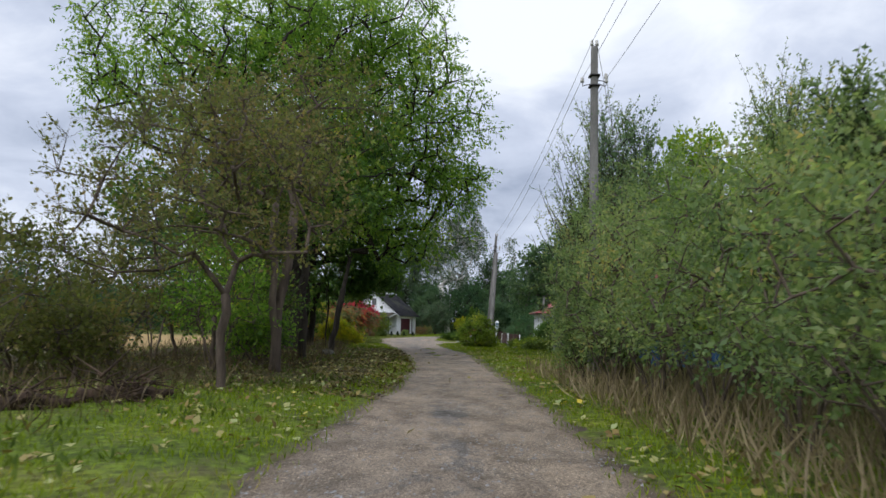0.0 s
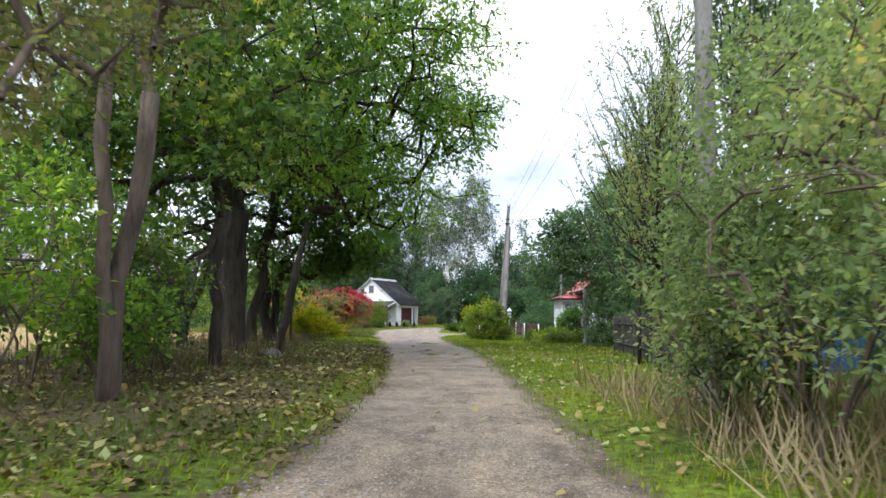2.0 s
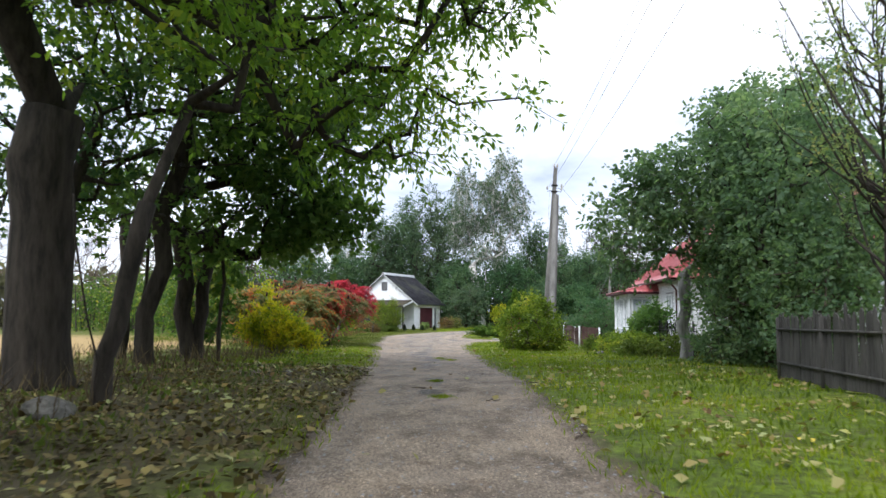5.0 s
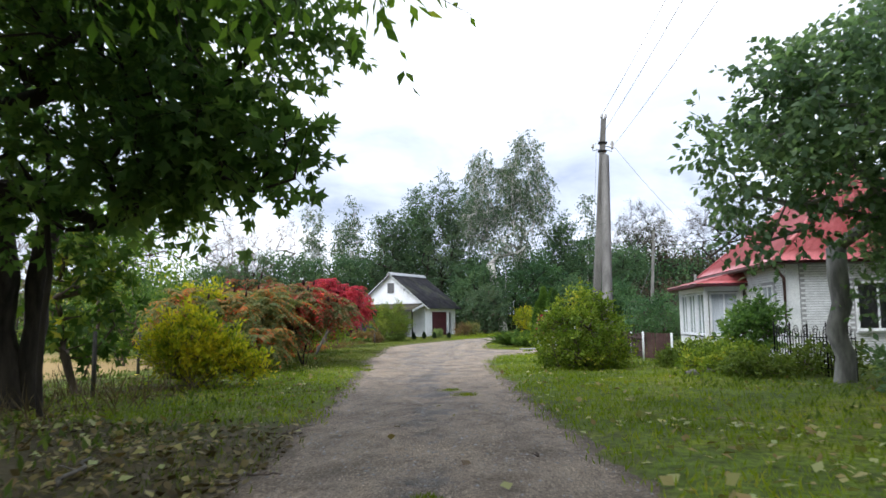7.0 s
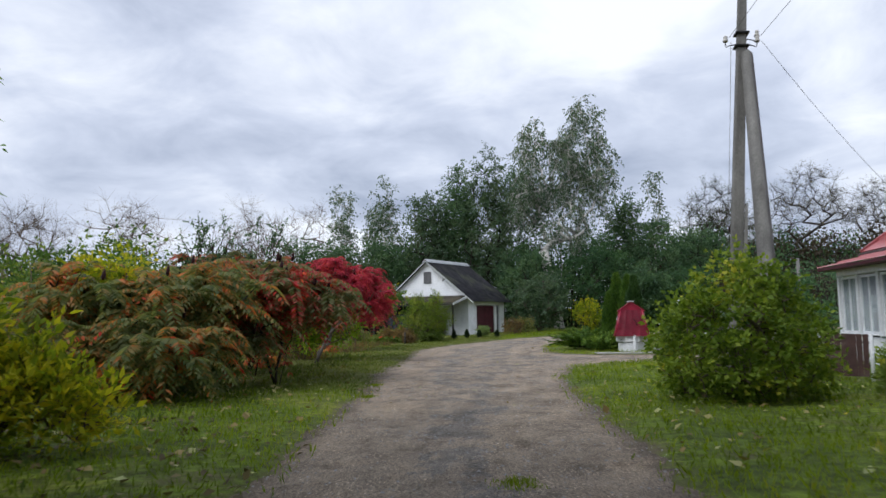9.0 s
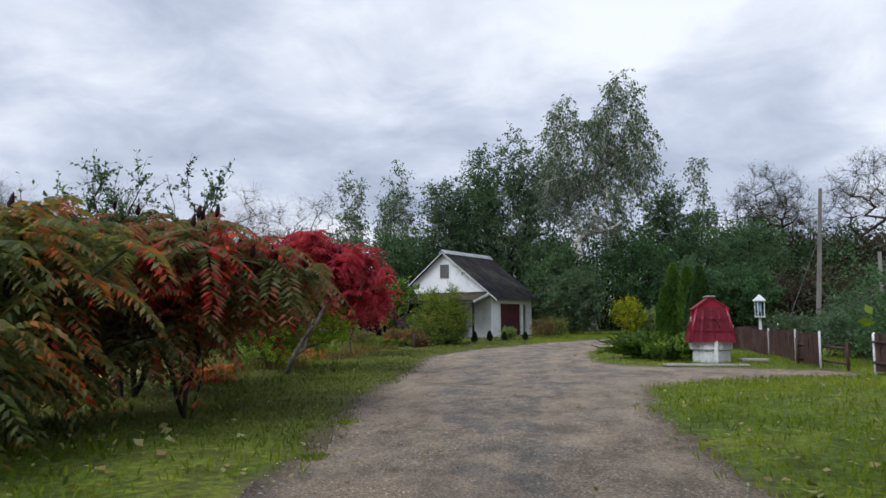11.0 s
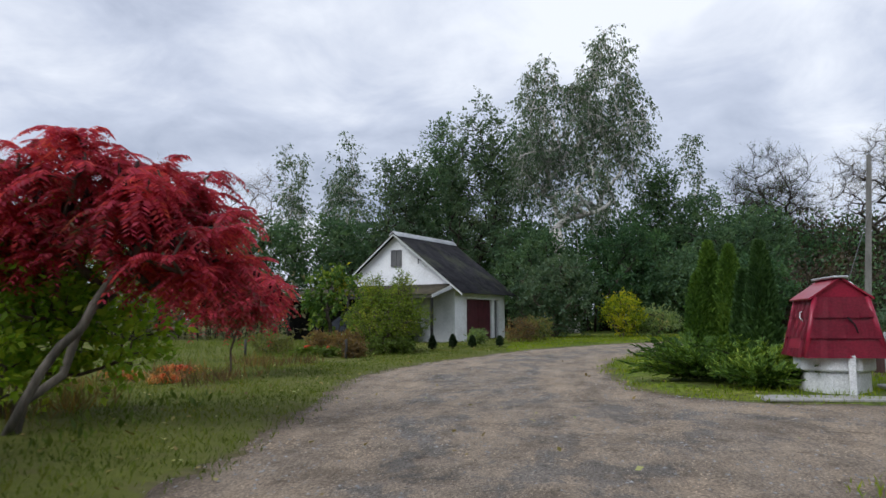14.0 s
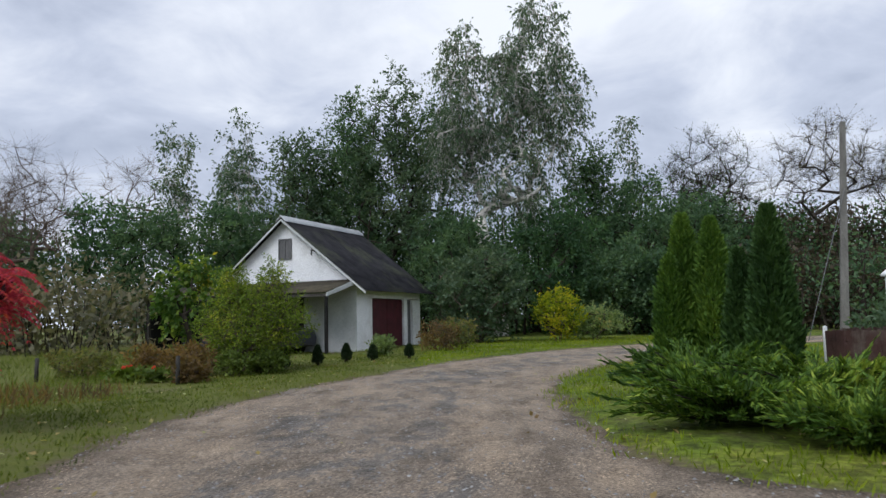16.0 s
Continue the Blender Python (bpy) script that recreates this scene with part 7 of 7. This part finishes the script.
for k, (x, y, h, r) in enumerate(((-33, 88, 12.0, 3.6), (-27.5, 100, 13.0, 3.6), (-39, 84, 11.5, 3.6), (-22.5, 104, 13.5, 2.8), (-45, 78, 11.5, 3.6), (-30, 74, 8.5, 2.6), (-36, 68, 9.0, 3.0), (-20.5, 88.0, 8.6, 2.2), (-24.5, 95, 11.0, 2.8), (-36, 96, 12.5, 3.4))):
    make_tree("wild_plum", x, y, spot(x, y), "bare branching tree on the far side of the field", "tree", [(0, 0, h * 0.68, r, r, h * 0.3)], 75, 0, 0.2, 0.7, BARK_TWIG, LEAF_BROWN, (h * 0.3, 0.13), stems=2, splay=0.8, seed=490 + k, twigs=7, tip=0.013, group="bare trees beyond the field", inner=0.3)



def build_woods(name, label, line, n, low, high, depth, leaf_mat, seed, leaf=0.42, per=30, category="woods", every=3, stem=0.09):
    """A belt of undergrowth and trees along a line, as one mass of leaves and stems."""
    rng = np.random.default_rng(seed)
    pts = np.array(line, float)
    seg = np.linalg.norm(np.diff(pts, axis=0), axis=1)
    k = rng.choice(len(seg), n, p=seg / seg.sum())
    u = rng.random(n)
    c = pts[k] + (pts[k + 1] - pts[k]) * u[:, None]
    c = c + rng.normal(size=(n, 2)) * depth
    crest = low + (high - low) * (0.5 + 0.5 * np.clip(wobble(c[:, 0], c[:, 1], 0.42, seed), -1, 1))
    z = level(c[:, 1]) + crest * rng.random(n) ** 0.8
    at = np.repeat(np.stack([c[:, 0], c[:, 1], z], 1), per, 0) + rng.normal(size=(n * per, 3)) * np.array([0.7, 0.7, 0.55])
    at[:, 2] = np.maximum(at[:, 2], 0.1)
    aim = rng.normal(size=(n * per, 3)) + np.array([0, 0, -0.3])
    lv = mesh_of("woods", *leaf_arrays(at, aim, leaf * (0.5 + 0.9 * rng.random(n * per)), 0.5, rng))
    ob = part(name, lv, leaf_mat)
    tagged(ob, label, category, kind="stuff")
    m = n // every
    foot = np.stack([c[:m, 0], c[:m, 1], level(c[:m, 1]) - 0.2], 1)
    head = foot + np.stack([rng.normal(size=m) * 0.5, rng.normal(size=m) * 0.5, crest[:m] * (0.7 + 0.4 * rng.random(m))], 1)
    st = part(name + "_stems", mesh_of("stems", *tube_arrays(foot, head, stem, stem * 0.2, 5)), BARK_DARK)
    tagged(st, "dark stems standing among the undergrowth", "stems", kind="stuff")


build_woods("wood_edge", "dark green wood edge beyond the garage and lane", [(-14, 104), (0, 104), (14, 107), (30, 112)], 1300, 5.0, 10.0, 2.0, LEAF_DARK, 501, 0.28, 60)
build_woods("brown_scrub", "brownish leafless scrub under the willows", [(9, 113), (24, 111), (46, 106), (60, 88)], 1700, 6.5, 9.5, 2.4, LEAF_BRUSH, 502, 0.34, 40, every=1, stem=0.05)
build_woods("garden_scrub", "dull brown-green scrub behind the gardens", [(10, 99), (18, 98), (30, 96), (44, 88)], 620, 2.5, 5.5, 1.5, LEAF_BRUSH, 507, 0.3, 44, every=8)
build_woods("far_scrub", "dark scrub along the far edge of the straw field", [(-29, 91), (-34, 82), (-42, 66), (-47, 46), (-48, 22), (-46, -5), (-40, -35)], 1750, 3.4, 6.2, 2.0, LEAF_SCRUB, 503, 0.62, 24, every=6, stem=0.05)
build_woods("meadow_scrub", "brown tangled scrub at the end of the meadow", [(-12.5, 83), (-17, 84), (-25, 86), (-33, 84)], 420, 2.0, 3.8, 1.2, LEAF_SCRUB, 509, 0.3, 22, every=3, stem=0.03)
build_woods("field_hedge", "yellow-green hedge along the near end of the straw field", [(-12.5, 57), (-16, 62), (-22, 68), (-30, 71)], 420, 2.4, 4.8, 1.0, LEAF_MAPLE, 508, 0.2, 40, every=10)
build_woods("far_wood", "distant dark wood behind the place", [(-75, 60), (-70, 0), (-50, -55), (0, -75), (50, -60), (70, 0), (66, 60), (60, 100)], 1100, 6.0, 12.0, 3.5, LEAF_DARK, 504, 0.7)
build_woods("garden_trees", "green trees behind the houses and gardens", [(22, 60), (26, 75), (24, 90), (20, 97)], 420, 3.0, 6.0, 2.2, LEAF_ALDER, 505, 0.26, 48)
build_woods("orchard_edge", "overgrown green trees behind the thicket", [(13.5, -4), (14, 8), (15, 16), (19, 28)], 420, 3.0, 6.0, 1.3, LEAF_WILLOW, 506, 0.26)


# ---- small things on the ground ----
def build_log(x, y, ln, r, turn, seed):
    rng = np.random.default_rng(seed)
    o = thing("log", x, y, spot(x, y) + r * 0.7, "rotten brown log half buried in leaves", "log", "old logs", turn)
    pts = [(ln * (k / 6 - 0.5), rng.normal() * 0.03, rng.normal() * 0.03) for k in range(7)]
    part("bark", mesh_of("bark", *tube_path(pts, [r * (0.7 + 0.5 * rng.random()) for _ in range(7)], 9), True), ROT_WOOD, o)
    part("broken_end", mesh_of("broken_end", *tube_path([pts[-1], (ln * 0.5 + 0.12, 0.02, 0.05)], [r * 0.8, 0.02], 7)), ROT_WOOD, o)
    return o


build_log(-1.45, 5.1, 1.0, 0.15, 25, 1)
build_log(-0.95, 5.5, 0.8, 0.12, 65, 2)
build_log(-2.3, 3.7, 1.7, 0.1, 38, 3)
build_log(-2.6, 4.5, 1.2, 0.09, 5, 4)


def build_brush(x, y, n, reach, tall, seed):
    rng = np.random.default_rng(seed)
    o = thing("brush_heap", x, y, spot(x, y), "heap of dead brown branches and torn-up roots", "brush heap", "brush heaps")
    a = rng.random(n) * 2 * np.pi
    p0 = np.stack([rng.normal(size=n) * reach * 0.5, rng.normal(size=n) * reach * 0.35, 0.05 + tall * rng.random(n) ** 1.6], 1)
    ln = 0.25 + 0.6 * rng.random(n)
    p1 = p0 + np.stack([np.cos(a) * ln, np.sin(a) * ln, (rng.random(n) - 0.45) * ln * 1.4], 1)
    p1[:, 2] = np.maximum(p1[:, 2], 0.0)
    tagged(part("branching", mesh_of("branching", *tube_arrays(p0, p1, 0.012 + 0.02 * rng.random(n) ** 2, 0.006, 5)), ROT_WOOD, o), kind="stuff")
    bm = bmesh.new()
    bmesh.ops.create_icosphere(bm, subdivisions=3, radius=1)
    for v in bm.verts:
        v.co = Vector((v.co.x * reach * 0.75, v.co.y * reach * 0.5, v.co.z * tall * 0.7)) * (1 + 0.4 * noise.noise(v.co * 2.2 + Vector((seed, 0, 0))))
    part("earth", bm, ROT_WOOD, o)
    return o


build_brush(-1.3, 5.3, 90, 0.7, 0.38, 21)
build_brush(-2.5, 4.0, 90, 0.9, 0.22, 22)
for k, (x, y, s) in enumerate(((-1.3, 23.6, 0.24), (7.7, 43.2, 0.13), (8.3, 44.0, 0.12), (-5.6, 70.9, 0.13), (-6.3, 70.2, 0.12))):
    bm = bmesh.new()
    bmesh.ops.create_icosphere(bm, subdivisions=3, radius=s)
    for v in bm.verts:
        q = v.co * (1 + 0.35 * noise.noise(v.co * 4 / s * 0.3 + Vector((k * 7, 0, 0))))
        v.co = Vector((q.x * 1.25, q.y, q.z * 0.72))
    o = part("stone", bm, BOULDER, at=pose(x, y, spot(x, y) + s * 0.35))
    tagged(o, "pale rounded field stone lying in the grass", "stone", "field stones")
for k, (x, y, h) in enumerate(((-5.5, 69.4, 0.55), (-9.0, 70.5, 0.5), (-4.9, 38.0, 1.3), (-7.2, 44.0, 1.2))):
    o = part("stake", mesh_of("stake", *tube_path([(0, 0, -0.1), (0.01, 0, h), (0.01, 0, h + 0.01)], [0.045, 0.04, 0.01], 7)), OLD_WOOD, at=pose(x, y, spot(x, y)))
    tagged(o, "short weathered wooden stake in the ground", "stake", "wooden stakes")


def scatter(name, label, category, n, x0, x1, y0, y1, keep, seed, leaf_mat, size, wide, aim_of, lift=0.0):
    rng = np.random.default_rng(seed)
    x, y = x0 + (x1 - x0) * rng.random(n), y0 + (y1 - y0) * rng.random(n)
    d = road_distance(x, y)
    k = keep(x, y, d, rng)
    x, y, d = x[k], y[k], d[k]
    z = np.maximum(land(x, y), np.where(d < 0.3, road_height(x, y), -9)) + lift
    m = len(x)
    s = size * (0.5 + rng.random(m))
    v, f = leaf_arrays(np.stack([x, y, z], 1), aim_of(m, rng), s, wide, rng, 0.35, 0.0 if lift == 0 else 1.2)
    ob = part(name, mesh_of(name, v, f), leaf_mat)
    return tagged(ob, label, category, kind="stuff")


def upright(m, rng):
    return np.stack([rng.normal(size=m) * 0.45, rng.normal(size=m) * 0.45, np.ones(m)], 1)


def lying(m, rng):
    return np.stack([rng.normal(size=m), rng.normal(size=m), 0.12 + 0.2 * np.abs(rng.normal(size=m))], 1)


def west_verge(x, y):
    return ((x < -1.2) & (y > 47)) | ((x < 1.8) & (y > 9) & (y < 33.5))


scatter("grass", "short green grass on the verges", "grass", 340000, -6, 11, -5, 90,
        lambda x, y, d, r: ~west_verge(x, y) & ((np.hypot((x - 3.5) / 1.7, (y - 63.9) / 2.2) > 1) | (r.random(len(x)) < 0.05)) & (d > 0.12 - 0.3 * wobble(x, y, 1.6) - 0.25 * np.abs(r.normal(size=len(x))) ** 2) & (d > -0.3) & (r.random(len(x)) < np.clip(1.25 - d / 7, 0.12, 1)) & (wobble(x, y, 0.8, 3.0) + r.normal(size=len(x)) * 0.4 > np.where((x < 1.2) & (y > 9) & (y < 33.5), 0.25, -0.55)), 601, GRASS_BLADE, 0.085, 0.15, upright)
scatter("mossy_grass", "short dull olive grass on the mossy verge", "grass", 300000, -9, 2, 7, 86,
        lambda x, y, d, r: west_verge(x, y) & (d > 0.12 - 0.3 * wobble(x, y, 1.6) - 0.25 * np.abs(r.normal(size=len(x))) ** 2) & (d > -0.3) & (r.random(len(x)) < np.clip(1.25 - d / 7, 0.12, 1)) & (wobble(x, y, 0.8, 3.0) + r.normal(size=len(x)) * 0.4 > np.where((y > 9) & (y < 34), 0.1, -0.55)), 611, MOSS_BLADE, 0.06, 0.17, upright)
scatter("dead_stalks", "dark brown dead stalks under the trees", "dead stalks", 14000, -9, 0, -4, 40,
        lambda x, y, d, r: (x < -0.2) & (d > 2.6) & (r.random(len(x)) < 0.45), 612, BROWN_STALK, 0.5, 0.03, upright)
scatter("tall_grass", "rough long grass and weeds along the thicket", "grass", 60000, -9, 11, -4, 40,
        lambda x, y, d, r: ((x > 6.1 + 0.4 * wobble(x, y, 1.0)) & (y < 15.5) & (d > 0.7) & (r.random(len(x)) < 0.95)), 602, DRY_STALK, 0.55, 0.03, upright)
scatter("green_weeds", "green weeds under the trees and shrubs", "weeds", 60000, -10, 12, -4, 60,
        lambda x, y, d, r: (d > 1.4) & (r.random(len(x)) < 0.4) & ((x < 0) | (y < 15) | (x > 7)) & (wobble(x, y, 0.9, 7.0) > -0.1), 603, LEAF_WEED, 0.12, 0.35, upright)
scatter("fallen_leaf_litter", "yellow, brown and pale green fallen leaves on the verges", "fallen leaves", 60000, -7, 11, -6, 48,
        lambda x, y, d, r: (r.random(len(x)) < np.where(d < 0, 0.012, np.where((x < 2.2) & (y > 10), 0.34, np.where(d < 2.2, 0.42, 0.25))) * np.where(y > 34, 0.3, 1.0)) & (wobble(x, y, 0.7, 9.0) + r.normal(size=len(x)) * 0.35 > -0.1), 604, LEAF_FALLEN, 0.105, 0.8, lying, 0.03)
scatter("rotting_leaf_litter", "dense brown rotting leaves under the row of trees", "fallen leaves", 75000, -8, 3, 7, 43,
        lambda x, y, d, r: (x < 2.8) & ((y < 33.5) | (x < -3) | (r.random(len(x)) < 0.15)) & (d > -0.15) & (r.random(len(x)) < np.clip(0.75 - d / 14, 0.2, 1)) & (wobble(x, y, 1.3, 4.0) + r.normal(size=len(x)) * 0.4 > -0.35), 608, LEAF_LITTER, 0.085, 0.7, lying, 0.015)
scatter("fallen_leaf_litter_far", "scattered small fallen leaves on grass and road", "fallen leaves", 12000, -8, 9, 44, 88,
        lambda x, y, d, r: r.random(len(x)) < np.where(d < 0, 0.05, 0.35), 605, LEAF_FALLEN, 0.06, 0.7, lying, 0.02)
scatter("red_leaf_litter", "orange and straw-coloured dying day lilies under the sumacs", "plants", 3000, -8.2, -5.6, 54.5, 68,
        lambda x, y, d, r: (wobble(x, y, 1.1, 2.0) > 0.0), 606, LEAF_RUST, 0.26, 0.07, upright)
scatter("meadow_grass", "long dull meadow grass west of the sumacs", "grass", 34000, -16, -6.2, 50, 82,
        lambda x, y, d, r: (d > 3.0) & (wobble(x, y, 0.5, 5.0) + r.normal(size=len(x)) * 0.5 > 0.0), 607, MOSS_BLADE, 0.2, 0.05, upright)


def build_lily(x, y, n, reach, seed):
    """A tuft of dying strap leaves that arch out to the ground, each of three pieces."""
    rng = np.random.default_rng(seed)
    o = thing("day_lily", x, y, spot(x, y), "collapsed orange and straw-coloured tuft of dying day lily leaves", "plant", "dying day lilies")
    a = rng.random(n) * 2 * np.pi
    ln = reach * (0.5 + 0.7 * rng.random(n))
    out = np.stack([np.cos(a), np.sin(a), np.zeros(n)], 1)
    foot = rng.normal(size=(n, 3)) * np.array([0.3, 0.3, 0]) * reach
    knots = [foot + out * (ln * s)[:, None] + np.array([0, 0, 1.0]) * (ln * h * (0.7 + 0.5 * rng.random(n)))[:, None] for s, h in ((0, 0.02), (0.3, 0.4), (0.7, 0.38), (1.0, 0.08))]
    side = np.stack([-np.sin(a), np.cos(a), np.zeros(n)], 1) * 0.014
    v, f = [], []
    for k, q in enumerate(knots):
        w = (1.0, 1.2, 0.9, 0.15)[k]
        v += [q - side * w, q + side * w]
    v = np.stack(v, 1).reshape(-1, 3)
    q = np.array([[0, 1, 3, 2], [2, 3, 5, 4], [4, 5, 7, 6]])
    f = (q[None] + (np.arange(n) * 8)[:, None, None]).reshape(-1, 4)
    part("foliage", mesh_of("foliage", v, f, True), LEAF_ORANGE, o)


for k, (x, y, n, reach) in enumerate(((-6.1, 53.9, 150, 0.4), (-6.9, 54.6, 120, 0.45), (-7.1, 56.2, 110, 0.45), (-7.1, 62.2, 110, 0.4), (-7.7, 63.8, 120, 0.45), (-8.2, 62.6, 90, 0.4))):
    build_lily(x, y, n, reach, 330 + k)


def build_twig(x, y, ln, r, turn, bark, seed):
    rng = np.random.default_rng(seed)
    z = spot(x, y) if road_distance(np.array([x]), np.array([y]))[0] > 0.3 else float(road_height(np.array([x]), np.array([y]))[0])
    o = thing("fallen_twig", x, y, z + 0.012, "dry fallen stick lying beside the lane", "stick", "fallen sticks", turn)
    s = np.linspace(-0.5, 0.5, 6)
    line = np.stack([s * ln, rng.normal(size=6) * ln * 0.05, r + np.abs(rng.normal(size=6)) * 0.012], 1)
    part("stick", mesh_of("stick", *tube_path(line, r * (1 - 0.5 * (s + 0.5)), 6), True), bark, o)
    part("side_shoot", mesh_of("side_shoot", *tube_path([line[2], line[2] + np.array([ln * 0.16, ln * 0.14, 0.01]), line[2] + np.array([ln * 0.25, ln * 0.22, 0.0])], [r * 0.5, r * 0.4, r * 0.15], 5)), bark, o)


for k, (x, y, ln, r, turn) in enumerate(((-0.36, 30.3, 1.2, 0.022, 107), (1.25, 30.4, 0.3, 0.012, 5), (2.6, 27.9, 0.25, 0.014, 170), (4.6, 29.4, 0.35, 0.01, 150), (1.2, 24.6, 0.4, 0.012, 80), (3.9, 26.2, 0.22, 0.012, 20), (2.0, 22.8, 0.3, 0.011, 110),
                                         (4.9, 23.2, 0.45, 0.012, 60), (0.6, 33.0, 0.4, 0.013, 15), (3.6, 31.5, 0.2, 0.012, 95), (1.4, 17.6, 0.5, 0.013, 33), (5.2, 20.5, 0.35, 0.01, 140))):
    build_twig(x, y, ln, r, turn, BARK_GREY if k == 0 else BARK_TWIG, 350 + k)


def build_tuft(x, y, n, reach, seed):
    """A low clump of grass that grows through the worn middle of the lane."""
    rng = np.random.default_rng(seed)
    o = thing("grass_tuft", x, y, float(road_height(np.array([x]), np.array([y]))[0]), "low clump of grass growing in the middle of the lane", "grass tuft", "tufts in the lane")
    at = np.stack([rng.normal(size=n) * reach * 0.8, rng.normal(size=n) * reach * 1.1, np.zeros(n)], 1)
    aim = np.stack([rng.normal(size=n) * 0.6, rng.normal(size=n) * 0.6, np.ones(n)], 1)
    b = part("blades", mesh_of("blades", *leaf_arrays(at, aim, 0.04 * (0.5 + rng.random(n)), 0.2, rng)), GRASS_BLADE, o)
    tagged(b, kind="stuff")


for k, (x, y, n, reach) in enumerate(((3.08, 26.9, 330, 0.12), (2.4, 38.6, 330, 0.15), (2.0, 39.6, 320, 0.12), (2.75, 29.6, 310, 0.08), (-1.2, 46.6, 310, 0.1), (-1.7, 49.0, 310, 0.1))):
    build_tuft(x, y, n, reach, 360 + k)


def build_geranium(x, y, n, reach, blooms, seed):
    """A low mound of round leaves with a few red flower heads."""
    rng = np.random.default_rng(seed)
    o = thing("geranium", x, y, spot(x, y), "low leafy bedding plant with red flower heads", "plant", "bedding plants")
    at = np.stack([rng.normal(size=n) * reach, rng.normal(size=n) * reach * 0.6, 0.05 + 0.22 * rng.random(n)], 1)
    part("foliage", mesh_of("foliage", *lobed_arrays(at, rng.normal(size=(n, 3)), 0.1 + 0.08 * rng.random(n), 1.2, rng, 0.8)), LEAF_WEED, o)
    for _ in range(blooms):
        c = np.array([rng.normal() * reach, rng.normal() * reach * 0.5, 0.3])
        bm = bmesh.new()
        bmesh.ops.create_icosphere(bm, subdivisions=2, radius=0.055)
        for q in bm.verts:
            q.co = q.co * (1 + 0.5 * noise.noise(q.co * 40 + Vector((seed, 0, 0)))) + Vector(c)
        b = part("flower_head", bm, LEAF_SCARLET, o, "red flower head")
        part("stalk", mesh_of("stalk", *tube_path([(c[0], c[1], 0.0), tuple(c)], [0.006, 0.005], 5)), LEAF_WEED, b)


for k, (x, y, n, reach, blooms) in enumerate(((-7.1, 70.3, 130, 0.2, 3), (-6.6, 70.2, 150, 0.22, 0), (-6.15, 69.9, 120, 0.18, 1), (-5.9, 70.6, 110, 0.2, 0))):
    build_geranium(x, y, n, reach, blooms, 370 + k)


def build_gravel(n, seed):
    """Loose stones on the road, as squat eight-sided pebbles."""
    rng = np.random.default_rng(seed)
    x, y = -4 + 10 * rng.random(n * 3), -5 + 85 * rng.random(n * 3)
    d = road_distance(x, y)
    k = (d < 0.15) & (wobble(x, y, 1.2, 8.0) + rng.normal(size=len(x)) * 0.5 > -0.1)
    x, y = x[k][:n], y[k][:n]
    m = len(x)
    s = 0.006 + 0.014 * rng.random(m) ** 2.5
    c = np.stack([x, y, road_height(x, y) + s * 0.3], 1)
    o = np.array([[1, 0, 0], [0, 1, 0], [-1, 0, 0], [0, -1, 0], [0, 0, 0.7]])
    an = rng.random(m) * 6.28
    rx = o[None, :, 0] * np.cos(an)[:, None] - o[None, :, 1] * np.sin(an)[:, None]
    ry = o[None, :, 0] * np.sin(an)[:, None] + o[None, :, 1] * np.cos(an)[:, None]
    v = np.stack([rx * (0.8 + 0.6 * rng.random((m, 1))), ry, np.repeat(o[None, :, 2], m, 0)], 2) * s[:, None, None] + c[:, None]
    f = np.array([[0, 1, 4], [1, 2, 4], [2, 3, 4], [3, 0, 4]])
    f = (f[None] + (np.arange(m) * 5)[:, None, None]).reshape(-1, 3)
    ob = part("gravel", mesh_of("gravel", v.reshape(-1, 3), f), STONE)
    tagged(ob, "loose pale gravel scattered on the worn lane", "gravel", kind="stuff")


build_gravel(22000, 701)


# ---- bricks of the white house ----
def lay_bricks():
    bm = boxed(-0.122, -0.012, 0, 0.122, 0.012, 0.062, 0.004)
    bmesh.ops.recalc_face_normals(bm, faces=bm.faces)
    one = bpy.data.meshes.new("brick")
    bm.to_mesh(one)
    bm.free()
    one.materials.append(WHITE_BRICK)
    co = np.array([v.co[:] for v in one.vertices])
    fc = [list(p.vertices) for p in one.polygons]
    rest_v, rest_f, count = [], [], 0
    rng = np.random.default_rng(801)
    for row in range(40):
        z = -0.02 + row * 0.076
        for col in range(17):
            y = 47.75 + col * 0.252 + (0.126 if row % 2 else 0)
            if y > 51.7 or (48.62 < y < 49.98 and 0.86 < z < 2.5):
                continue
            m = pose(11.597 - rng.random() * 0.004, y, z, 0, 0, 90)
            if y < 49.9 and count < 300:
                part("brick", one, None, white_house, at=m)
                count += 1
            else:
                r = np.array(m)
                rest_v.append(co @ r[:3, :3].T + r[:3, 3])
                rest_f += [[k + len(co) * (len(rest_v) - 1) for k in f] for f in fc]
    for row in range(40):
        z = -0.02 + row * 0.076
        for col in range(23):
            x = 12.12 + col * 0.252 + (0.126 if row % 2 else 0)
            if 13.5 < x < 14.9 and 0.95 < z < 2.5:
                continue
            r = np.array(pose(x, 47.597 - rng.random() * 0.004, z))
            rest_v.append(co @ r[:3, :3].T + r[:3, 3])
            rest_f += [[k + len(co) * (len(rest_v) - 1) for k in f] for f in fc]
    me = bpy.data.meshes.new("brickwork")
    me.from_pydata(np.concatenate(rest_v).tolist(), [], rest_f)
    tagged(part("brickwork", me, WHITE_BRICK, white_house), kind="stuff")


lay_bricks()
